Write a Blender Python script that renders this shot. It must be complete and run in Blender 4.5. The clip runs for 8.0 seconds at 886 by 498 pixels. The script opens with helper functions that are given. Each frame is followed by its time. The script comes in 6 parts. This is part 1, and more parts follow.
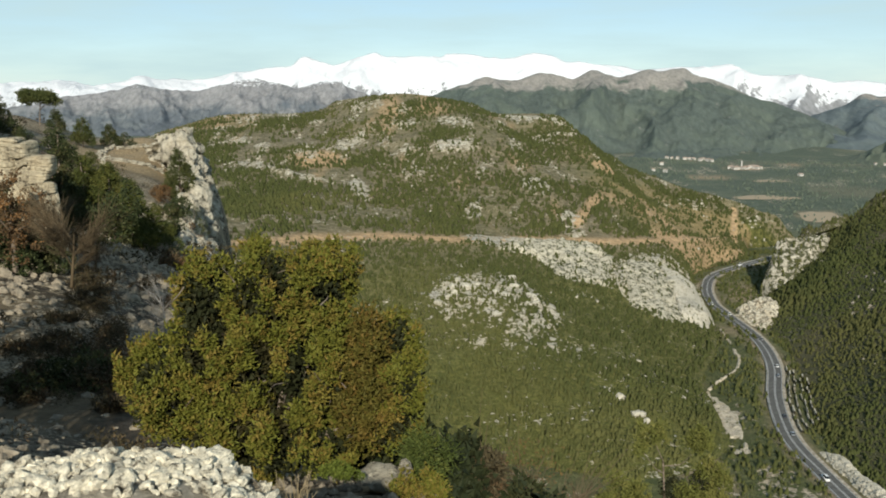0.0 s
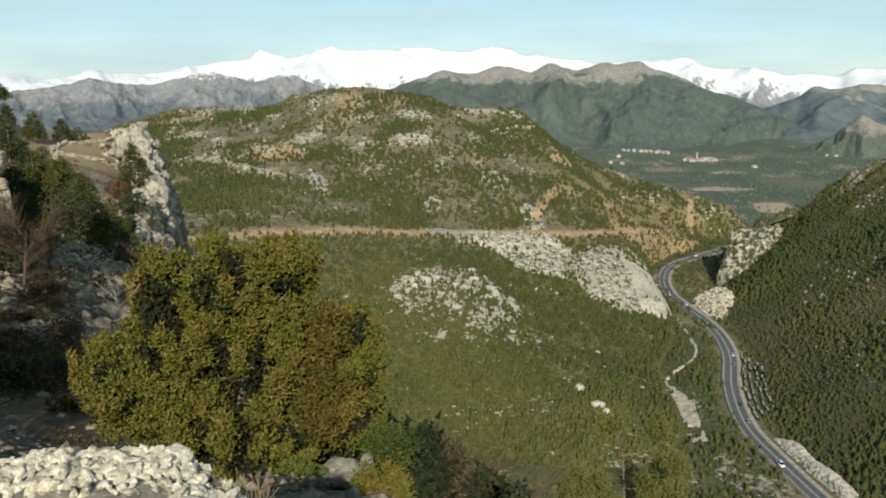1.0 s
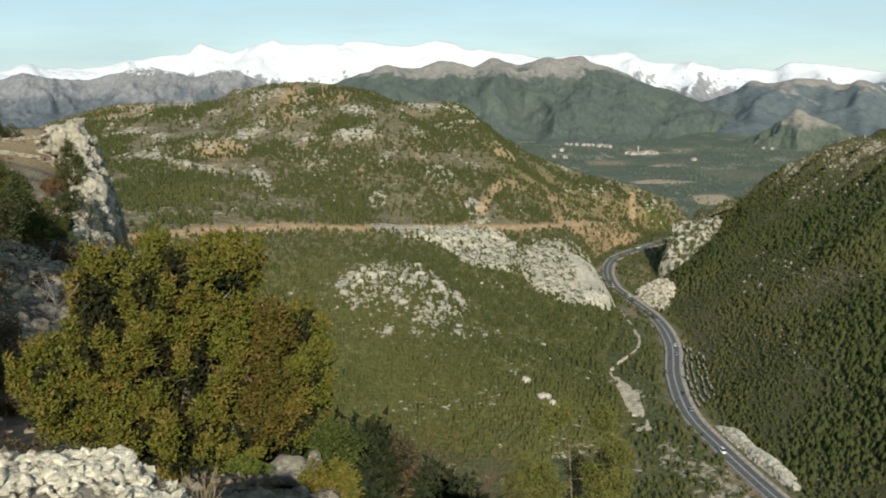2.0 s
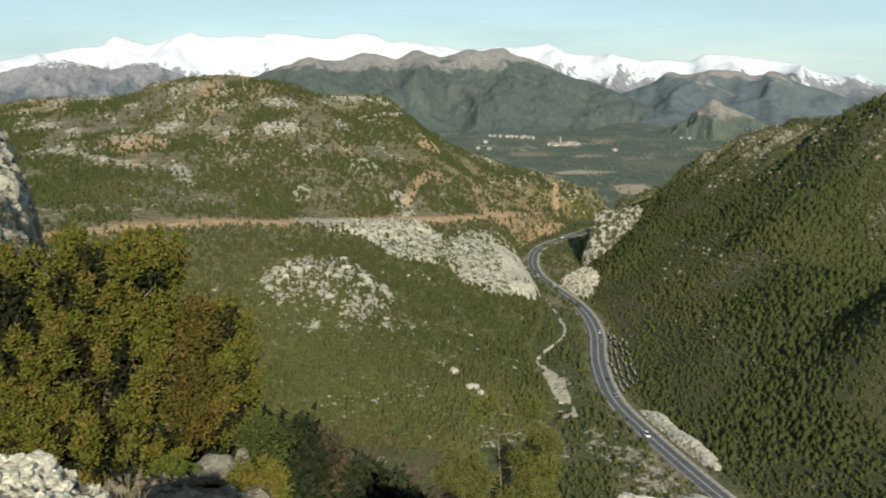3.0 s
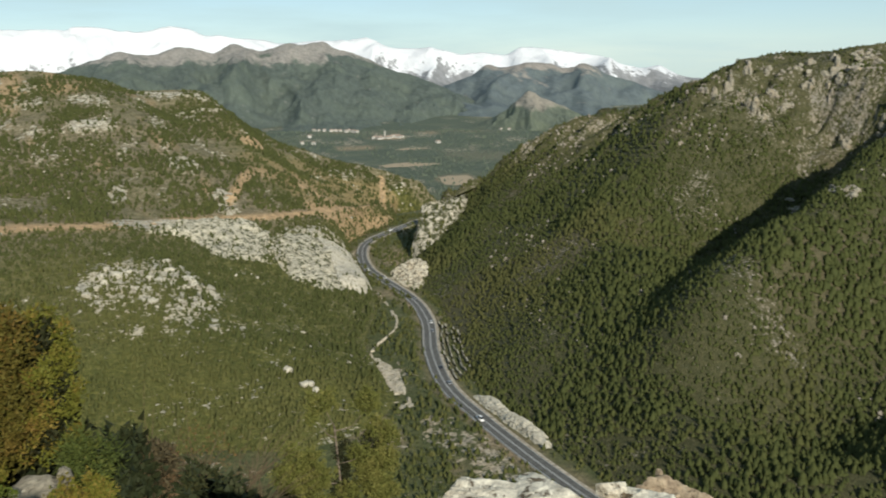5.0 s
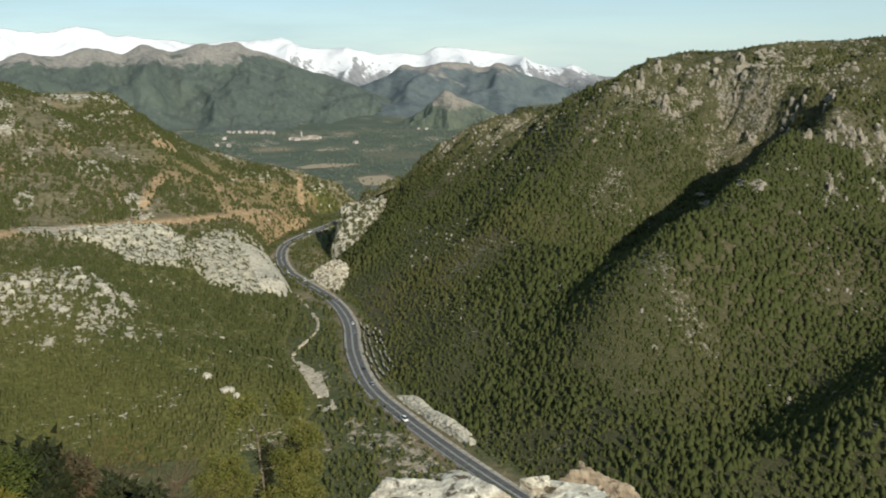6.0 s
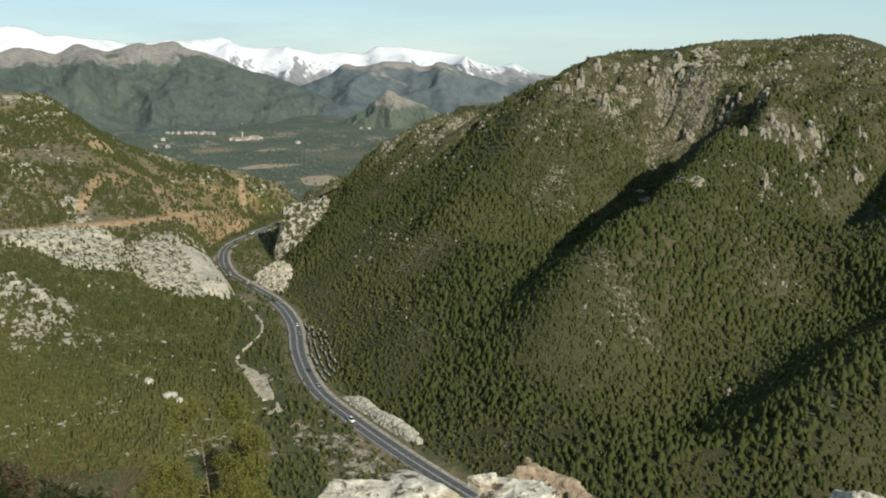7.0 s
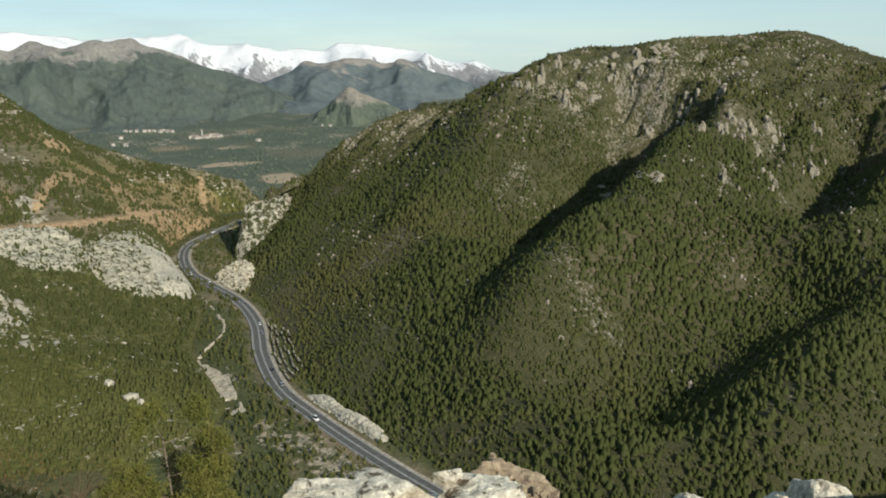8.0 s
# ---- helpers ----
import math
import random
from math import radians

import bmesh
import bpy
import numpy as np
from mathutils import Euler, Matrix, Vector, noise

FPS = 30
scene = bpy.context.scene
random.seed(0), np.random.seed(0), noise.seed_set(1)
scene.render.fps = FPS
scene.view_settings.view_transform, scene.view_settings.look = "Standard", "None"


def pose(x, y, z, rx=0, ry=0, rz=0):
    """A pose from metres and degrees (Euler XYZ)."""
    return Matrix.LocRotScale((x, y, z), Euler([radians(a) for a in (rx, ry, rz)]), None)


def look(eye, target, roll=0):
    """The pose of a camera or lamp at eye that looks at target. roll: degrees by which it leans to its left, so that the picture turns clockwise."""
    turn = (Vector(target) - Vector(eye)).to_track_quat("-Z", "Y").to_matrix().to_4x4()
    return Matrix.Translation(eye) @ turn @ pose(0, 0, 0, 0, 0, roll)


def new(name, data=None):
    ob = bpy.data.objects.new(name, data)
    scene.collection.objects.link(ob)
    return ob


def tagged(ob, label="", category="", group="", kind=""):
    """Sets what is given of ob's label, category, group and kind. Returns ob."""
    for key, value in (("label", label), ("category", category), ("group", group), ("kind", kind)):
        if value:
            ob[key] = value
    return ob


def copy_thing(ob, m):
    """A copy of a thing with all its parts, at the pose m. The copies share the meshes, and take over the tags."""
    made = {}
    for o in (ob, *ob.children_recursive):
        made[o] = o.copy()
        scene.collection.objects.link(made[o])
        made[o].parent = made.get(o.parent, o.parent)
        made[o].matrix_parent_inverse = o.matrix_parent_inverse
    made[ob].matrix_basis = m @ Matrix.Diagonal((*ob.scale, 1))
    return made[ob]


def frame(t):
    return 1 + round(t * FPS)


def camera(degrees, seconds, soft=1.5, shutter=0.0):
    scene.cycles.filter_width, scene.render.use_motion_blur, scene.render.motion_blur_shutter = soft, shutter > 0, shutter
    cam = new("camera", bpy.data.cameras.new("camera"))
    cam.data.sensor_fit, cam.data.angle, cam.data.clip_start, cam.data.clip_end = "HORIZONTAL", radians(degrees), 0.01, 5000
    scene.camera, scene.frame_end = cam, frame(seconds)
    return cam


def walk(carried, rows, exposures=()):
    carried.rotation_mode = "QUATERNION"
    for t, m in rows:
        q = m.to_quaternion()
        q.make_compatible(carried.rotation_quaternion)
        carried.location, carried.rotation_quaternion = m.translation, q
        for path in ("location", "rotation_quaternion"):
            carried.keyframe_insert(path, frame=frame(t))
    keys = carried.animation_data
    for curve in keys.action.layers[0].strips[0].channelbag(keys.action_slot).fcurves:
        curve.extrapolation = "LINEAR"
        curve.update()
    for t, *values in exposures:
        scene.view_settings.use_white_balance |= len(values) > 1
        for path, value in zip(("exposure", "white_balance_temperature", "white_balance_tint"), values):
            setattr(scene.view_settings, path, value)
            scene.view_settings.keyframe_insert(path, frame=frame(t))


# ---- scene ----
EYE = 180.0  # lookout eye height above the valley road
cam = camera(51.53, 8.0, soft=1.8, shutter=0.5)
PATH = [
    (0.0, pose(0, 0, EYE, 79.500, 0.041, 0.001)),
    (0.5, pose(0, 0, EYE, 79.308, 0.064, -1.107)),
    (1.0, pose(0, 0, EYE, 79.095, 0.107, -2.575)),
    (2.5, pose(0, 0, EYE, 78.562, 0.175, -8.226)),
    (3.0, pose(0, 0, EYE, 78.282, 0.230, -10.766)),
    (3.5, pose(0, 0, EYE, 78.056, 0.288, -13.347)),
    (4.0, pose(0, 0, EYE, 77.947, 0.323, -16.028)),
    (4.5, pose(0, 0, EYE, 77.878, 0.372, -18.707)),
    (5.0, pose(0, 0, EYE, 77.840, 0.459, -21.675)),
    (6.5, pose(0, 0, EYE, 77.750, 0.683, -28.793)),
    (7.0, pose(0, 0, EYE, 77.695, 0.705, -30.367)),
    (7.5, pose(0, 0, EYE, 77.587, 0.772, -31.553)),
    (8.0, pose(0, 0, EYE, 77.468, 0.774, -32.748)),
]
walk(cam, PATH, exposures=[(0.0, 0.14, 6600, 7), (8.0, 0.06, 6600, 7)])

# ---- light ----
SUN_AZ, SUN_EL = 180.5, 25.5  # clockwise from +y
sun_dir = Vector((math.sin(radians(SUN_AZ)) * math.cos(radians(SUN_EL)),
                  math.cos(radians(SUN_AZ)) * math.cos(radians(SUN_EL)), math.sin(radians(SUN_EL))))
sun = new("sun", bpy.data.lights.new("sun", "SUN"))
sun.data.energy, sun.data.angle, sun.data.color = 5.0, radians(0.5), (1.0, 0.94, 0.83)
sun.matrix_world = look(sun_dir * 100, (0, 0, 0))

world = bpy.data.worlds.new("world")
scene.world = world
world.use_nodes = True
wn, wl = world.node_tree.nodes, world.node_tree.links
wn.clear()
sky = wn.new("ShaderNodeTexSky")
sky.sky_type, sky.sun_disc = "NISHITA", False
sky.sun_elevation, sky.sun_rotation = radians(SUN_EL), radians(SUN_AZ)
sky.altitude, sky.air_density, sky.dust_density, sky.ozone_density = 1500, 0.9, 0.0, 4.0
coord = wn.new("ShaderNodeTexCoord")
stretch = wn.new("ShaderNodeMapping")
stretch.inputs["Scale"].default_value = (1.6, 1.0, 11.0)
stretch.inputs["Rotation"].default_value = (0.0, radians(6), 0.0)
cirrus = wn.new("ShaderNodeTexNoise")
cirrus.inputs["Scale"].default_value, cirrus.inputs["Detail"].default_value = 2.6, 7
cirrus.inputs["Roughness"].default_value = 0.55
ramp = wn.new("ShaderNodeValToRGB")
ramp.color_ramp.elements[0].position, ramp.color_ramp.elements[1].position = 0.40, 0.72
ramp.color_ramp.elements[0].color = (0.55, 0.55, 0.55, 1)
ramp.color_ramp.elements[1].color = (0.95, 0.95, 0.95, 1)
veil = wn.new("ShaderNodeMixRGB")
veil.inputs["Color2"].default_value = (5.15, 6.85, 7.25, 1)
back = wn.new("ShaderNodeBackground")
back.inputs["Strength"].default_value = 0.10
out = wn.new("ShaderNodeOutputWorld")
wl.new(coord.outputs["Generated"], stretch.inputs["Vector"])
wl.new(stretch.outputs["Vector"], cirrus.inputs["Vector"])
wl.new(cirrus.outputs["Fac"], ramp.inputs["Fac"])
height = wn.new("ShaderNodeSeparateXYZ")
wl.new(coord.outputs["Generated"], height.inputs["Vector"])
haze = wn.new("ShaderNodeMapRange")
haze.interpolation_type = "SMOOTHSTEP"
for key, value in (("From Min", 0.10), ("From Max", 0.55), ("To Min", 1.0), ("To Max", 0.45)):
    haze.inputs[key].default_value = value
wl.new(height.outputs["Z"], haze.inputs["Value"])
thin = wn.new("ShaderNodeMixRGB")
thin.blend_type = "MULTIPLY"
thin.inputs["Fac"].default_value = 1.0
wl.new(ramp.outputs["Color"], thin.inputs["Color1"])
wl.new(haze.outputs["Result"], thin.inputs["Color2"])
wl.new(thin.outputs["Color"], veil.inputs["Fac"])
wl.new(sky.outputs["Color"], veil.inputs["Color1"])
wl.new(veil.outputs["Color"], back.inputs["Color"])
wl.new(back.outputs["Background"], out.inputs["Surface"])


# ---- numeric helpers ----
def hashed(ix, iy, iz, seed):
    h = (ix.astype(np.int64) * 374761393 + iy.astype(np.int64) * 668265263
         + iz.astype(np.int64) * 2147483647 + seed * 974634777) & 0xFFFFFFFF
    h = ((h ^ (h >> 13)) * 1274126177) & 0xFFFFFFFF
    return ((h ^ (h >> 16)) & 0xFFFFFF) / float(0xFFFFFF)


def lattice(x, y, z, seed):
    """Smooth value noise, 0 to 1."""
    ix, iy, iz = np.floor(x), np.floor(y), np.floor(z)
    fx, fy, fz = x - ix, y - iy, z - iz
    fx, fy, fz = (f * f * (3 - 2 * f) for f in (fx, fy, fz))
    total = 0
    for a, wa in ((0, 1 - fx), (1, fx)):
        for b, wb in ((0, 1 - fy), (1, fy)):
            for c, wc in ((0, 1 - fz), (1, fz)):
                total = total + wa * wb * wc * hashed(ix + a, iy + b, iz + c, seed)
    return total


def fbm(x, y, z=None, scale=1.0, octaves=4, seed=1, ridged=False):
    """Layered noise, about -1 to 1 (ridged: 0 to 1); scale is the coarsest wavelength in metres."""
    x, y = np.asarray(x, float) / scale, np.asarray(y, float) / scale
    z = np.zeros_like(x) if z is None else np.asarray(z, float) / scale
    total, amp, norm = 0, 1.0, 0.0
    for o in range(octaves):
        n = lattice(x + 17.3 * o, y - 9.1 * o, z + 4.7 * o, seed + o) * 2 - 1
        total = total + amp * (1 - np.abs(n) if ridged else n)
        norm += amp
        x, y, z, amp = x * 2.03, y * 2.03, z * 2.03, amp * 0.5
    return total / norm


def smooth(a, b, x):
    t = np.clip((x - a) / (b - a), 0, 1)
    return t * t * (3 - 2 * t)


def curve(points, n):
    """A smooth line of n places through the control points, evenly spaced by length."""
    p = np.array(points, float)
    p = np.vstack([2 * p[0] - p[1], p, 2 * p[-1] - p[-2]])
    parts = []
    for i in range(1, len(p) - 2):
        t = np.linspace(0, 1, 12, endpoint=False)[:, None]
        a, b, c, d = p[i - 1], p[i], p[i + 1], p[i + 2]
        parts.append(0.5 * (2 * b + (c - a) * t + (2 * a - 5 * b + 4 * c - d) * t ** 2 + (3 * b - a - 3 * c + d) * t ** 3))
    q = np.vstack(parts + [p[-2:-1]])
    length = np.concatenate([[0], np.cumsum(np.linalg.norm(np.diff(q, axis=0), axis=1))])
    at = np.linspace(0, length[-1], n)
    return np.stack([np.interp(at, length, q[:, k]) for k in range(q.shape[1])], 1)


def near_line(x, y, line):
    """Distance in plan from places to a line of points, and how far along it (0 to 1) they lie."""
    best, along = np.full(x.shape, 1e9), np.zeros(x.shape)
    n = len(line) - 1
    for i in range(n):
        a, b = np.array(line[i][:2], float), np.array(line[i + 1][:2], float)
        ab = b - a
        t = np.clip(((x - a[0]) * ab[0] + (y - a[1]) * ab[1]) / max(ab @ ab, 1e-9), 0, 1)
        d = np.hypot(x - a[0] - t * ab[0], y - a[1] - t * ab[1])
        along = np.where(d < best, (i + t) / n, along)
        best = np.minimum(d, best)
    return best, along


def mesh_data(name, verts, faces, material=None, shade=True, attributes=None):
    verts, faces = np.asarray(verts, np.float32), np.asarray(faces, np.int32)
    me = bpy.data.meshes.new(name)
    k = faces.shape[1]
    me.vertices.add(len(verts))
    me.vertices.foreach_set("co", verts.ravel())
    me.loops.add(faces.size)
    me.loops.foreach_set("vertex_index", faces.ravel())
    me.polygons.add(len(faces))
    me.polygons.foreach_set("loop_start", np.arange(0, faces.size, k, dtype=np.int32))
    me.update(calc_edges=True)
    me.validate()
    me.polygons.foreach_set("use_smooth", np.full(len(me.polygons), shade))
    for key, values in (attributes or {}).items():
        me.attributes.new(key, "FLOAT", "POINT").data.foreach_set("value", np.asarray(values, np.float32).ravel())
    if material:
        me.materials.append(material)
    return me


def grid_faces(nu, nv):
    i = np.arange(nu * nv).reshape(nu, nv)
    return np.stack([i[:-1, :-1], i[1:, :-1], i[1:, 1:], i[:-1, 1:]], -1).reshape(-1, 4)


def part(name, data, parent, label=""):
    ob = new(name, data)
    ob.parent = parent
    return tagged(ob, label)


def from_bm(name, bm, material, shade=False):
    me = bpy.data.meshes.new(name)
    bm.to_mesh(me)
    bm.free()
    me.materials.append(material)
    if shade:
        me.polygons.foreach_set("use_smooth", np.full(len(me.polygons), True))
    return me


# ---- materials ----
class Shade:
    """A small builder for node materials."""

    def __init__(self, name, roughness=0.9):
        self.mat = bpy.data.materials.new(name)
        self.mat.use_nodes = True
        self.n, self.l = self.mat.node_tree.nodes, self.mat.node_tree.links
        self.bsdf = self.n["Principled BSDF"]
        self.bsdf.inputs["Roughness"].default_value = roughness
        self.bsdf.inputs["Specular IOR Level"].default_value = 0.2
        self.where = self.n.new("ShaderNodeNewGeometry")

    def noise(self, scale, detail=5, rough=0.6, low=0.35, high=0.65, stretch=None):
        """Noise of the given wavelength count per metre, sharpened between low and high."""
        t = self.n.new("ShaderNodeTexNoise")
        t.inputs["Scale"].default_value, t.inputs["Detail"].default_value, t.inputs["Roughness"].default_value = scale, detail, rough
        if stretch:
            m = self.n.new("ShaderNodeMapping")
            m.inputs["Scale"].default_value = stretch
            self.l.new(self.where.outputs["Position"], m.inputs["Vector"])
            self.l.new(m.outputs["Vector"], t.inputs["Vector"])
        else:
            self.l.new(self.where.outputs["Position"], t.inputs["Vector"])
        return self.remap(t.outputs["Fac"], low, high)

    def remap(self, value, low, high):
        r = self.n.new("ShaderNodeMapRange")
        r.interpolation_type = "SMOOTHSTEP"
        r.inputs["From Min"].default_value, r.inputs["From Max"].default_value = low, high
        self.l.new(value, r.inputs["Value"])
        return r.outputs["Result"]

    def attribute(self, name):
        a = self.n.new("ShaderNodeAttribute")
        a.attribute_name = name
        return a.outputs["Fac"]

    def math(self, op, a, b):
        m = self.n.new("ShaderNodeMath")
        m.operation = op
        for k, v in ((0, a), (1, b)):
            if isinstance(v, (int, float)):
                m.inputs[k].default_value = v
            else:
                self.l.new(v, m.inputs[k])
        return m.outputs[0]

    def mix(self, fac, a, b):
        m = self.n.new("ShaderNodeMixRGB")
        for key, v in (("Fac", fac), ("Color1", a), ("Color2", b)):
            if isinstance(v, (int, float)):
                m.inputs[key].default_value = v
            elif isinstance(v, tuple):
                m.inputs[key].default_value = (*v, 1)
            else:
                self.l.new(v, m.inputs[key])
        return m.outputs["Color"]

    def bump(self, height, distance, strength=0.6):
        b = self.n.new("ShaderNodeBump")
        b.inputs["Distance"].default_value, b.inputs["Strength"].default_value = distance, strength
        self.l.new(height, b.inputs["Height"])
        self.l.new(b.outputs["Normal"], self.bsdf.inputs["Normal"])
        return self

    def done(self, color):
        if isinstance(color, tuple):
            self.bsdf.inputs["Base Color"].default_value = (*color, 1)
        else:
            self.l.new(color, self.bsdf.inputs["Base Color"])
        return self.mat


def terrain_material(name, low, high, rock, earth, grain, stretch=None, depth=0.9):
    """Scrub ground in two tones, pale limestone where "rock" says so, bare soil where "earth" does; grain in metres."""
    s = Shade(name)
    base = s.mix(s.noise(0.4 / grain), low, high)
    base = s.mix(s.noise(1.6 / grain, 4, 0.7, 0.52, 0.66), base, tuple(0.55 * c for c in low))
    turf = s.mix(s.noise(0.7 / grain, 6, 0.7), (0.082, 0.090, 0.022), (0.165, 0.160, 0.050))
    base = s.mix(s.attribute("grass"), base, turf)
    # basin tones are greyed to carry distance haze in the colour
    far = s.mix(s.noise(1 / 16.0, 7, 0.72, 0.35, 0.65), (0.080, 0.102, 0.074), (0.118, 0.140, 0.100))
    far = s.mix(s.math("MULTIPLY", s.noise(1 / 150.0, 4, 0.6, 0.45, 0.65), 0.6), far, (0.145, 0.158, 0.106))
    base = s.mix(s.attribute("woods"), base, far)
    soil = s.mix(s.noise(0.5 / grain), earth, tuple(0.6 * c for c in earth))
    base = s.mix(s.attribute("earth"), base, soil)
    fine = s.noise(0.9 / grain, 7, 0.72, 0.36, 0.60)
    stone = s.mix(fine, tuple(0.32 * c for c in rock), rock)
    stone = s.mix(s.noise(0.12 / grain, 3), stone, s.mix(0.5, stone, tuple(c * k for c, k in zip(rock, (0.9, 0.82, 0.7)))))
    broken = s.math("ADD", s.attribute("rock"), s.math("MULTIPLY", s.math("SUBTRACT", s.noise(0.42 / grain, 7, 0.72, 0.25, 0.75, stretch), 0.5), 1.5))
    color = s.mix(s.remap(broken, 0.50, 0.66), base, stone)
    s.bump(s.noise(0.8 / grain, 7, 0.7, 0.2, 0.8, stretch), depth * grain, 0.8)
    return s.done(color)


def rock_material(name, light, dark, size=1.0, warm=(0.36, 0.27, 0.16), lichen=0.35, gaps=(0.33, 0.46)):
    """Weathered limestone: pale faces, dark pits and cracks, ochre stains."""
    s = Shade(name, 0.92)
    fine = s.noise(5.0 / size, 8, 0.72, 0.34, 0.60)
    pits = s.noise(1.6 / size, 7, 0.7, *gaps)
    stain = s.noise(0.55 / size, 4, 0.6, 0.48, 0.72)
    streak = s.noise(2.2 / size, 5, 0.6, 0.45, 0.7, stretch=(1, 1, 0.25))
    color = s.mix(fine, tuple(0.72 * c for c in light), light)
    color = s.mix(s.math("MULTIPLY", streak, 0.45), color, dark)
    color = s.mix(s.math("MULTIPLY", stain, lichen), color, warm)
    color = s.mix(pits, dark, color)
    s.bump(s.math("ADD", fine, s.math("MULTIPLY", pits, 1.6)), 0.05 * size, 0.8)
    return s.done(color)


def leaf_material(name, tones, roughness=0.75, glow=0.0):
    """Foliage in three tones, varied by clump and by plant."""
    s = Shade(name, roughness)
    clump = s.where.outputs["Random Per Island"]
    color = s.mix(clump, tones[0], tones[1])
    color = s.mix(s.remap(s.attribute("tint"), 0.35, 1.0), color, tones[2])
    if glow:  # thin needles let part of the light through
        thin, both = s.n.new("ShaderNodeBsdfTranslucent"), s.n.new("ShaderNodeMixShader")
        s.l.new(color, thin.inputs["Color"])
        both.inputs["Fac"].default_value = glow
        s.l.new(s.bsdf.outputs["BSDF"], both.inputs[1])
        s.l.new(thin.outputs["BSDF"], both.inputs[2])
        s.l.new(both.outputs["Shader"], s.n["Material Output"].inputs["Surface"])
    return s.done(color)


MAT_HILL = terrain_material("scrub_hillside", (0.140, 0.124, 0.072), (0.290, 0.245, 0.160), (0.60, 0.56, 0.46), (0.62, 0.425, 0.24), 2.2)
MAT_EAST = terrain_material("pine_mountainside", (0.066, 0.069, 0.030), (0.100, 0.095, 0.045), (0.34, 0.31, 0.255), (0.17, 0.14, 0.085), 1.15, (1.5, 1.5, 0.6))
MAT_GROUND = terrain_material("valley_ground", (0.086, 0.102, 0.040), (0.142, 0.146, 0.062), (0.56, 0.49, 0.38), (0.40, 0.31, 0.20), 2.4)
MAT_NEAR = terrain_material("stony_slope", (0.036, 0.029, 0.019), (0.078, 0.062, 0.044), (0.37, 0.315, 0.225), (0.36, 0.27, 0.155), 0.12, None, 0.6)
MAT_PINE = leaf_material("pine_needles", ((0.092, 0.109, 0.036), (0.112, 0.126, 0.041), (0.140, 0.140, 0.050)), glow=0.50)
MAT_HILL_PINE = leaf_material("hill_pine_needles", ((0.080, 0.093, 0.030), (0.104, 0.115, 0.037), (0.142, 0.142, 0.048)), glow=0.42)
MAT_BARK = Shade("bark")
MAT_BARK = MAT_BARK.done(MAT_BARK.mix(MAT_BARK.noise(9, 6), (0.10, 0.075, 0.055), (0.22, 0.18, 0.14)))


def range_material(name, forest, bare, line, soft, snow=None, snow_line=0.0, grain=30.0, rag=70.0):
    """A far mountainside: wooded below, bare above a ragged tree line, snow above the snow line."""
    s = Shade(name, 0.95)
    deep = (1.0, 0.22, 1.0)  # the slopes lie back, and their woods and screes run down them
    split = s.n.new("ShaderNodeSeparateXYZ")
    s.l.new(s.where.outputs["Position"], split.inputs["Vector"])
    wobble = s.math("MULTIPLY", s.math("SUBTRACT", s.noise(1 / 160.0, 6, 0.62, 0.1, 0.9), 0.5), 2.0 * rag)
    fingers = s.math("MULTIPLY", s.math("SUBTRACT", s.noise(1 / 42.0, 5, 0.65, 0.15, 0.85, (1.0, 0.12, 0.5)), 0.5), 0.9 * rag)
    height = s.math("ADD", s.math("ADD", split.outputs["Z"], wobble), fingers)
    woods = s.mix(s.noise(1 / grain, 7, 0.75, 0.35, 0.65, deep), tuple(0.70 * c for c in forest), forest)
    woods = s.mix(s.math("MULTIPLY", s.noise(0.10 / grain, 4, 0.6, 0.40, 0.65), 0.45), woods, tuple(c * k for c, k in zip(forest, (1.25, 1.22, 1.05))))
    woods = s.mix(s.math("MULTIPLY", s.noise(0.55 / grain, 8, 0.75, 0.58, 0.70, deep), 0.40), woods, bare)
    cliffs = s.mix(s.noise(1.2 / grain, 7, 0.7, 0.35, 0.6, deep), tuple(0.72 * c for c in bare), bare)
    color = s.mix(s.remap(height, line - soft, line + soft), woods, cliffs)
    if snow:
        normal = s.n.new("ShaderNodeSeparateXYZ")
        s.l.new(s.where.outputs["Normal"], normal.inputs["Vector"])
        steep = s.math("MULTIPLY", s.remap(normal.outputs["Z"], 0.90, 0.62), 88.0)
        patch = s.math("MULTIPLY", s.math("SUBTRACT", s.noise(1.8 / grain, 7, 0.72, 0.2, 0.8, deep), 0.5), 115.0)
        white = s.math("SUBTRACT", s.math("ADD", split.outputs["Z"], patch), steep)
        color = s.mix(s.remap(white, snow_line - 12, snow_line + 12), color, snow)
    s.bump(s.noise(1.0 / grain, 8, 0.75, 0.2, 0.8, deep), 0.5 * grain, 0.5)
    return s.done(color)


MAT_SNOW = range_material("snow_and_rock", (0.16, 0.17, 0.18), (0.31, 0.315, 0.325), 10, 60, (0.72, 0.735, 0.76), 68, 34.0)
# the foothill base colours carry the grey-blue of distance haze
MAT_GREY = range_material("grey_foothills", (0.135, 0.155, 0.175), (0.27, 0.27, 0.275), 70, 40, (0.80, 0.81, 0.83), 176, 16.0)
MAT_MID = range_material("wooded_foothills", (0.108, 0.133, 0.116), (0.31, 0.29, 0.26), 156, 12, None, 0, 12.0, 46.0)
MAT_FAR = range_material("hazy_foothills", (0.130, 0.160, 0.168), (0.33, 0.30, 0.265), 96, 12, None, 0, 14.0, 46.0)
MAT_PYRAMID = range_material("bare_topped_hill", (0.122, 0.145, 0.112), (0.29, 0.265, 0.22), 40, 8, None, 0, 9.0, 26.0)


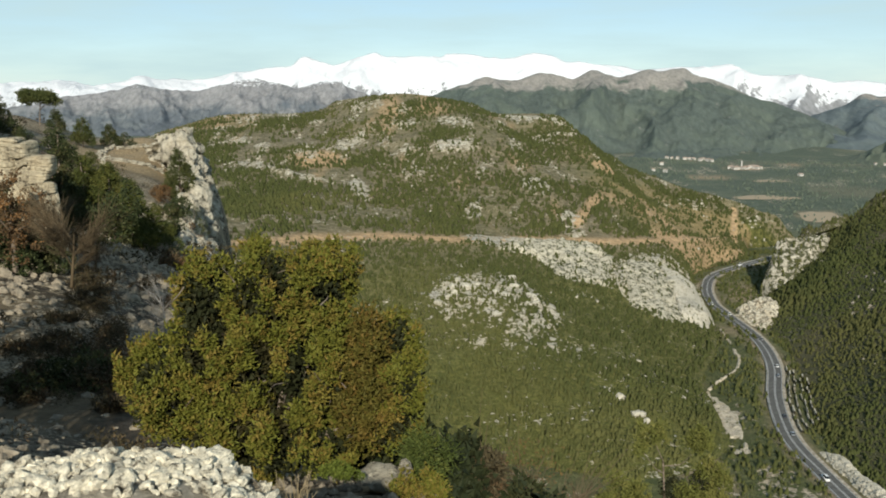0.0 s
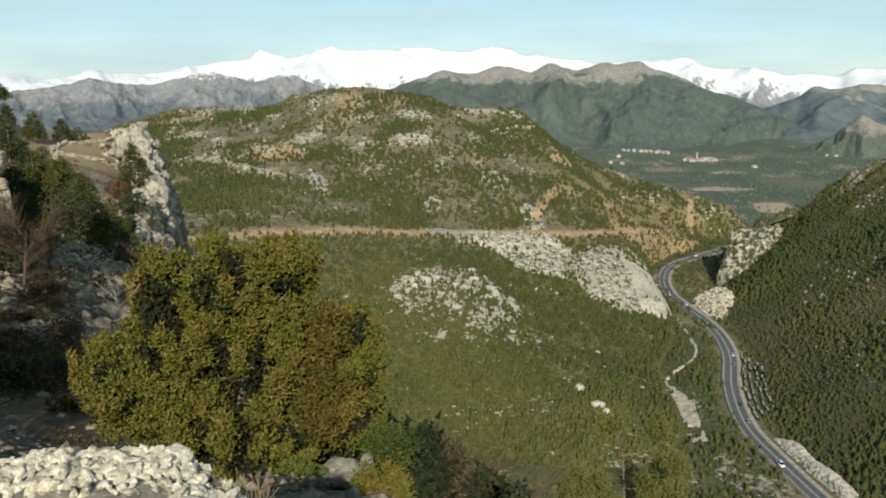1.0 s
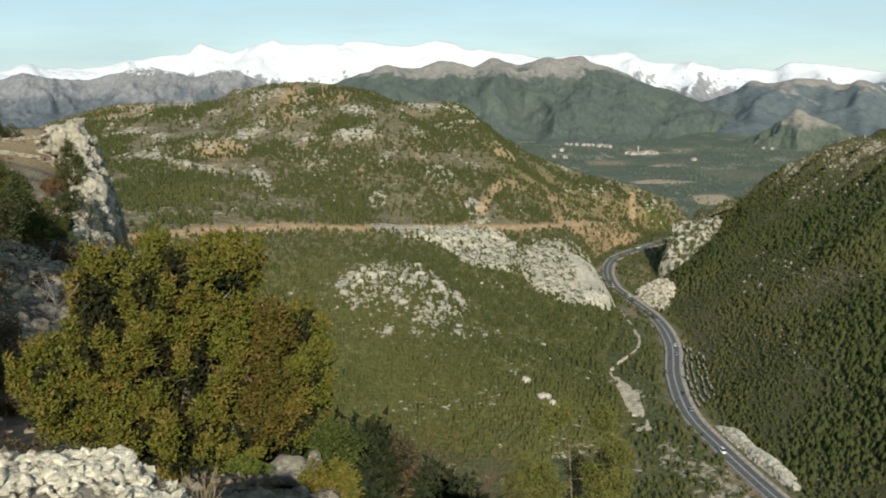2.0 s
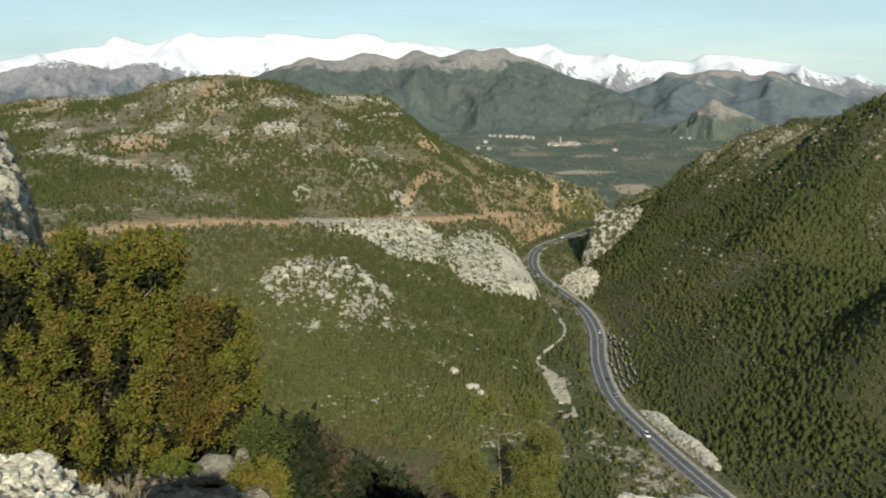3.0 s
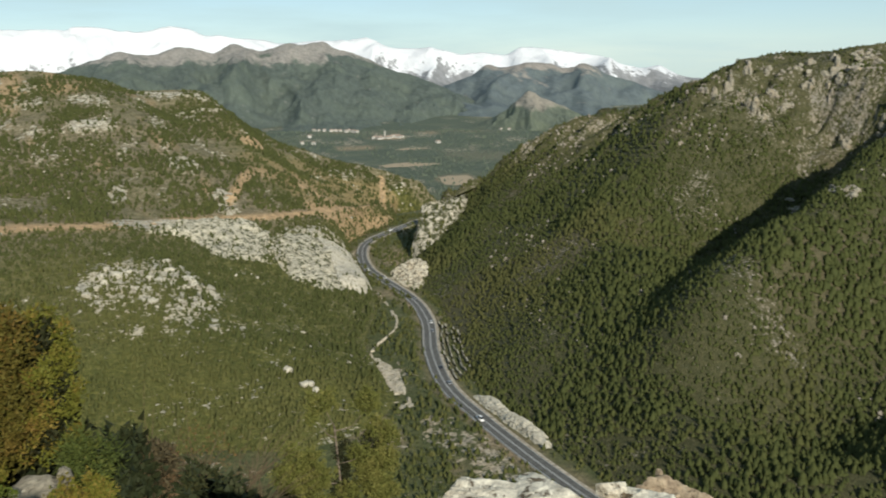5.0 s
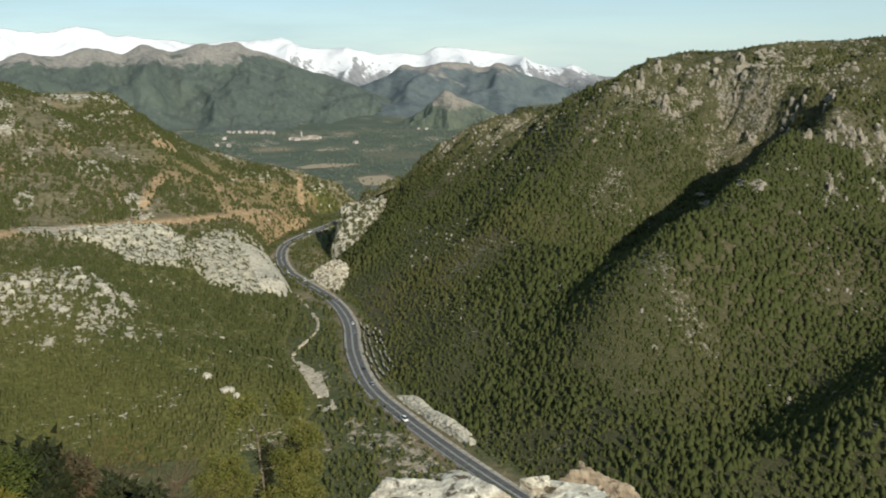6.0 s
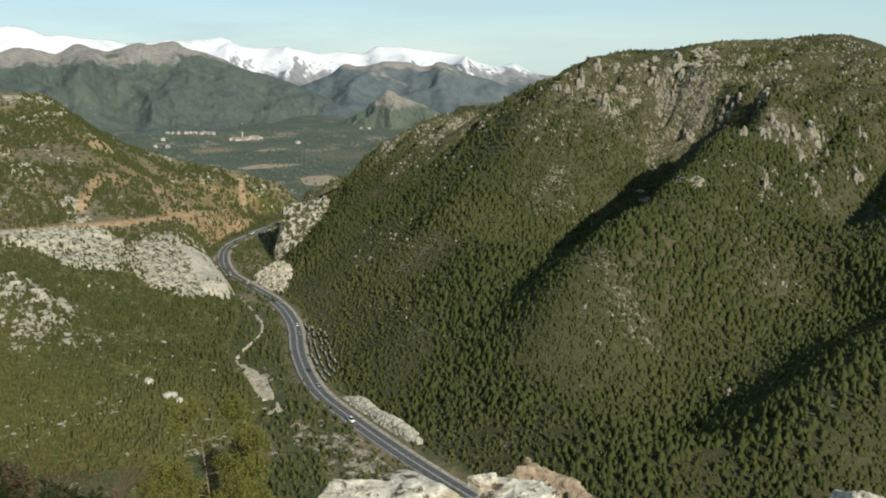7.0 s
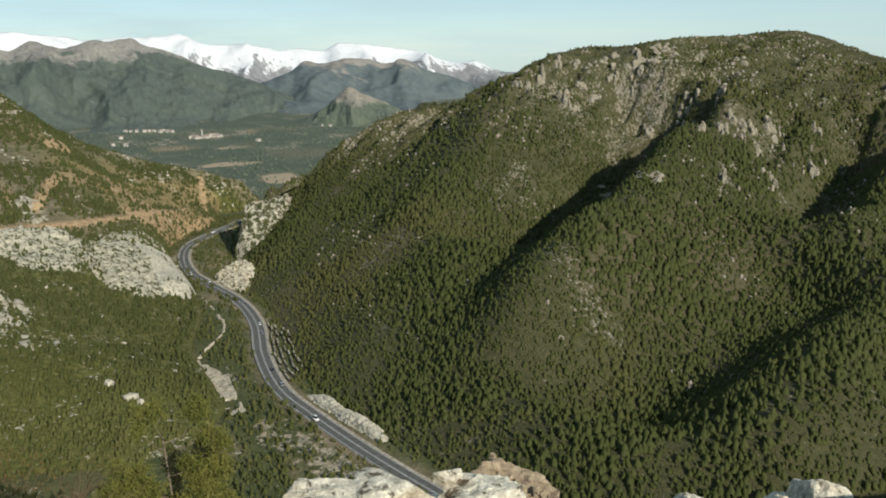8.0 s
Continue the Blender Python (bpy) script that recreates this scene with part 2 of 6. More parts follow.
# ---- landforms ----
def loft(rows, counts, bulges, nu):
    """A surface through lines of points; counts and bulges go with the strips between them."""
    lines = [curve(r, nu) for r in rows]
    sheets, where = [], []
    for i, (a, b) in enumerate(zip(lines, lines[1:])):
        last = i == len(lines) - 2
        for s in np.linspace(0, 1, counts[i], endpoint=last):
            p = a + (b - a) * s
            p[:, 2] += bulges[i] * math.sin(math.pi * s)
            sheets.append(p)
            where.append(i + s)
    return np.stack(sheets, 1), np.array(where)


def normals(p):
    n = np.cross(np.gradient(p, axis=0), np.gradient(p, axis=1))
    n /= np.linalg.norm(n, axis=-1, keepdims=True) + 1e-9
    return np.where(n[..., 2:] < 0, -n, n)


def landform(name, p, material, label, category, rock=None, earth=None, grass=None, woods=None):
    nu, nv = p.shape[:2]
    zero = np.zeros((nu, nv))
    faces = grid_faces(nu, nv)
    n = np.cross(p[1, 0] - p[0, 0], p[0, 1] - p[0, 0])
    if n[2] < 0:
        faces = faces[:, ::-1]
    me = mesh_data(name, p.reshape(-1, 3), faces, material, True,
                   {"rock": zero if rock is None else rock, "earth": zero if earth is None else earth, "grass": zero if grass is None else grass,
                    "woods": zero if woods is None else woods})
    return tagged(new(name, me), label, category, kind="structure")


def back_of(crest, out, drop):
    """The far foot of a range, behind its crest as seen from the valley."""
    c = np.array(crest, float)
    k = np.hypot(c[:, 0], c[:, 1])[:, None]
    q = c.copy()
    q[:, :2] += out * c[:, :2] / k
    q[:, 2] -= drop
    return q


def foot_of(crest, inward, z):
    c = np.array(crest, float)
    k = np.hypot(c[:, 0], c[:, 1])[:, None]
    q = c.copy()
    q[:, :2] -= inward * c[:, :2] / k
    q[:, 2] = z
    return q


def crest_line(reach, pairs):
    """A skyline at one distance from the lookout: pairs of bearing in degrees and height."""
    return [(reach * math.sin(radians(a)), reach * math.cos(radians(a)), z) for a, z in pairs]


SNOW_CREST = crest_line(4600, [
    (-33, 80), (-29, 120), (-26.6, 132), (-24.9, 149), (-23.4, 159), (-21.8, 166), (-20.9, 155), (-19.0, 160), (-18.1, 186), (-16.3, 176),
    (-13.7, 189), (-12.4, 212), (-11.0, 229), (-9.3, 247), (-8.4, 284), (-6.6, 250), (-5.3, 284), (-4.2, 306), (-3.4, 290), (-0.4, 285),
    (0.3, 304), (1.9, 296), (3.8, 277), (5.5, 301), (7.4, 268), (9.8, 246), (12.4, 220), (14.3, 233), (17.0, 236), (18.7, 197), (21.2, 194),
    (22.7, 169), (23.6, 175), (25.4, 162), (26.6, 195), (28.6, 189), (29.6, 172), (31.1, 155), (32.2, 118), (33.3, 103), (34.7, 91),
    (35.9, 63), (37.3, 45), (38.8, 16), (43, -18)])
GREY_CREST = crest_line(3990, [(-27, 60), (-23.8, 83), (-22.3, 110), (-21.1, 119), (-19.5, 136), (-18.3, 158), (-17.6, 151), (-16.4, 135), (-14.9, 135), (-13.1, 157),
                               (-11.6, 180), (-10.8, 169), (-9.8, 152), (-8.8, 140), (-7.4, 168), (-6.4, 161), (-5.3, 133), (-3.6, 97), (-0.8, 36)])
MID_CREST = crest_line(3404, [
    (-6, 20), (-2.2, 77), (-0.5, 122), (1.0, 150), (1.9, 166), (2.9, 178), (4.1, 171), (5.0, 189), (5.9, 199), (6.5, 197), (7.9, 177), (9.0, 209),
    (9.8, 203), (10.6, 184), (11.4, 198), (12.4, 210), (13.3, 208), (14.5, 210), (15.1, 187), (16.0, 175), (16.9, 159), (17.7, 139), (18.7, 113),
    (19.7, 97), (20.8, 78), (21.8, 52), (22.9, 21), (24.4, -16), (26.1, -40)])
RIGHT_CREST = crest_line(3750, [
    (17.5, -30), (19.8, -12), (21.1, 15), (21.8, 41), (23.2, 76), (23.8, 97), (24.4, 121), (25.6, 112), (26.4, 127), (26.8, 136), (27.8, 127),
    (28.4, 125), (28.8, 113), (29.6, 115), (29.9, 126), (30.3, 126), (30.9, 116), (31.4, 95), (32.3, 74), (33.2, 54), (34.9, 14), (38, -10), (46, -20), (58, -10), (70, -20)])
PYRAMID_CREST = crest_line(2500, [(22.4, -32), (23.4, -22), (24.5, 0), (25.4, 21), (26.0, 41), (26.5, 59), (26.9, 73), (27.3, 69), (27.7, 57), (28.4, 46), (29.2, 32), (30.1, 11), (31.0, -14), (32.5, -32)])


def mountain_range(name, crest, inward, out, material, label, amp, wave, seed, nu, nv, sag=0.025):
    p, v = loft([foot_of(crest, inward, -34), crest, back_of(crest, out, 120)], [nv, 14], [-inward * sag, 0], nu)
    rise = np.where(v < 1, np.sin(np.pi * np.clip(v, 0, 1) ** 1.6) ** 0.7 + 0.06, 0.06)[None, :]
    k = np.hypot(p[..., 0], p[..., 1])
    side, deep = np.arctan2(p[..., 0], p[..., 1]) * 3500, k * 0.32  # ribs run down from the crest
    bend = 0.25 * wave * fbm(p[..., 0], p[..., 1], scale=wave, octaves=3, seed=seed + 4)
    ribs = fbm(side + bend, deep, scale=wave * 0.55, octaves=5, seed=seed, ridged=True) - 0.62
    bulk = fbm(p[..., 0], p[..., 1], scale=wave * 1.6, octaves=3, seed=seed + 6)
    p[..., 2] += amp * rise * (ribs + 0.3 * bulk)
    p[..., 2] += 0.075 * amp * fbm(p[..., 0], p[..., 1], scale=wave * 0.16, octaves=3, seed=seed + 9)
    return landform(name, p, material, label, "mountain range")


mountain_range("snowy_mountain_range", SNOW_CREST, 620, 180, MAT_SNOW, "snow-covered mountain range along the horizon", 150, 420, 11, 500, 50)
mountain_range("grey_foothill_range", GREY_CREST, 640, 160, MAT_GREY, "bare rocky foothills tinted grey for haze, dusted with snow on top", 105, 150, 23, 380, 56)
mountain_range("far_foothill_range", RIGHT_CREST, 1000, 200, MAT_FAR, "wooded mountains with bare brown tops, tinted blue-grey for haze", 120, 330, 37, 320, 54, 0.02)
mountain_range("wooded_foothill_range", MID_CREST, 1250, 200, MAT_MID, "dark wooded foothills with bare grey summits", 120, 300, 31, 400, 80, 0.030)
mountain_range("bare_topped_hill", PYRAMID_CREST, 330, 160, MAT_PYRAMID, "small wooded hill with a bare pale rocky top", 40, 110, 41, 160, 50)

# valley lines
ROAD_LINE = [(189, 235), (185, 276), (181, 312), (178, 349), (176, 399), (177, 443), (190, 500), (211, 563), (221, 622),
             (220, 687), (220, 729), (231, 784), (253, 836), (295, 882), (345, 928), (420, 985)]
STREAM_LINE = [(149, 430), (152, 452), (157, 478), (160, 503), (159, 525), (166, 540), (178, 553), (190, 567), (198, 596), (204, 650)]


def height_ground(x, y):
    """The valley floor, the lookout's ridge behind it and the basin beyond."""
    floor = -3.5 + 2.0 * fbm(x, y, scale=70, octaves=4, seed=3) + 10 * smooth(900, 1500, np.hypot(x, y)) - 24 * smooth(1980, 2400, np.hypot(x, y))
    floor = floor + 5 * fbm(x, y, scale=380, octaves=3, seed=5) * smooth(900, 1300, y)
    d, _ = near_line(x, y, ROAD_LINE)
    floor = np.where(d < 60, floor + (-0.25 - floor) * (1 - smooth(12, 40, d)), floor)
    s, _ = near_line(x, y, STREAM_LINE)
    floor = floor - 3.0 * (1 - smooth(3, 16, s)) * smooth(16, 28, d)
    edge = y + 0.4 * np.maximum(x, 0) - 3.0 + 0.8 * fbm(x, y, scale=9, octaves=3, seed=7)
    ridge = 178.2 - 0.64 * np.maximum(edge, 0) + 0.12 * np.clip(-edge - 8, 0, 160) + np.where(edge > 6, 3.0, 0.3) * fbm(x, y, scale=30, octaves=5, seed=8)
    # unseen rise to the west and fall eastward, shaped for where shadow lies
    ridge = ridge + np.minimum(np.minimum(1.2 * np.maximum(-8 - x, 0), 30 + 0.42 * np.maximum(-8 - x, 0)), 80) * (1 - smooth(-4, 9, y)) - 0.9 * np.maximum(x - 14, 0) * (1 - smooth(-4, 20, y))
    k = 12.0
    h = np.clip(0.5 + 0.5 * (ridge - floor) / k, 0, 1)
    return floor * (1 - h) + ridge * h + 0.5 * k * h * (1 - h) * 0.2


def spaced(near, far, growth):
    v, step = [0.0], near
    while v[-1] < far:
        v.append(v[-1] + step)
        step *= growth
    v = np.array(v)
    return np.concatenate([-v[:0:-1], v])


gx, gy = spaced(1.6, 5600, 1.034), spaced(1.6, 5600, 1.033)
GX, GY = np.meshgrid(gx, gy, indexing="ij")
GZ = height_ground(GX, GY)
sd, _ = near_line(GX, GY, STREAM_LINE)
rd, _ = near_line(GX, GY, ROAD_LINE)
speck = fbm(GX, GY, scale=40, octaves=5, seed=13)
wander = fbm(GX, GY, scale=22, octaves=4, seed=14)
g_rock = np.clip(0.5 * (speck > 0.22) + 0.75 * smooth(-0.1, 0.3, wander) * ((np.hypot((GX - 156) / 14, (GY - 372) / 40) < 1) | (np.hypot((GX - 163) / 8, (GY - 322) / 22) < 1)), 0, 1)
g_earth = np.clip((1 - smooth(5.5, 9, rd)) * 0.8 + 0.7 * smooth(0.15, 0.4, fbm(GX, GY, scale=30, octaves=4, seed=16)) * (np.hypot(GX, GY) < 800) + 0.2 * smooth(0.1, 0.4, fbm(GX, GY, scale=160, octaves=4, seed=15)) * smooth(900, 1200, GY), 0, 1)
for cx, cy, rx, ry, turn in ((256, 768, 14, 34, -25), (494, 1345, 46, 17, 0), (492, 1188, 28, 34, -30), (932, 1975, 16, 36, -25), (588, 1800, 44, 16, 0), (530, 2000, 12, 70, 20), (620, 1655, 30, 12, 0), (470, 1620, 40, 10, 0), (700, 1860, 20, 30, 0)):
    g_earth = np.maximum(g_earth, 1 - smooth(0.75, 1.15, np.hypot(((GX - cx) * math.cos(radians(turn)) + (GY - cy) * math.sin(radians(turn))) / rx, ((GY - cy) * math.cos(radians(turn)) - (GX - cx) * math.sin(radians(turn))) / ry) + 0.25 * wander))
# beyond about 950 m the ground takes the haze-greyed tones
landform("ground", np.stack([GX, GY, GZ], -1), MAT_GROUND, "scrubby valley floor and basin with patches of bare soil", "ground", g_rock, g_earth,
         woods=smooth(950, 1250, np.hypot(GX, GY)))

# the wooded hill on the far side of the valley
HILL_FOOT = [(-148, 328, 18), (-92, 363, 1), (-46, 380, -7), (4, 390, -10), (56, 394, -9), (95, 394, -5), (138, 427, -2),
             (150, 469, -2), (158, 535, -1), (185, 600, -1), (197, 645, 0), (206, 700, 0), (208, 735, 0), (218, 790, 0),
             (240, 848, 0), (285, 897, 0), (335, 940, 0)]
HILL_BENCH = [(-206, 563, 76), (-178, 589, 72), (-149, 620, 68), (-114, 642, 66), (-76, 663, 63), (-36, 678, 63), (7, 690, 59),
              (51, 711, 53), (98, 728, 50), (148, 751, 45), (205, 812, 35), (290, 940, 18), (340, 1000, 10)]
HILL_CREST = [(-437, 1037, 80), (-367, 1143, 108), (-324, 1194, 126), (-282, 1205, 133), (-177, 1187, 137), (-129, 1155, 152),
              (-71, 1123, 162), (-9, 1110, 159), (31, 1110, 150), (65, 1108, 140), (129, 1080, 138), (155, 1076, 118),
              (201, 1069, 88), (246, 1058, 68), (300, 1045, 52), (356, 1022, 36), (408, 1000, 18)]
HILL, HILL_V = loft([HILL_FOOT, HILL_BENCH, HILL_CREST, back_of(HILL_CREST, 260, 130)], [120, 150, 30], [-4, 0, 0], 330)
hx, hy = HILL[..., 0].copy(), HILL[..., 1].copy()
inside = np.minimum(smooth(0, 0.12, HILL_V), 1 - 0.8 * smooth(0.9, 1.0, HILL_V) * (1 - smooth(1.0, 1.1, HILL_V)))[None, :]
inside = inside * (1 - 0.75 * np.exp(-((HILL_V - 2) / 0.1) ** 2))[None, :]
HILL[..., 2] += inside * (9 * fbm(hx, hy, scale=120, octaves=4, seed=51) + 5 * (fbm(hx, hy, scale=45, octaves=4, seed=52, ridged=True) - 0.6))
h_end = smooth(0, 0.02, np.linspace(0, 1, HILL.shape[0])) * (1 - smooth(0.955, 1.0, np.linspace(0, 1, HILL.shape[0])))
HILL[..., 2] = -8 + (HILL[..., 2] + 8) * h_end[:, None]
strata = np.sin(HILL[..., 2] / 3.4 + 3 * fbm(hx, hy, scale=160, octaves=2, seed=53))
upper = smooth(1.25, 1.5, HILL_V)[None, :]
HILL[..., 2] += 1.2 * upper * strata
speck = np.where(HILL_V[None, :] > 1.05, fbm(hx, 0.4 * hy, scale=15, octaves=5, seed=54), fbm(hx, hy, scale=24, octaves=5, seed=54))
wide = fbm(hx, hy, scale=110, octaves=3, seed=56)
speck_hill = speck


def blob(x, y, cx, cy, rx, ry, turn=0.0):
    """1 inside a soft-edged oval, 0 outside it."""
    c, s = math.cos(radians(turn)), math.sin(radians(turn))
    a, b = ((x - cx) * c + (y - cy) * s) / rx, ((y - cy) * c - (x - cx) * s) / ry
    return 1 - smooth(0.7, 1.25, np.hypot(a, b))


def strip(x, y, line, half):
    d, _ = near_line(x, y, line)
    return 1 - smooth(0.6 * half, 1.3 * half, d)


CLIFF_A = [(30, 706), (65, 714), (95, 712), (121, 712), (127, 690)]
CLIFF_B = [(140, 690), (165, 712), (190, 735), (206, 752)]
outcrop = np.maximum.reduce([
    0.64 * blob(hx, hy, 34, 590, 48, 46, 20), 0.95 * strip(hx, hy, CLIFF_A, 15), 1.0 * strip(hx, hy, CLIFF_B, 26),
    0.75 * strip(hx, hy, [(140, 668), (168, 664), (194, 668)], 12),
    0.9 * strip(hx, hy, [(71, 1092), (127, 1060)], 8), 0.95 * strip(hx, hy, [(72, 1014), (148, 1027)], 5),
    0.85 * strip(hx, hy, [(-206, 944), (-160, 890), (-119, 861)], 7), 0.8 * blob(hx, hy, 86, 842, 14, 22),
    0.5 * blob(hx, hy, -14, 934, 46, 12), 0.8 * blob(hx, hy, -75, 825, 10, 40, 10), 0.42 * blob(hx, hy, 40, 540, 60, 14, 5),
    0.7 * blob(hx, hy, 110, 770, 12, 26), 0.5 * blob(hx, hy, -90, 1010, 30, 30), 0.75 * blob(hx, hy, 25, 780, 8, 20)])
h_rock = outcrop + 0.62 * np.minimum(outcrop, 0.9) * speck + (0.30 + 0.45 * upper) * smooth(0.0, 0.45, speck + 0.2 * upper * strata + 0.25 * wide)
h_rock = np.clip((0.84 - 0.08 * upper) * h_rock, 0, 0.85)
HILL[..., 2] += inside * outcrop * (9 * (fbm(hx, hy, scale=17, octaves=4, seed=57, ridged=True) - 0.45))
bench = np.exp(-((HILL_V[None, :] - 1.010 - 0.008 * fbm(hx, hy, scale=50, octaves=3, seed=59)) / (0.016 + 0.006 * fbm(hx, hy, scale=35, octaves=3, seed=60))) ** 2)
h_earth = np.clip(np.maximum.reduce([
    bench * 1.3, 0.62 * smooth(0.05, 0.40, 0.6 * fbm(hx, 0.35 * hy, scale=20, octaves=5, seed=55) + 0.5 * fbm(hx, hy, scale=90, octaves=3, seed=50)) * smooth(0.95, 1.2, HILL_V)[None, :] * np.ones_like(hx),
    0.9 * blob(hx, hy, -125, 935, 36, 26, -40), 0.9 * strip(hx, hy, [(146, 855), (125, 800), (113, 769)], 5),
    0.95 * blob(hx, hy, 212, 868, 26, 14, 10), 0.9 * strip(hx, hy, [(326, 1021), (318, 990), (310, 966)], 4),
    0.9 * blob(hx, hy, 168, 952, 16, 14), 0.85 * strip(hx, hy, [(205, 812), (250, 860), (300, 920), (345, 960)], 20)]), 0, 1)
fields = smooth(120, 200, hx + 25 * fbm(hx, hy, scale=60, octaves=3, seed=49)) * smooth(1.03, 1.10, HILL_V)[None, :] * (1 - smooth(1.55, 1.8, HILL_V))[None, :]
plots = fbm(0.6 * hx + 0.5 * hy, 1.4 * hy - 0.6 * hx, scale=34, octaves=2, seed=48)
h_earth = np.maximum(h_earth, 0.42 * fields * smooth(0.02, 0.14, plots))
h_rock = h_rock * (1 - 0.5 * fields)
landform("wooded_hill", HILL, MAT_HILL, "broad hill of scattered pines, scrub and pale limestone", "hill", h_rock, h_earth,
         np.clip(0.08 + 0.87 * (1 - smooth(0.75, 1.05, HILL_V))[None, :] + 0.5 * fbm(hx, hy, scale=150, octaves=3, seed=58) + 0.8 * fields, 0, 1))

# the steep mountain beyond the road
EAST_FOOT = [(345, 940, -3), (298, 800, -3), (241, 690, -3), (232, 622, -3), (222, 566, -3), (202, 496, -3), (189, 440, -3), (188, 399, -3),
             (190, 349, -3), (193, 312, -3), (197, 272, -3), (206, 249, -3), (222, 224, -3), (242, 204, -3), (271, 189, -3), (311, 177, -3),
             (365, 156, 0), (446, 129, 0)]
EAST_CREST = [(297, 860, 20), (338, 810, 43), (371, 804, 60), (419, 788, 93), (447, 781, 111), (467, 752, 122), (499, 713, 128), (508, 697, 144),
              (527, 664, 161), (542, 642, 171), (583, 615, 175), (599, 589, 181), (662, 588, 183), (713, 586, 185), (746, 568, 188),
              (764, 544, 183), (765, 515, 173), (764, 476, 163), (760, 409, 152), (771, 294, 146)]
EAST, EAST_V = loft([EAST_FOOT, EAST_CREST, back_of(EAST_CREST, 220, 90)], [230, 30], [0, 0], 340)
ex, ey = EAST[..., 0].copy(), EAST[..., 1].copy()
# spurs stand out, gullies cut in: line, height, half width
EAST_RELIEF = [
    ([(604, 508), (546, 484), (464, 444), (398, 406), (346, 388), (292, 370), (240, 350)], 31, 33),
    ([(576, 540), (490, 514), (424, 494), (370, 480), (325, 470)], -52, 52),
    ([(500, 244), (410, 236), (350, 226), (300, 210), (268, 200)], 18, 38),
    ([(455, 306), (369, 306), (310, 297), (278, 292), (252, 284)], -21, 40),
    ([(537, 637), (468, 604), (412, 581), (354, 557), (310, 547)], 7, 30),
    ([(610, 512), (548, 484), (500, 446)], -13, 10),
    ([(605, 444), (560, 428), (515, 406)], -9, 9),
    ([(640, 402), (570, 384), (520, 362), (465, 338)], -36, 28),
    ([(620, 352), (560, 336), (500, 312), (450, 300)], 13, 20),
    ([(585, 590), (535, 560), (490, 535)], -10, 13),
    ([(600, 270), (500, 236), (420, 214), (350, 200)], -24, 26),
    ([(560, 215), (470, 196), (400, 182)], 14, 22),
]
inside = (smooth(0, 0.1, EAST_V) * (1 - 0.9 * np.exp(-((EAST_V - 1) / 0.09) ** 2)))[None, :]
for line, lift, half in EAST_RELIEF:
    d, along = near_line(ex, ey, curve(line, 40))
    taper = np.minimum(smooth(0, 0.12, along), 1 - smooth(0.85, 1.0, along))
    EAST[..., 2] += inside * lift * taper * np.exp(-(d / half) ** 2)
high = smooth(0.46, 0.86, EAST_V)[None, :] * (EAST_V < 1.2)[None, :]
EAST[..., 2] += inside * (7 * fbm(ex, ey, scale=130, octaves=4, seed=61) + 6 * (fbm(ex, ey, scale=55, octaves=5, seed=62, ridged=True) - 0.6))
crag = fbm(0.32 * ex + 0.1 * ey, ey, scale=24, octaves=4, seed=66, ridged=True)
EAST[..., 2] += inside * high * (8 * smooth(0.58, 0.78, crag) + 5 * smooth(0.55, 0.7, fbm(0.4 * ex, ey, scale=12, octaves=3, seed=68, ridged=True)))
u_end = smooth(0.0, 0.07, np.linspace(0, 1, EAST.shape[0]))[:, None]
EAST[..., 2] = -5 + (EAST[..., 2] + 5) * u_end
speck = fbm(ex, ey, scale=26, octaves=5, seed=64)
steep = 1 - normals(EAST)[..., 2]
e_rock = np.clip(0.06 * high + 0.62 * smooth(0.16 - 0.14 * high, 0.50, speck) + (0.06 + 0.40 * high) * smooth(0.40, 0.62, steep), 0, 1)
scar, _ = near_line(ex, ey, [(491, 411), (447, 382)])
e_rock = np.maximum(0.64 * e_rock * (1 - 0.5 * blob(ex, ey, 590, 350, 90, 75)), 0.68 * (1 - smooth(1.0, 4, scar + 6 * speck)))
e_earth = np.clip(0.5 * smooth(0.1, 0.5, fbm(ex, ey, scale=60, octaves=4, seed=67)) + 0.10 * high, 0, 0.8)
landform("pine_mountain", EAST, MAT_EAST, "steep mountainside of dark pines with limestone crags on top", "mountain", e_rock, e_earth)


# ---- woods ----
def crown_shape(rng, rings):
    """A unit pine: a lumpy upright crown, reaching the ground; vertices, triangles."""
    sides = 5
    level = {2: ((0.05, 0.20), (0.42, 0.135)), 3: ((0.14, 0.15), (0.38, 0.22), (0.72, 0.15))}[rings]
    verts, faces = [], []
    lean = rng.normal(0, 0.04, 2)
    for k, (z, r) in enumerate(level):
        ang = rng.uniform(0, 1.2) + (np.arange(sides) + rng.uniform(-0.25, 0.25, sides)) * 2 * np.pi / sides
        rr = r * rng.uniform(0.50, 1.38, sides)
        verts.append(np.stack([rr * np.cos(ang) + lean[0] * z, rr * np.sin(ang) + lean[1] * z, z + rng.uniform(-0.13, 0.13, sides)], 1))
    i = np.arange(sides)
    j = (i + 1) % sides
    for k in range(rings - 1):
        o, p = sides * k, sides * (k + 1)
        faces += [np.stack([i + o, j + o, j + p], 1), np.stack([i + o, j + p, i + p], 1)]
    faces.append(np.stack([i, j, np.full(sides, sides)], 1) + np.array((sides * (rings - 1),) * 3))
    verts.append(np.array([(lean[0], lean[1], rng.uniform(0.86, 1.05))]))
    return np.vstack(verts), np.vstack(faces)


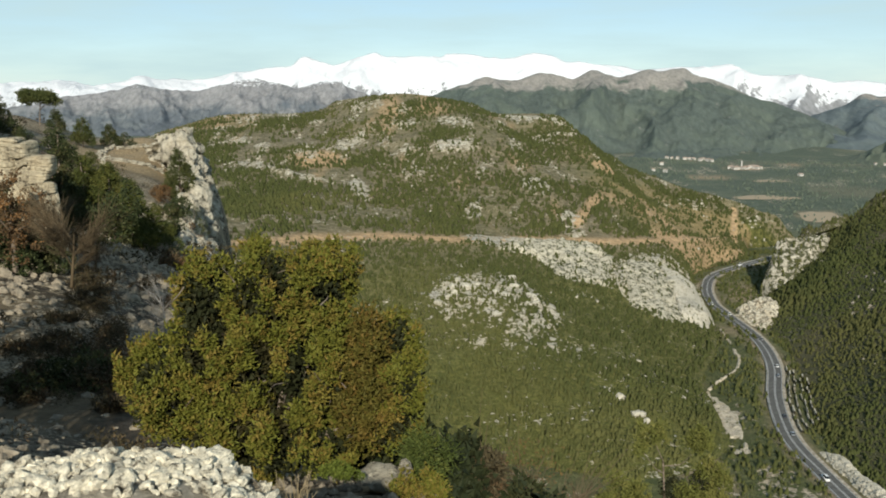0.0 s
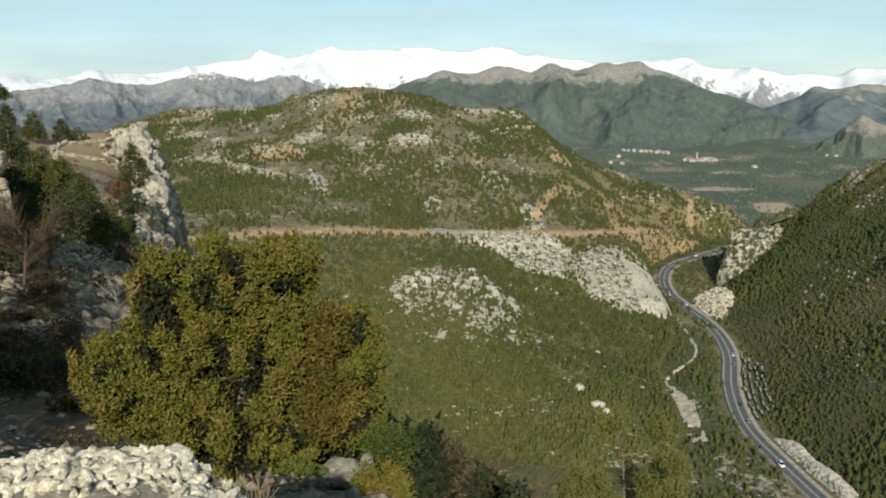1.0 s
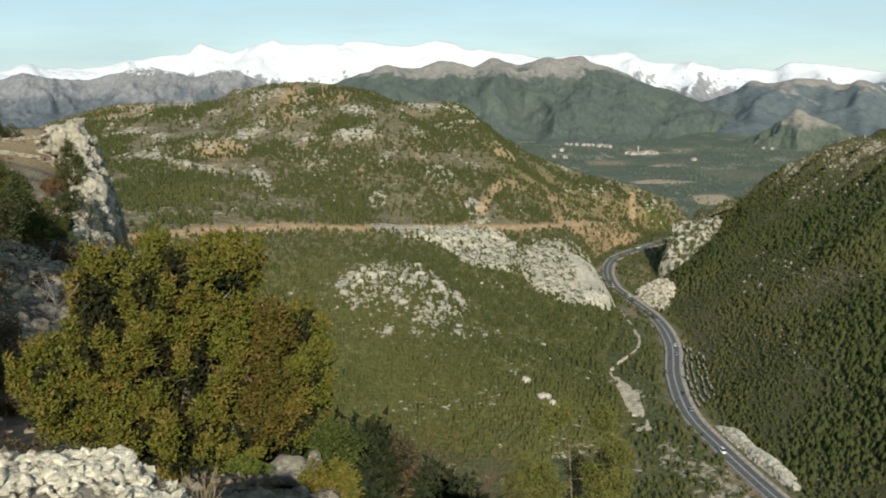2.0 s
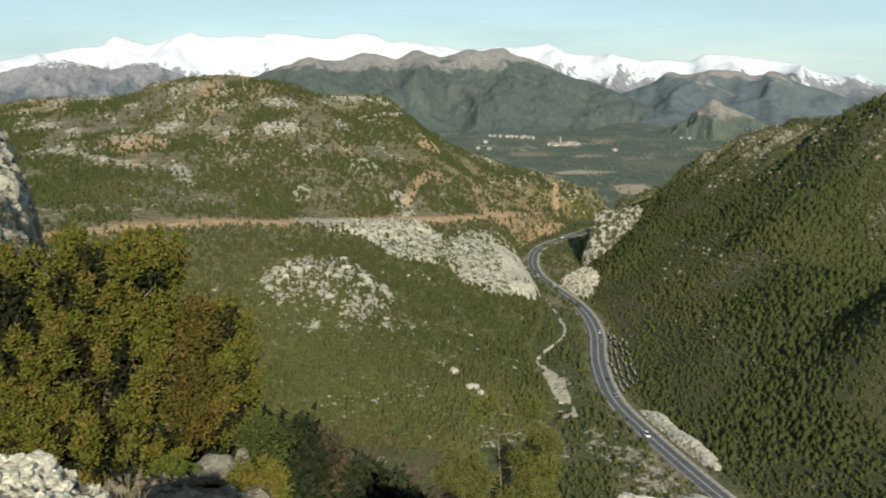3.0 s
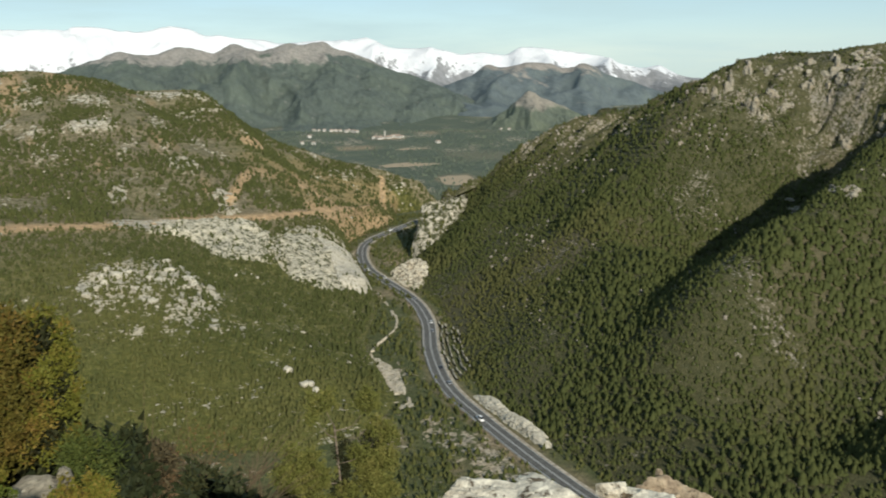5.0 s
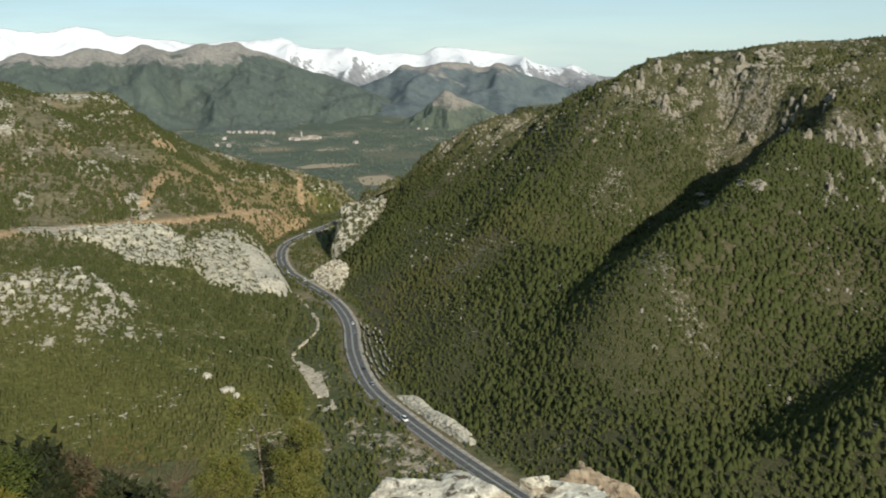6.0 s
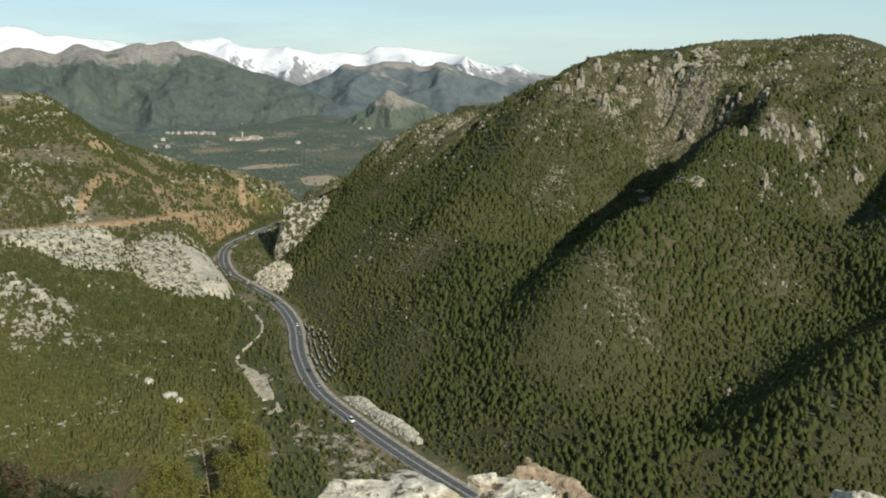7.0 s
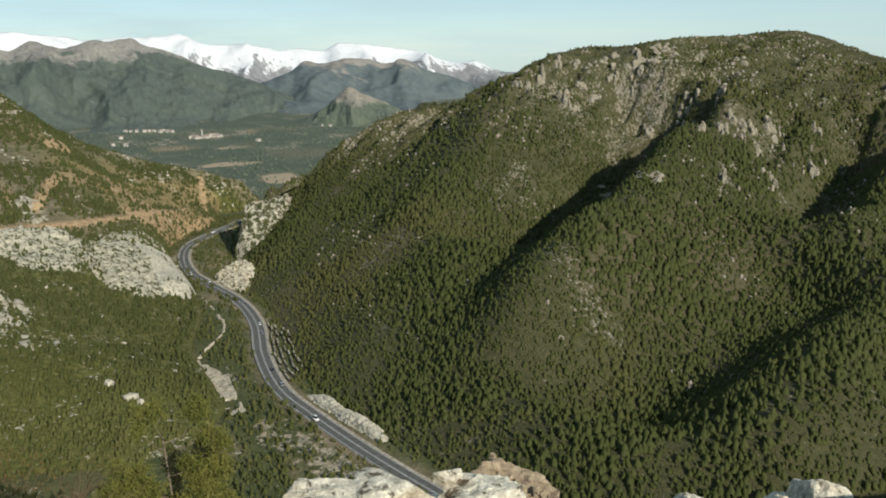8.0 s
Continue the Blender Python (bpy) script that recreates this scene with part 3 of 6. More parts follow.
def forest(name, places, sizes, tints, label, material, clumps, seed, girth=1.0):
    rng = np.random.default_rng(seed)
    shapes = [crown_shape(rng, clumps) for _ in range(12)]
    kind = rng.integers(0, len(shapes), len(places))
    spin = rng.uniform(0, 2 * np.pi, len(places))
    allv, allf, allt, offset = [], [], [], 0
    for i, (v, f) in enumerate(shapes):
        pick = np.where(kind == i)[0]
        if not len(pick):
            continue
        c, s = np.cos(spin[pick])[:, None], np.sin(spin[pick])[:, None]
        wide = girth * rng.uniform(0.85, 1.25, len(pick))[:, None]
        x = (v[None, :, 0] * c - v[None, :, 1] * s) * wide
        y = (v[None, :, 0] * s + v[None, :, 1] * c) * wide
        z = np.broadcast_to(v[None, :, 2], x.shape)
        q = np.stack([x, y, z], -1) * sizes[pick][:, None, None] + places[pick][:, None, :]
        allv.append(q.reshape(-1, 3))
        allf.append((f[None] + (np.arange(len(pick)) * len(v))[:, None, None] + offset).reshape(-1, 3))
        allt.append(np.repeat(tints[pick], len(v)))
        offset += len(pick) * len(v)
    me = mesh_data(name, np.vstack(allv), np.vstack(allf), material, True, {"tint": np.concatenate(allt)})
    return tagged(new(name, me), label, "trees", kind="stuff")


def scatter(p, density, spacing, seed, most=6):
    """Places on a landform's grid, about one for each square of that spacing, thinned by density (0 to 1)."""
    rng = np.random.default_rng(seed)
    a, b, c = p[:-1, :-1], p[1:, :-1], p[:-1, 1:]
    area = np.linalg.norm(np.cross(b - a, c - a), axis=-1)
    mean = area / spacing ** 2 * density[:-1, :-1]
    n = rng.poisson(np.clip(mean, 0, most))
    i, j = np.nonzero(n)
    i, j = np.repeat(i, n[i, j]), np.repeat(j, n[i, j])
    s, t = rng.random(len(i))[:, None], rng.random(len(i))[:, None]
    return (p[i, j] * (1 - s) + p[i + 1, j] * s) * (1 - t) + (p[i, j + 1] * (1 - s) + p[i + 1, j + 1] * s) * t, i, j


rng = np.random.default_rng(5)
lower = 1 - smooth(0.35, 0.75, EAST_V)[None, :]
thick = np.clip(0.56 + 0.45 * lower - 0.02 * high + 0.7 * fbm(ex, ey, scale=60, octaves=4, seed=71), 0.30, 1) * (1 - 0.6 * e_rock)
road_gap, _ = near_line(ex, ey, ROAD_LINE)
thick = thick * smooth(0.0, 0.012, EAST_V)[None, :] * (EAST_V < 1.08)[None, :] * (u_end > 0.3) * (ex < 1.80 * ey)
thick = thick * (1 - (road_gap < 24) * (ey > 480) * (ey < 580) * 0.6)
pos, i, j = scatter(EAST, thick, 2.25, 81)
tint = np.clip(0.48 + 1.3 * fbm(pos[:, 0], pos[:, 1], scale=80, octaves=4, seed=75) + 0.3 * (rng.random(len(pos)) - 0.5), 0, 1)
stand = np.clip(1 + 0.9 * fbm(pos[:, 0], pos[:, 1], scale=34, octaves=3, seed=76), 0.62, 1.35)
forest("pine_forest", pos, stand * (1.5 + 2.5 * rng.random(len(pos)) ** 1.5) * (1 + 0.12 * lower[0][j]) * (1 - 0.12 * high[0][j]) * (1 - 0.4 * smooth(0.9, 0.97, EAST_V)[j]), tint, "dense dark green pines on the steep mountainside", MAT_PINE, 2, 91, girth=1.95)
thick = np.clip(0.52 + 0.54 * (HILL_V < 1)[None, :] + (1.6 - 0.8 * (HILL_V < 1)[None, :]) * fbm(hx, hy, scale=42, octaves=4, seed=73), 0.06, 1) * (1 - 0.5 * h_rock) * (1 - 0.95 * bench)
thick = thick * (HILL_V < 2.06)[None, :] * (HILL_V > 0.01)[None, :] * (1 - 0.92 * h_earth ** 2) * (1 - 0.72 * fields * smooth(-0.35, 0.05, plots))
pos, i, j = scatter(HILL, thick, 2.5, 83)
tint = np.clip(0.45 + 0.9 * fbm(pos[:, 0], pos[:, 1], scale=110, octaves=3, seed=76) + 0.3 * (rng.random(len(pos)) - 0.5), 0, 1)
forest("hill_pines", pos, (1.3 + 2.9 * rng.random(len(pos)) ** 1.6) * (1 + 0.3 * (HILL_V[j] > 1)) * (1 - 0.45 * np.exp(-((HILL_V[j] - 2) / 0.06) ** 2)), tint, "scattered pines and scrub on the broad hill", MAT_HILL_PINE, 2, 93, girth=1.82)
gp = np.stack([GX, GY, GZ], -1)
away = np.hypot(GX, GY)
thick = np.clip(0.95 + 0.9 * fbm(GX, GY, scale=60, octaves=4, seed=77), 0.2, 1) * smooth(6.5, 9, rd) * smooth(3, 6, sd) * (1 - 0.3 * g_earth) * (1 - 0.6 * g_rock)
thick = thick * (rd < 75) * (GY > 250) * (GY < 960) * (GX > 95)
pos, i, j = scatter(gp, thick, 2.8, 85, 80)
pos = pos[pos[:, 2] < 30]
forest("valley_pines", pos, 1.1 + 2.8 * rng.random(len(pos)) ** 1.6, rng.random(len(pos)), "green pines and shrubs on the valley floor", MAT_HILL_PINE, 2, 95, girth=1.9)
thick = np.clip(0.5 + 1.2 * fbm(GX, GY, scale=130, octaves=4, seed=78), 0, 1) * (GY > 980) * (away < 2100) * (np.abs(GX / np.maximum(GY, 1) - 0.36) < 0.36)
pos, i, j = scatter(gp, thick * (1 - 0.9 * g_earth), 11.0, 86)
# needle tones match the haze-greyed basin ground
forest("basin_woods", pos, rng.uniform(3, 5, len(pos)), rng.random(len(pos)), "far woods across the flat basin, greyed for haze", leaf_material("hazy_far_woods", ((0.080, 0.102, 0.074), (0.095, 0.117, 0.084), (0.110, 0.130, 0.092))), 2, 96, girth=1.6)


# ---- rock masses ----
def rock_arrays(centre, radii, turn, seed, detail=4, rough=0.28, flute=0.0, facets=11, wave=0.9, beds=0.0, boxy=0.0):
    """A weathered block of limestone cut by random planes: vertices and triangles; wave is the size of its knobs against its own size."""
    bm = bmesh.new()
    bmesh.ops.create_icosphere(bm, subdivisions=detail, radius=1.0)
    v = np.array([q.co[:] for q in bm.verts])
    f = np.array([[q.index for q in g.verts] for g in bm.faces])
    bm.free()
    cut = np.random.default_rng(seed)
    size = np.ones(len(v))
    if boxy:
        size = (np.abs(v) ** boxy).sum(axis=1) ** (-1 / boxy)
    for _ in range(facets):
        n = cut.normal(size=3)
        n /= np.linalg.norm(n)
        size = np.minimum(size, cut.uniform(0.58, 0.92) / np.maximum(v @ n, 1e-3))
    o = seed * 3.7
    n1 = fbm(v[:, 0] + o, v[:, 1], v[:, 2], scale=wave, octaves=5, seed=seed, ridged=True) - 0.62
    n2 = fbm(v[:, 0], v[:, 1] + o, v[:, 2], scale=wave * 0.25, octaves=4, seed=seed + 3)
    n3 = fbm(v[:, 0] * 3, v[:, 1] * 3, v[:, 2] * 0.5 + o, scale=0.7, octaves=3, seed=seed + 5, ridged=True) - 0.6
    v = v * (size + rough * 0.9 * n1 + rough * 0.45 * n2 + flute * n3)[:, None] * 1.18
    v = v * np.array(radii)
    if beds:  # worn bedding joints run round the block
        level = v[:, 2] / (0.55 * radii[2]) + 0.35 * v[:, 0] / radii[0] + 0.5 * fbm(v[:, 0] + o, v[:, 1], v[:, 2], scale=1.2 * radii[0], octaves=3, seed=seed + 7)
        joint = np.exp(-(((level % 1.0) - 0.5) / 0.10) ** 2)
        v[:, :2] *= (1 - beds * joint)[:, None]
        v[:, 2] *= 1 - 0.5 * beds * joint
    c, s = math.cos(radians(turn)), math.sin(radians(turn))
    v = np.stack([v[:, 0] * c - v[:, 1] * s, v[:, 0] * s + v[:, 1] * c, v[:, 2]], 1) + np.array(centre)
    return v, f


def rock_thing(name, lumps, material, label, category="rock", piece="block"):
    """A rock: one mesh, or blocks as parts where there are several."""
    if len(lumps) == 1:
        v, f = rock_arrays(*lumps[0][:4], **lumps[0][4])
        return tagged(new(name, mesh_data(name, v, f, material, False)), label, category)
    thing = tagged(new(name), label, category)
    for args in lumps:
        v, f = rock_arrays(*args[:4], **args[4])
        part(piece, mesh_data(piece, v, f, material, False), thing)
    return thing


MAT_CLIFF = rock_material("pale_limestone_cliff", (0.55, 0.51, 0.415), (0.15, 0.14, 0.10), 3.5, (0.36, 0.31, 0.22), 0.4)
MAT_PALE_CRAG = rock_material("grey_limestone_crag", (0.32, 0.285, 0.235), (0.11, 0.095, 0.075), 3.0, (0.30, 0.24, 0.17), 0.4)
MAT_EAST_CRAG = rock_material("ochre_grey_crag", (0.33, 0.30, 0.235), (0.09, 0.078, 0.06), 3.0, (0.33, 0.25, 0.15), 0.5)
MAT_CUT = rock_material("fresh_rock_cut", (0.58, 0.53, 0.42), (0.15, 0.13, 0.09), 4.0, (0.40, 0.29, 0.17), 0.5, (0.40, 0.50))
MAT_STONE = rock_material("white_limestone", (0.80, 0.735, 0.575), (0.13, 0.11, 0.08), 0.16, (0.46, 0.38, 0.26), 0.35, (0.36, 0.47))
MAT_SLAB = rock_material("cream_limestone", (0.80, 0.75, 0.62), (0.15, 0.115, 0.075), 0.16, (0.45, 0.34, 0.21), 0.45, (0.37, 0.45))
MAT_RED = rock_material("rusty_broken_rock", (0.46, 0.375, 0.265), (0.17, 0.12, 0.09), 0.4, (0.32, 0.19, 0.11), 0.4)


def hill_z(x, y, form=None):
    """Height of a landform's surface at a place in plan."""
    form = HILL if form is None else form
    q = np.argmin((form[..., 0] - x) ** 2 + (form[..., 1] - y) ** 2)
    return float(form[..., 2].ravel()[q])


def blocks(line, half, n, lo, hi, seed, form=None, tall=0.9, detail=3, low=-9.0):
    """Blocks of rock bedded in a slope along a line in plan."""
    rng = np.random.default_rng(seed)
    c = curve(line, 60)
    out = []
    for k in range(n):
        q = c[rng.integers(60)] + rng.normal(0, half * 0.5, 2)
        r = rng.uniform(lo, hi)
        z = max(low, hill_z(q[0], q[1], form))
        out.append(((q[0], q[1], z + 0.1 * r), (r * rng.uniform(0.8, 1.4), r * rng.uniform(0.8, 1.2), r * tall * rng.uniform(0.7, 1.3)), rng.uniform(0, 180), seed + k,
                    dict(detail=detail, rough=0.24, flute=0.12, facets=18)))
    return out


def ridge_rock(name, tops, material, label, seed, rough=0.4, nu=110, nv=44):
    """A craggy rib of rock: tops are (x, y, height of the top, half width, depth to its foot)."""
    c = curve(tops, nu)
    t = np.gradient(c[:, :2], axis=0)
    t /= np.linalg.norm(t, axis=1, keepdims=True) + 1e-9
    side = np.stack([t[:, 1], -t[:, 0]], 1)
    w = np.linspace(-1, 1, nv)
    x = c[:, None, 0] + side[:, None, 0] * w[None] * c[:, None, 3]
    y = c[:, None, 1] + side[:, None, 1] * w[None] * c[:, None, 3]
    z = c[:, None, 2] - c[:, None, 4] * np.abs(w[None]) ** 1.5
    end = np.minimum(np.linspace(0, 1, nu), np.linspace(1, 0, nu)) * 12
    z = z - c[:, None, 4] * (1 - np.clip(end, 0, 1)[:, None]) ** 1.5
    size = float(np.mean(c[:, 3]))
    big = fbm(x, y, z * 0.5, scale=size * 0.9, octaves=5, seed=seed, ridged=True) - 0.62
    ledge = fbm(x * 0.6, y * 0.6, z, scale=size * 0.35, octaves=4, seed=seed + 3)
    z = z + rough * size * 1.7 * big + rough * size * 0.30 * ledge
    x = x + rough * size * 0.55 * fbm(x, y, z, scale=size * 0.4, octaves=4, seed=seed + 5)
    y = y + rough * size * 0.55 * fbm(x, y, z, scale=size * 0.4, octaves=4, seed=seed + 7)
    return tagged(new(name, mesh_data(name, np.stack([x, y, z], -1).reshape(-1, 3), grid_faces(nu, nv)[:, ::-1], material, False)), label, "rock")


CLIFFS = []


def rock_face(name, rows, counts, bulges, material, label, seed, rough, wave, nu, sink=0.0):
    """A craggy face of rock lofted through lines of points; the first and last lines are sunk in the slope."""
    p, v = loft(rows, counts, bulges, nu)
    n = normals(p)
    x, y, z = (p[..., k] for k in range(3))
    big = fbm(x, y, z, scale=wave, octaves=5, seed=seed, ridged=True) - 0.62
    steps = fbm(x, y, z * 1.6, scale=wave * 0.45, octaves=4, seed=seed + 3)
    lift = rough * (1.5 * big + 0.5 * np.round(3 * steps) / 3 + 0.35 * steps)
    u = np.linspace(0, 1, nu)[:, None]
    rim = np.minimum(u, 1 - u) * 6 + 0.5 * fbm(x, y, z, scale=wave * 1.2, octaves=3, seed=seed + 9)
    lift = lift - sink * (1 - smooth(0.0, 0.7, rim))
    p = p + n * lift[..., None]
    faces = grid_faces(*p.shape[:2])
    if np.mean(np.cross(p[1:, :-1] - p[:-1, :-1], p[:-1, 1:] - p[:-1, :-1])[..., 2]) < 0:
        faces = faces[:, ::-1]
    CLIFFS.append(p)
    return tagged(new(name, mesh_data(name, p.reshape(-1, 3), faces, material, False)), label, "rock")


def shifted(line, out, down):
    """A line moved outwards from the lookout and downwards."""
    q = np.array(line, float)
    q[:, :2] += out * q[:, :2] / np.hypot(q[:, 0], q[:, 1])[:, None]
    q[:, 2] -= down
    return q


def cliff(top, foot, material, label, seed, rough, wave, stand=3.0, nu=150, nv=70, form=None):
    """Rock breaking through a slope between two lines in plan, with a ragged edge."""
    form = HILL if form is None else form
    w = np.linspace(-0.06, 1.06, nv)[None, :, None]
    p = curve([q[:2] for q in top], nu)[:, None] * (1 - w) + curve([q[:2] for q in foot], nu)[:, None] * w
    x, y = p[..., 0], p[..., 1]
    z = np.zeros_like(x)
    near = (form[..., 0] > x.min() - 25) & (form[..., 0] < x.max() + 25) & (form[..., 1] > y.min() - 25) & (form[..., 1] < y.max() + 25)
    pts = form[near]
    for i in range(nu):
        d = (pts[None, :, 0] - x[i][:, None]) ** 2 + (pts[None, :, 1] - y[i][:, None]) ** 2
        k = np.argpartition(d, 5, axis=1)[:, :5]
        wt = 1 / (np.take_along_axis(d, k, 1) + 1.0)
        z[i] = (pts[k, 2] * wt).sum(1) / wt.sum(1)
    u = np.linspace(0, 1, nu)[:, None]
    inner = np.minimum(np.minimum(u, 1 - u) * 7, np.minimum(w[..., 0] + 0.06, 1.06 - w[..., 0]) * 5)
    inner = smooth(0.0, 0.9, inner + 0.75 * fbm(x, y, scale=wave, octaves=4, seed=seed + 9))
    big = fbm(x, y, z, scale=wave, octaves=5, seed=seed, ridged=True) - 0.62
    clefts = fbm(x, y * 0.35, scale=wave * 0.45, octaves=4, seed=seed + 3, ridged=True) - 0.6
    z = z + stand * (1.5 * inner - 0.6) + rough * inner * (3.0 * big + 1.6 * clefts)
    x = x + 0.5 * rough * fbm(x, y, z, scale=wave * 0.3, octaves=4, seed=seed + 5)
    CLIFFS.append(np.stack([x, y, z], -1))
    faces = grid_faces(nu, nv)
    e1, e2 = np.array((x[1, 0] - x[0, 0], y[1, 0] - y[0, 0])), np.array((x[0, 1] - x[0, 0], y[0, 1] - y[0, 0]))
    if e1[0] * e2[1] - e1[1] * e2[0] < 0:
        faces = faces[:, ::-1]
    return tagged(new("rock_outcrop", mesh_data("rock_outcrop", np.stack([x, y, z], -1).reshape(-1, 3), faces, material, False)), label, "rock")


MAT_MOTTLED = rock_material("mottled_limestone_cliff", (0.55, 0.507, 0.396), (0.080, 0.084, 0.044), 6.0, (0.36, 0.31, 0.22), 0.35, (0.40, 0.50))
MAT_PATCHY = rock_material("patchy_limestone", (0.52, 0.48, 0.39), (0.070, 0.074, 0.036), 8.0, (0.36, 0.30, 0.20), 0.45, (0.45, 0.55))
A_TOP = [(38, 703, 55), (54, 710, 56), (75, 728, 53), (99, 735, 51), (123, 742, 48), (135, 727, 39), (132, 693, 33)]
A_FOOT = [(38, 692, 52), (59, 697, 48), (76, 692, 41), (86, 664, 36), (102, 659, 32), (118, 664, 27), (126, 656, 21)]
cliff(A_TOP, A_FOOT, MAT_MOTTLED, "long pale limestone outcrop below the dirt track", 1101, 1.5, 13, 2.2)
B_TOP = [(136, 694, 36), (142, 712, 37), (166, 742, 39), (188, 744, 39), (202, 742, 28), (216, 749, 15)]
B_FOOT = [(134, 655, 19), (144, 640, 15), (156, 637, 12), (169, 640, 8), (186, 643, 3), (203, 668, -2)]
cliff(B_TOP, B_FOOT, MAT_MOTTLED, "pale mottled limestone cliff above the road", 1201, 1.6, 15, 2.6)
SLAB_TOP = [(176, 735, 38), (188, 745, 39), (202, 746, 29), (214, 750, 16)]
SLAB_FOOT = [(172, 650, 12), (182, 640, 8), (192, 645, 5), (204, 668, 0)]
cliff(SLAB_TOP, SLAB_FOOT, MAT_CLIFF, "smooth limestone slab rising beside the road", 1251, 0.7, 22, 4.2, 90)
C_TOP = [(289, 791, 30), (296, 793, 40), (308, 792, 41), (323, 793, 43), (338, 793, 46)]
C_FOOT = [(269, 766, -3), (274, 758, -2), (283, 755, 3), (295, 757, 10), (315, 774, 26), (336, 787, 44)]
rock_face("rock_outcrop", [[(x + 6, y + 26, -4) for x, y, z in C_TOP], shifted(C_TOP, 5, 4), shifted(C_TOP, 0, -1), shifted(C_FOOT, 0, -0.5), shifted(C_FOOT, -6, 7)], [14, 8, 60, 10], [0, 0, 4, 0], MAT_PATCHY,
          "upright limestone buttress at the mouth of the gorge", 1401, 2.4, 15, 150, 3.0)
CUT_FOOT = [(225.6, 697, -1), (226.5, 684, -1), (228, 668, -1), (231, 650, -1), (238, 643, 0)]
CUT_TOP = [(228, 700, 0.5), (233, 697, 5), (241, 692, 11), (249, 686, 14), (255, 676, 11)]
rock_face("rock_cutting", [[(x + 4, y + 10, -6) for x, y, z in CUT_TOP], [(x + 2, y + 4, z - 0.5) for x, y, z in CUT_TOP], CUT_TOP, CUT_FOOT, [(x, y, z - 4) for x, y, z in CUT_FOOT]], [10, 6, 54, 4], [0, 0, -1.5, 0], MAT_CUT,
          "cream rock cutting on the inside of the road bend", 1501, 2.0, 5, 150, 2.0)
CLIFFS.pop()
LOW_FOOT = [(183.6, 424, -0.5), (184.2, 400, -0.5), (185.0, 378, -0.5), (186.2, 363, -0.5), (187.6, 350, -0.5)]
LOW_TOP = [(186.5, 424, 0.5), (187.5, 408, 3.4), (187.8, 396, 2.4), (188.0, 384, 3.6), (189.5, 369, 4.0), (189.5, 350, 0.8)]
rock_face("rock_cutting", [[(x + 7, y, z - 4) for x, y, z in LOW_TOP], [(x + 2, y, z + 0.2) for x, y, z in LOW_TOP], LOW_TOP, LOW_FOOT, [(x - 0.5, y, z - 2) for x, y, z in LOW_FOOT]], [8, 6, 30, 4], [0, 0, 0.6, 0], MAT_CLIFF,
          "low cream rock cutting along the roadside", 1551, 1.0, 5, 190, 0.9)
CLIFFS.pop()
pos = []
for k, p in enumerate(CLIFFS):
    pos.append(scatter(p, np.clip(0.15 + 1.6 * fbm(p[..., 0], p[..., 1], p[..., 2], scale=16, octaves=3, seed=1450 + k), 0, 1) * (0.25 if k == 2 else 1) + (0.35 if k == 3 else 0), 3.2 if k == 3 else 4.0, 1460 + k)[0])
pos = np.vstack(pos)
rng = np.random.default_rng(1470)
forest("cliff_shrubs", pos - (0, 0, 0.4), (1.2 + 2.6 * rng.random(len(pos)) ** 1.5) * np.where(pos[:, 0] > 260, 1.5, 1.0), rng.random(len(pos)), "dark shrubs and small pines rooted in the cliffs", MAT_HILL_PINE, 2, 1480)
knoll = blocks([(-4, 572), (20, 598), (50, 600), (78, 580)], 24, 30, 1.4, 3.6, 1300, tall=0.8, detail=3)
rock_thing("rock_outcrop", knoll, MAT_CLIFF, "broken limestone knoll on the wooded slope")
rng = np.random.default_rng(1600)
CRAGS = [((488, 615), 14, 12, 1.6, 4.2), ((512, 615), 12, 8, 1.6, 4.0), ((556, 566), 16, 12, 1.8, 4.4), ((576, 568), 10, 7, 1.6, 3.6), ((523, 484), 14, 14, 1.8, 4.6),
         ((565, 486), 12, 12, 1.8, 4.6), ((538, 437), 14, 12, 1.8, 4.4), ((566, 432), 12, 11, 1.8, 4.4), ((570, 404), 12, 11, 1.8, 4.0), ((448, 632), 12, 8, 1.4, 3.4),
         ((478, 312), 10, 8, 1.4, 3.2), ((470, 388), 12, 8, 1.4, 3.0), ((600, 520), 18, 12, 1.4, 3.2), ((420, 470), 14, 7, 1.2, 2.8), ((610, 450), 18, 12, 1.4, 3.2), ((590, 470), 14, 10, 1.4, 3.4)]
for k, ((x, y), half, n, lo, hi) in enumerate(CRAGS):
    rock_thing("crag", blocks([(x - half, y - 0.4 * half), (x, y), (x + half, y + 0.4 * half)], 0.9 * half, n, 0.22 * lo, 0.34 * hi, 1610 + 40 * k, EAST, 2.8, 2), MAT_PALE_CRAG, "grey limestone crag on the pine mountain")
for k, (x, y, z, r) in enumerate([(97, 480, 8, 2.6), (103, 462, 5, 3.2), (106, 455, 4, 2.0), (14, 470, 6, 2.2), (30, 468, 6, 2.6), (52, 480, 9, 3.0)]):
    rock_thing("boulder", [((x, y, z), (r * 1.2, r, r * 0.9), 30 * k, 151 + k, dict(detail=3, rough=0.3))], MAT_CLIFF, "pale boulder among the slope's pines", "boulder")

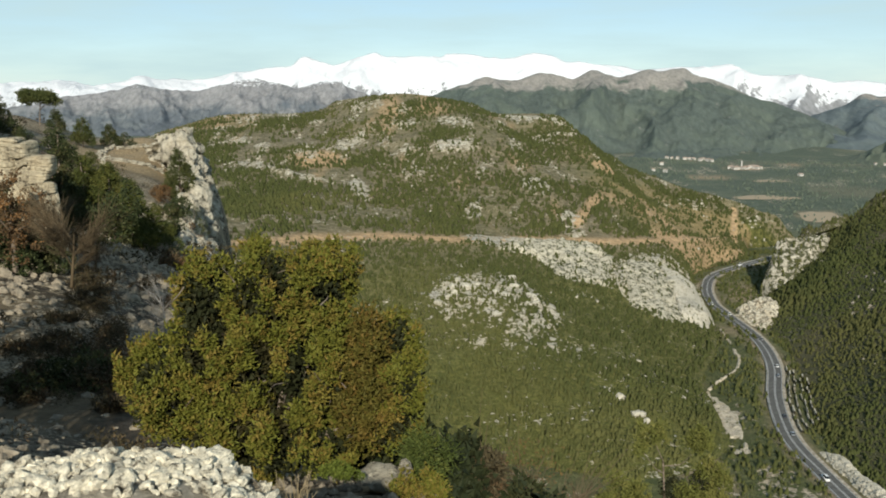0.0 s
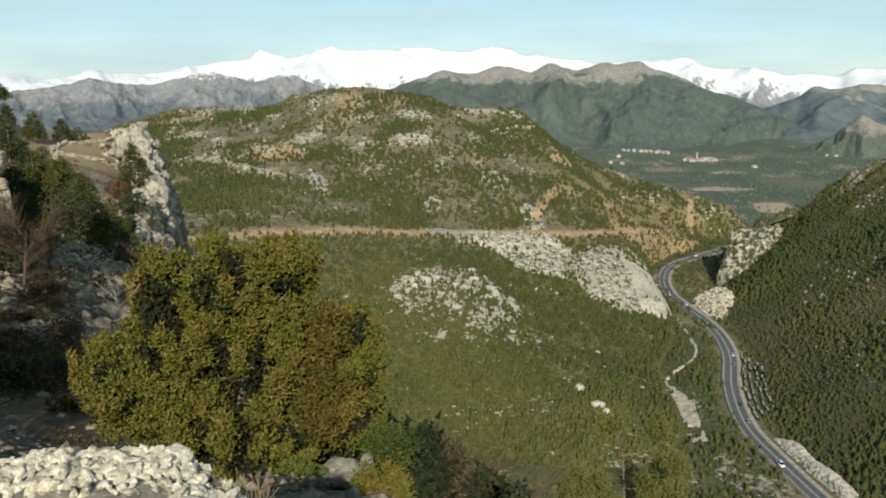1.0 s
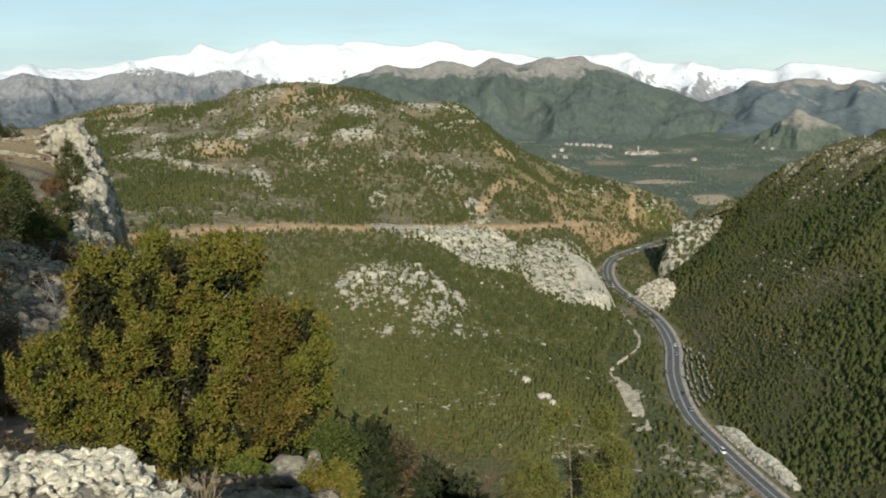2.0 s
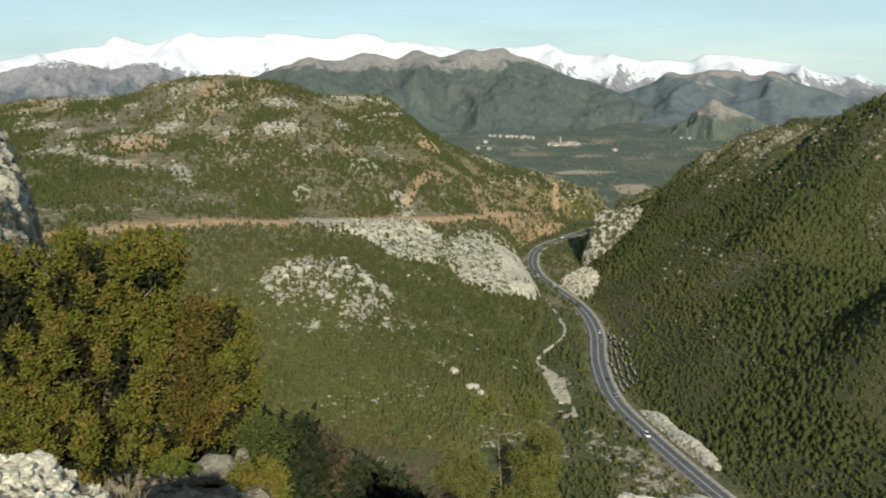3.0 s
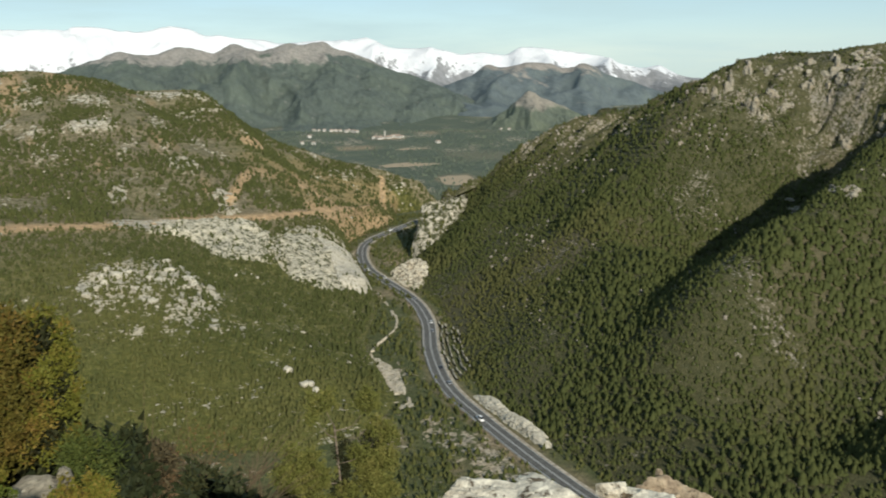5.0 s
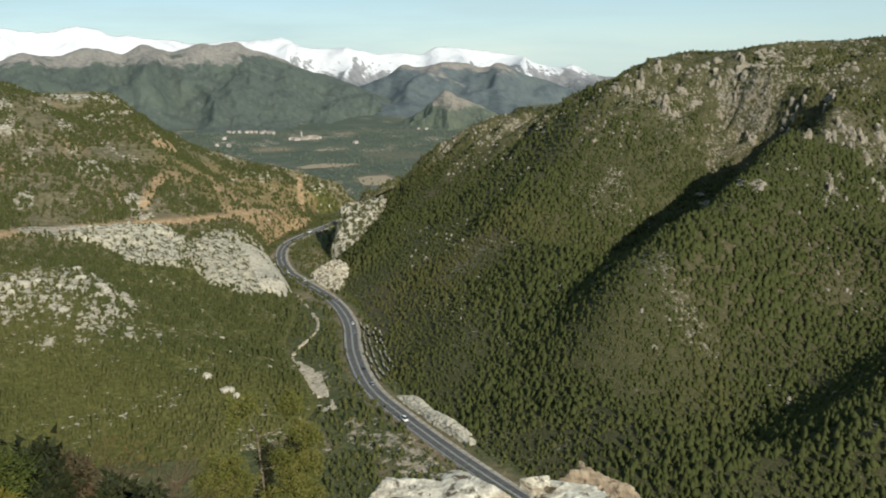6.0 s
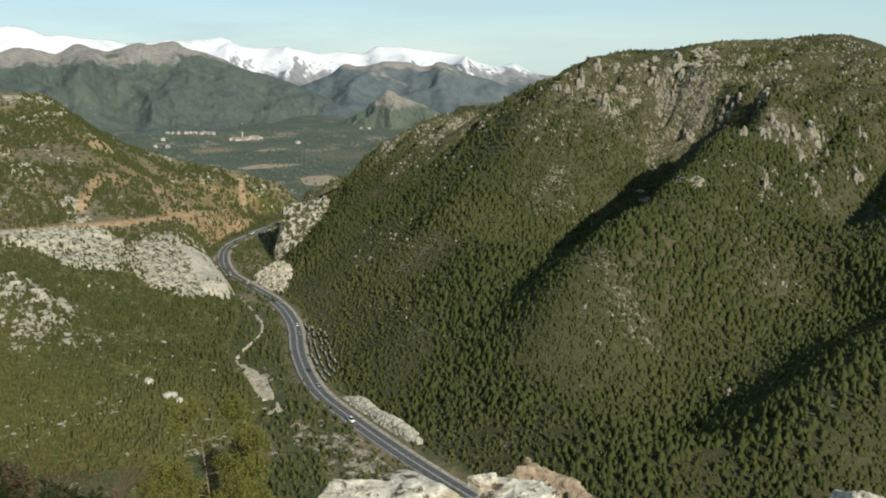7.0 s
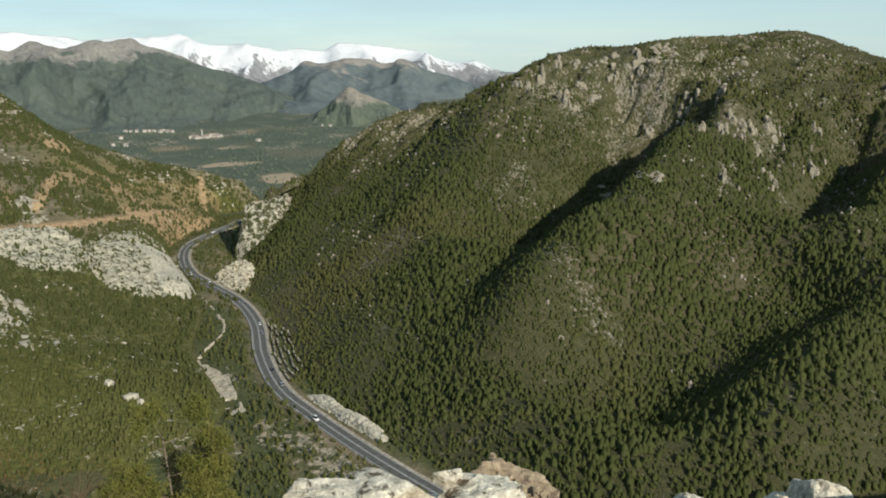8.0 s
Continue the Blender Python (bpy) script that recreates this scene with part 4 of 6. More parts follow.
# bare crags among the pines of the steep mountain: place in plan, width, height
CRAGS = [(472, 609, 6.7, 16.6), (489, 610, 4.8, 24.1), (509, 614, 4.9, 12.3), (523, 607, 4.9, 12.3), (495, 583, 6.6, 18.9), (509, 581, 10.5, 14.3), (551, 594, 7.0, 11.0), (574, 580, 7.0, 12.1),
         (562, 574, 9.9, 19.8), (588, 578, 8.1, 7.1), (598, 571, 8.1, 7.1), (577, 567, 10.0, 10.0), (543, 582, 5.9, 14.7), (566, 524, 4.8, 11.9), (568, 516, 5.7, 13.2), (556, 513, 4.7, 11.7),
         (493, 441, 4.1, 16.4), (580, 499, 8.5, 10.4), (517, 440, 6.7, 15.1), (538, 445, 6.9, 17.3), (546, 442, 4.3, 15.2), (565, 434, 6.2, 17.6), (536, 426, 4.2, 10.6), (603, 426, 4.6, 18.3),
         (565, 399, 5.2, 17.2), (471, 398, 4.2, 21.1), (517, 397, 5.7, 14.2), (409, 403, 10.7, 7.1), (476, 512, 8.7, 8.7), (546, 542, 5.7, 14.3), (636, 525, 7.1, 7.1)]
rng = np.random.default_rng(1301)
for k, (x, y, w, h) in enumerate(CRAGS):
    lumps = []
    for n in range(6):
        u, v = rng.normal(0, 0.45 * w, 2)
        tall = h * rng.uniform(0.18, 0.42)
        lumps.append(((x + u, y + v, hill_z(x + u, y + v, EAST) - 0.15 * tall), (w * rng.uniform(0.22, 0.45), w * rng.uniform(0.3, 0.5), tall), rng.uniform(0, 180), 1310 + 7 * k + n,
                      dict(detail=3, rough=0.38, flute=0.22, facets=20)))
    rock_thing("rock_crag", lumps, MAT_EAST_CRAG, "weathered grey limestone crag on the pine mountain", "rock")


# ---- the road ----
ROAD = curve(ROAD_LINE, 420)
tangent = np.gradient(ROAD, axis=0)
tangent /= np.linalg.norm(tangent, axis=1, keepdims=True)
SIDE = np.stack([tangent[:, 1], -tangent[:, 0]], 1)  # to the east of the way north


def ribbon(name, a, b, z, material, thick=0.0, first=0, last=420):
    """A strip along the road between two offsets from its middle."""
    n = last - first
    base, side = ROAD[first:last], SIDE[first:last]
    ring = [(a, z), (b, z)] if not thick else [(a, z - thick), (a, z), (b, z), (b, z - thick)]
    p = np.stack([np.column_stack([base + side * o, np.full(n, h)]) for o, h in ring], 1)
    f = grid_faces(n, len(ring))
    return mesh_data(name, p.reshape(-1, 3), f[:, ::-1], material, False)


s = Shade("asphalt", 0.85)
MAT_ASPHALT = s.done(s.mix(s.noise(0.35, 5), s.mix(s.noise(14, 3), (0.105, 0.103, 0.096), (0.140, 0.137, 0.126)), s.mix(s.noise(20, 3), (0.070, 0.068, 0.064), (0.095, 0.092, 0.086))))
s = Shade("worn_white_paint", 0.7)
MAT_PAINT = s.done(s.mix(s.noise(2.0, 5, 0.6, 0.3, 0.6), (0.22, 0.22, 0.21), (0.42, 0.42, 0.41)))
s = Shade("gravel_verge", 0.95)
MAT_VERGE = s.done(s.mix(s.noise(0.5, 6), (0.24, 0.20, 0.15), (0.46, 0.41, 0.33)))
s = Shade("galvanised_rail", 0.5)
s.bsdf.inputs["Metallic"].default_value = 0.6
MAT_RAIL = s.done(s.mix(s.noise(1.5, 4), (0.42, 0.43, 0.44), (0.58, 0.58, 0.58)))
road = tagged(new("road"), "grey asphalt highway winding along the valley", "road", kind="structure")
part("verge", ribbon("verge", -5.1, 6.0, 0.16, MAT_VERGE, 0.8), road, "pale gravel verge")
part("carriageway", ribbon("carriageway", -4.2, 4.2, 0.24, MAT_ASPHALT, 0.2), road)
for o, w in ((-3.85, 0.16), (3.85, 0.16), (-0.32, 0.18), (0.32, 0.18)):
    part("edge_line", ribbon("edge_line", o - w, o + w, 0.25, MAT_PAINT), road, "white painted line")
rail = tagged(new("guard_rail"), "galvanised steel guard rail beside the road", "guard rail")
part("beam", ribbon("beam", -4.85, -4.6, 0.95, MAT_RAIL, 0.35), rail)
bm = bmesh.new()
bmesh.ops.create_cube(bm, size=1.0, matrix=Matrix.Diagonal((0.12, 0.12, 1.0, 1)))
post_me = from_bm("post", bm, MAT_RAIL)
for k in range(2, 420, 4):
    ob = part("post", post_me, rail)
    ob.location = (*(ROAD[k] - SIDE[k] * 4.65), 0.5)
# dry stream bed beside the road
MAT_BED = rock_material("stream_gravel", (0.64, 0.56, 0.43), (0.19, 0.16, 0.10), 2.4, (0.34, 0.26, 0.16), 0.5, (0.36, 0.50))
STREAM = curve(STREAM_LINE, 150)
st = np.gradient(STREAM, axis=0)
st /= np.linalg.norm(st, axis=1, keepdims=True)
half = (0.9 + 3.0 * (1 - smooth(0.30, 0.50, np.linspace(0, 1, 150)))) * np.clip(1 + 0.9 * fbm(STREAM[:, 0], STREAM[:, 1], scale=20, octaves=3, seed=17), 0.3, 2)
shift = 2.5 * fbm(STREAM[:, 0], STREAM[:, 1], scale=45, octaves=3, seed=18)
across = np.linspace(-1, 1, 11)
bx = STREAM[:, None, 0] + st[:, None, 1] * (across[None] * half[:, None] + shift[:, None])
by = STREAM[:, None, 1] - st[:, None, 0] * (across[None] * half[:, None] + shift[:, None])
edge = 1.9 * fbm(bx, by, scale=6, octaves=4, seed=19)
bx, by = bx + edge, by + edge
ix, iy = np.interp(bx, gx, np.arange(len(gx))), np.interp(by, gy, np.arange(len(gy)))
i0, j0 = ix.astype(int), iy.astype(int)
fx, fy = ix - i0, iy - j0
bz = (GZ[i0, j0] * (1 - fx) + GZ[i0 + 1, j0] * fx) * (1 - fy) + (GZ[i0, j0 + 1] * (1 - fx) + GZ[i0 + 1, j0 + 1] * fx) * fy
bz = np.maximum(bz, -40) + 0.75 - 1.2 * smooth(0.18, 0.4, fbm(bx, by, scale=10, octaves=4, seed=21)) - 0.9 * np.abs(across[None]) ** 3 + 0.5 * fbm(bx, by, scale=3, octaves=3, seed=20)
tagged(new("stream_bed", mesh_data("stream_bed", np.stack([bx, by, bz], -1).reshape(-1, 3), grid_faces(*bx.shape), MAT_BED, False)), "dry stream bed of cream gravel and boulders", "stream bed", kind="structure")
# stepped stone retaining rows beside the bend
terrace = tagged(new("terrace_walls"), "pale stone retaining rows stepping up beside the road", "retaining wall", kind="structure")
row_rng = random.Random(8)
for row in range(4):
    k, end = 108 + 3 * row, 164 - 3 * row
    a = 7.4 + 3.6 * row
    while k < end:
        n = row_rng.randint(2, 5)
        lift = row_rng.uniform(-0.9, 0.9)
        q = ROAD[min(k + n // 2, 419)] + SIDE[min(k + n // 2, 419)] * a
        part("wall_row", ribbon("wall_row", a + lift, a + lift + row_rng.uniform(0.4, 0.9), max(hill_z(q[0], q[1], EAST), 0.0) + row_rng.uniform(1.2, 2.2), MAT_CUT, 4.2, k, min(end, k + n) + 1), terrace)
        k += n + row_rng.randint(0, 2)


def smooth_box(bm, x0, x1, y0, y1, z0, z1, top=1.0, shift=0.0):
    """A box whose top is narrower than its base."""
    cx, cy = (x0 + x1) / 2, (y0 + y1) / 2
    pts = [(x, y, z0) for x, y in ((x0, y0), (x1, y0), (x1, y1), (x0, y1))]
    pts += [(cx + (x - cx) * top + shift, cy + (y - cy) * (0.5 + 0.5 * top), z1) for x, y in ((x0, y0), (x1, y0), (x1, y1), (x0, y1))]
    v = [bm.verts.new(q) for q in pts]
    for f in ((3, 2, 1, 0), (4, 5, 6, 7), (0, 1, 5, 4), (1, 2, 6, 5), (2, 3, 7, 6), (3, 0, 4, 7)):
        bm.faces.new([v[i] for i in f])


def plain(name, color, rough=0.5, metal=0.0):
    s = Shade(name, rough)
    s.bsdf.inputs["Metallic"].default_value = metal
    return s.done(s.mix(s.noise(3, 4), color, tuple(0.85 * c for c in color)))


MAT_GLASS_DARK = plain("car_glass", (0.02, 0.025, 0.03), 0.1)
MAT_TYRE = plain("tyre_rubber", (0.02, 0.02, 0.02), 0.9)


def car(label, paint, length, height, m):
    """A vehicle along its own x axis."""
    thing = tagged(new("car"), label, "car", "vehicles on the road")
    bm = bmesh.new()
    smooth_box(bm, -length / 2, length / 2, -0.9, 0.9, 0.3, 0.55 * height, 0.98)
    bmesh.ops.bevel(bm, geom=bm.edges[:], offset=0.08, segments=2, affect="EDGES")
    part("body", from_bm("body", bm, paint, True), thing)
    bm = bmesh.new()
    smooth_box(bm, -length * 0.38, length * 0.22, -0.84, 0.84, 0.52 * height, height, 0.72, -0.05 * length)
    bmesh.ops.bevel(bm, geom=bm.edges[:], offset=0.06, segments=2, affect="EDGES")
    part("cabin", from_bm("cabin", bm, MAT_GLASS_DARK), thing, "dark windows")
    bm = bmesh.new()
    smooth_box(bm, -length * 0.30, length * 0.12, -0.66, 0.66, 0.985 * height, 1.02 * height, 0.95, -0.05 * length)
    part("roof", from_bm("roof", bm, paint), thing)
    bm = bmesh.new()
    bmesh.ops.create_cone(bm, cap_ends=True, segments=14, radius1=0.32, radius2=0.32, depth=0.22, matrix=Matrix.Rotation(radians(90), 4, "X"))
    wheel = from_bm("wheel", bm, MAT_TYRE)
    for x in (-0.3 * length, 0.3 * length):
        for y in (-0.82, 0.82):
            part("wheel", wheel, thing).location = (x, y, 0.32)
    thing.matrix_world = m
    return thing


WHITE, SILVER, DARK = plain("white_car_paint", (0.75, 0.75, 0.74), 0.3), plain("silver_car_paint", (0.45, 0.46, 0.48), 0.3, 0.6), plain("dark_car_paint", (0.05, 0.055, 0.07), 0.3)
for y, o, paint, long, high_, text in ((392, -4.6, WHITE, 6.2, 2.4, "white van driving on the highway"), (472, 4.6, DARK, 4.5, 1.5, "dark car driving on the highway"),
                                      (560, 4.4, WHITE, 4.6, 1.6, "white car driving on the highway"), (540, 2.2, SILVER, 4.4, 1.5, "silver car driving on the highway"),
                                      (620, 2.0, SILVER, 4.4, 1.5, "silver car driving on the highway"), (690, 0.8 + 2, WHITE, 4.6, 1.6, "white car driving on the highway"),
                                      (722, -2.0, WHITE, 4.6, 1.7, "white car driving on the highway"), (880, -3.0, WHITE, 6.5, 2.6, "white van driving on the highway"),
                                      (446, 4.8, SILVER, 4.4, 1.5, "silver car driving on the highway")):
    k = int(np.argmin(np.abs(ROAD[:, 1] - y)))
    q = ROAD[k] + SIDE[k] * math.copysign(1.9, o)
    car(text, paint, long, high_, pose(q[0], q[1], 0.25, 0, 0, math.degrees(math.atan2(tangent[k, 1], tangent[k, 0]))))

# ---- the village in the basin ----
MAT_PLASTER = plain("pale_plaster", (0.44, 0.42, 0.385), 0.9)
MAT_TILE = plain("red_roof_tiles", (0.32, 0.25, 0.20), 0.9)
MAT_SOIL = plain("ploughed_field", (0.36, 0.29, 0.20), 1.0)


def house(w, d, h):
    thing = tagged(new("house"), "small pale house with a red tiled roof", "house", "village houses")
    bm = bmesh.new()
    smooth_box(bm, -w / 2, w / 2, -d / 2, d / 2, -2, h)
    part("wall", from_bm("wall", bm, MAT_PLASTER), thing)
    bm = bmesh.new()
    v = [bm.verts.new(q) for q in ((-w * .56, -d * .58, h), (w * .56, -d * .58, h), (w * .56, d * .58, h), (-w * .56, d * .58, h), (-w * .35, 0, h + d * .25), (w * .35, 0, h + d * .25))]
    for f in ((3, 2, 1, 0), (0, 1, 5, 4), (1, 2, 5), (2, 3, 4, 5), (3, 0, 4)):
        bm.faces.new([v[i] for i in f])
    part("roof", from_bm("roof", bm, MAT_TILE), thing, "red tiled roof")
    for x in (-w / 4, w / 4):
        bm = bmesh.new()
        smooth_box(bm, x - 0.6, x + 0.6, -d / 2 - 0.05, -d / 2 + 0.1, h * 0.45, h * 0.8)
        part("window", from_bm("window", bm, MAT_GLASS_DARK), thing)
    return thing


def ground_z(x, y):
    return float(height_ground(np.array([x], float), np.array([y], float))[0])


def on_ground(x, y):
    """Height of the ground sheet itself between its grid points."""
    ix, iy = np.interp(x, gx, np.arange(len(gx))), np.interp(y, gy, np.arange(len(gy)))
    i0, j0 = ix.astype(int), iy.astype(int)
    fx, fy = ix - i0, iy - j0
    return (GZ[i0, j0] * (1 - fx) + GZ[i0 + 1, j0] * fx) * (1 - fy) + (GZ[i0, j0 + 1] * (1 - fx) + GZ[i0 + 1, j0 + 1] * fx) * fy


def field(cx, cy, rx, ry, turn, seed, label):
    """A bare plot with an uneven edge, lying on the ground."""
    a, r = np.meshgrid(np.linspace(0, 2 * np.pi, 49), np.linspace(0.02, 1, 8), indexing="ij")
    r = r * (1 + 0.30 * fbm(2 * np.cos(a) + seed, 2 * np.sin(a), scale=1.0, octaves=3, seed=seed))
    u, v = rx * r * np.cos(a), ry * r * np.sin(a)
    c, s = math.cos(radians(turn)), math.sin(radians(turn))
    x, y = cx + u * c - v * s, cy + u * s + v * c
    z = on_ground(x, y) + 1.0 - 0.7 * r
    tagged(new("field", mesh_data("field", np.stack([x, y, z], -1).reshape(-1, 3), grid_faces(*x.shape)[:, ::-1], MAT_SOIL, True)), label, "field", kind="structure")


for k, (cx, cy, rx, ry, turn) in enumerate(((491, 1182, 26, 42, -20), (468, 1352, 40, 22, 10), (500, 1345, 26, 14, 0), (590, 1772, 34, 18, 0), (930, 2060, 36, 60, 15), (560, 1560, 30, 14, 5))):
    field(cx, cy, rx, ry, turn, 900 + k, "pale bare field in the wooded basin")
c = curve([(345, 1060), (352, 1095), (366, 1130), (372, 1170), (388, 1200)], 40)
x, y = (c[:, None, k] + np.array((-3.2, 3.2))[None] * (1, 0)[k] for k in (0, 1))
tagged(new("dirt_track", mesh_data("dirt_track", np.stack([x, y, on_ground(x, y) + 0.8], -1).reshape(-1, 3), grid_faces(40, 2), MAT_SOIL, True)), "pale dirt track between the basin's woods", "track", kind="structure")

homes = [house(7.5, 5.5, 4), house(9, 6, 3.6), house(6.5, 5.5, 4.6)]
vil = random.Random(4)
spots = [(584 + vil.uniform(-34, 34), 1780 + vil.uniform(-20, 20)) for _ in range(24)] + [(512 + t * 54 + vil.uniform(-8, 8), 2070 - t * 150 + vil.uniform(-16, 16)) for t in [k / 12 for k in range(13)]]
spots += [(395, 1724), (412, 1700), (440, 1850), (640, 1640), (930, 1975), (945, 1960)]
for k, (x, y) in enumerate(spots):
    m = pose(x, y, ground_z(x, y) + 1, 0, 0, vil.uniform(0, 180))
    if k < 3:
        homes[k].matrix_world = m
    else:
        copy_thing(homes[k % 3], m)
tower = tagged(new("minaret"), "slender white tower above the village roofs", "tower")
bm = bmesh.new()
bmesh.ops.create_cone(bm, cap_ends=True, segments=12, radius1=1.6, radius2=1.3, depth=10, matrix=Matrix.Translation((0, 0, 5)))
part("shaft", from_bm("shaft", bm, MAT_PLASTER), tower)
bm = bmesh.new()
bmesh.ops.create_cone(bm, cap_ends=True, segments=12, radius1=1.7, radius2=0.1, depth=3, matrix=Matrix.Translation((0, 0, 11.5)))
part("spire", from_bm("spire", bm, MAT_PLASTER), tower)
tower.location = (592, 1820, ground_z(592, 1820))


# ---- plants near the lookout ----
def limb(points, r0, r1, sides=7, rings=0):
    """A tapering bent branch: vertices and triangles."""
    c = curve(points, rings or 4 * len(points))
    t = np.gradient(c, axis=0)
    t /= np.linalg.norm(t, axis=1, keepdims=True) + 1e-9
    ref = np.where(np.abs(t[:, 2:]) > 0.9, np.array([[1.0, 0, 0]]), np.array([[0, 0, 1.0]]))
    a = np.cross(t, ref)
    a /= np.linalg.norm(a, axis=1, keepdims=True)
    b = np.cross(t, a)
    r = np.linspace(r0, r1, len(c))[:, None, None]
    ang = np.linspace(0, 2 * np.pi, sides, endpoint=False)
    ring = c[:, None] + r * (np.cos(ang)[None, :, None] * a[:, None] + np.sin(ang)[None, :, None] * b[:, None])
    v = ring.reshape(-1, 3)
    i = np.arange(len(c) * sides).reshape(len(c), sides)
    q = np.stack([i[:-1], np.roll(i, -1, 1)[:-1], np.roll(i, -1, 1)[1:], i[1:]], -1).reshape(-1, 4)
    return v, np.vstack([q[:, [0, 1, 2]], q[:, [0, 2, 3]]])


def gather(pieces):
    vs, fs, o = [], [], 0
    for v, f in pieces:
        vs.append(v)
        fs.append(f + o)
        o += len(v)
    return np.vstack(vs), np.vstack(fs)


def sprays(rng, lobes, clusters, per, length, width, up=0.35, spread=1.0, shell=0.70):
    """Foliage as small pointed sprays in tufts over a set of lobes (centre, radii): vertices, triangles, tint."""
    c = np.array([q[0] for q in lobes], float)
    r = np.array([q[1] for q in lobes], float)
    size = (r[:, 0] * r[:, 2]) ** 0.9
    pick = rng.choice(len(lobes), clusters, p=size / size.sum())
    d = rng.normal(size=(clusters, 3))
    d[:, 2] += 0.15
    d /= np.linalg.norm(d, axis=1, keepdims=True)
    pos = c[pick] + d * r[pick] * rng.uniform(shell, 1.05, (clusters, 1))
    tone = np.clip(rng.normal(0.42, 0.20, clusters) + 0.75 * (rng.random(len(lobes))[pick] - 0.5), 0, 1)
    k = clusters * per
    pos, d, tone = np.repeat(pos, per, 0), np.repeat(d, per, 0), np.repeat(tone, per)
    axis = d * 0.7 + rng.normal(size=(k, 3)) * 0.75 * spread
    axis[:, 2] += up
    axis /= np.linalg.norm(axis, axis=1, keepdims=True)
    pos = pos + rng.normal(size=(k, 3)) * length * 0.55
    long = length * rng.uniform(0.6, 1.35, (k, 1))
    side = np.cross(axis, rng.normal(size=(k, 3)))
    side /= np.linalg.norm(side, axis=1, keepdims=True) + 1e-9
    other = np.cross(axis, side)
    w = width * rng.uniform(0.7, 1.4, (k, 1))
    mid = pos + axis * long * 0.2
    v = np.stack([mid + side * w, mid + (-0.5 * side + 0.87 * other) * w, mid + (-0.5 * side - 0.87 * other) * w, pos + axis * long], 1)
    f = np.array([(3, 0, 1), (3, 1, 2)])
    f = (f[None] + (np.arange(k) * 4)[:, None, None]).reshape(-1, 3)
    return v.reshape(-1, 3), f, np.repeat(tone, 4)


def sub_lobes(rng, lobes, n, lo, hi, inner=0.72):
    """Smaller lobes spread evenly over larger ones, so that the outline is uneven and gaps stay between."""
    out = []
    size = np.array([q[1][0] * q[1][2] for q in lobes])
    for i, (c, r) in enumerate(lobes):
        c, r = np.array(c, float), np.array(r, float)
        m = int(round(2.2 * n * size[i] / size.sum()))
        for k in range(m):
            h = 1 - 2 * (k + 0.5) / m
            a = 2.39996 * k + i
            d = np.array((math.sqrt(1 - h * h) * math.cos(a), math.sqrt(1 - h * h) * math.sin(a), h)) + rng.normal(0, 0.10, 3)
            q = c + d * r * rng.uniform(inner - 0.10, inner + 0.05)
            if any(np.sum(((q - np.array(o)) / np.array(b)) ** 2) < 0.62 for j, (o, b) in enumerate(lobes) if j != i):
                continue
            s = rng.uniform(lo, hi)
            out.append((q, (s, s, s * rng.uniform(0.9, 1.45))))
    return out


MAT_JUNIPER = leaf_material("juniper_sprays", ((0.082, 0.090, 0.013), (0.122, 0.118, 0.017), (0.160, 0.115, 0.024)))
MAT_DEEP = leaf_material("dark_oak_leaves", ((0.026, 0.036, 0.013), (0.050, 0.060, 0.021), (0.078, 0.072, 0.027)))
MAT_FRESH = leaf_material("fresh_needles", ((0.036, 0.050, 0.011), (0.062, 0.080, 0.016), (0.095, 0.104, 0.022)))
MAT_NEAR_PINE = leaf_material("hillside_needles", ((0.042, 0.052, 0.012), (0.066, 0.076, 0.016), (0.100, 0.098, 0.022)))
MAT_OLIVE = leaf_material("olive_needles", ((0.088, 0.098, 0.022), (0.134, 0.138, 0.033), (0.180, 0.170, 0.048)))
# leaf colour kept near black to stand for shade on the drop
MAT_SHADE_LEAF = leaf_material("shade_dark_leaves", ((0.013, 0.019, 0.007), (0.024, 0.030, 0.010), (0.038, 0.040, 0.014)))
MAT_RUST = leaf_material("rusty_leaves", ((0.075, 0.050, 0.027), (0.120, 0.075, 0.036), (0.185, 0.096, 0.036)))
# near-black tones stand for the self-shade inside the crowns
MAT_INNER_SHADE = leaf_material("shade_dark_inner_sprays", ((0.014, 0.017, 0.005), (0.022, 0.024, 0.007), (0.034, 0.029, 0.009)))
MAT_THORN = leaf_material("brown_thorn", ((0.040, 0.034, 0.018), (0.070, 0.056, 0.028), (0.105, 0.066, 0.034)))
MAT_MOSS = leaf_material("bright_moss", ((0.065, 0.085, 0.012), (0.095, 0.120, 0.018), (0.115, 0.135, 0.022)))
MAT_STRAW = leaf_material("dry_stalks", ((0.20, 0.155, 0.085), (0.28, 0.22, 0.13), (0.30, 0.23, 0.14)))
s = Shade("pale_dead_wood")
MAT_DEAD = s.done(s.mix(s.noise(12, 6, 0.6, 0.3, 0.7, stretch=(1, 1, 0.2)), (0.22, 0.19, 0.16), (0.42, 0.39, 0.35)))


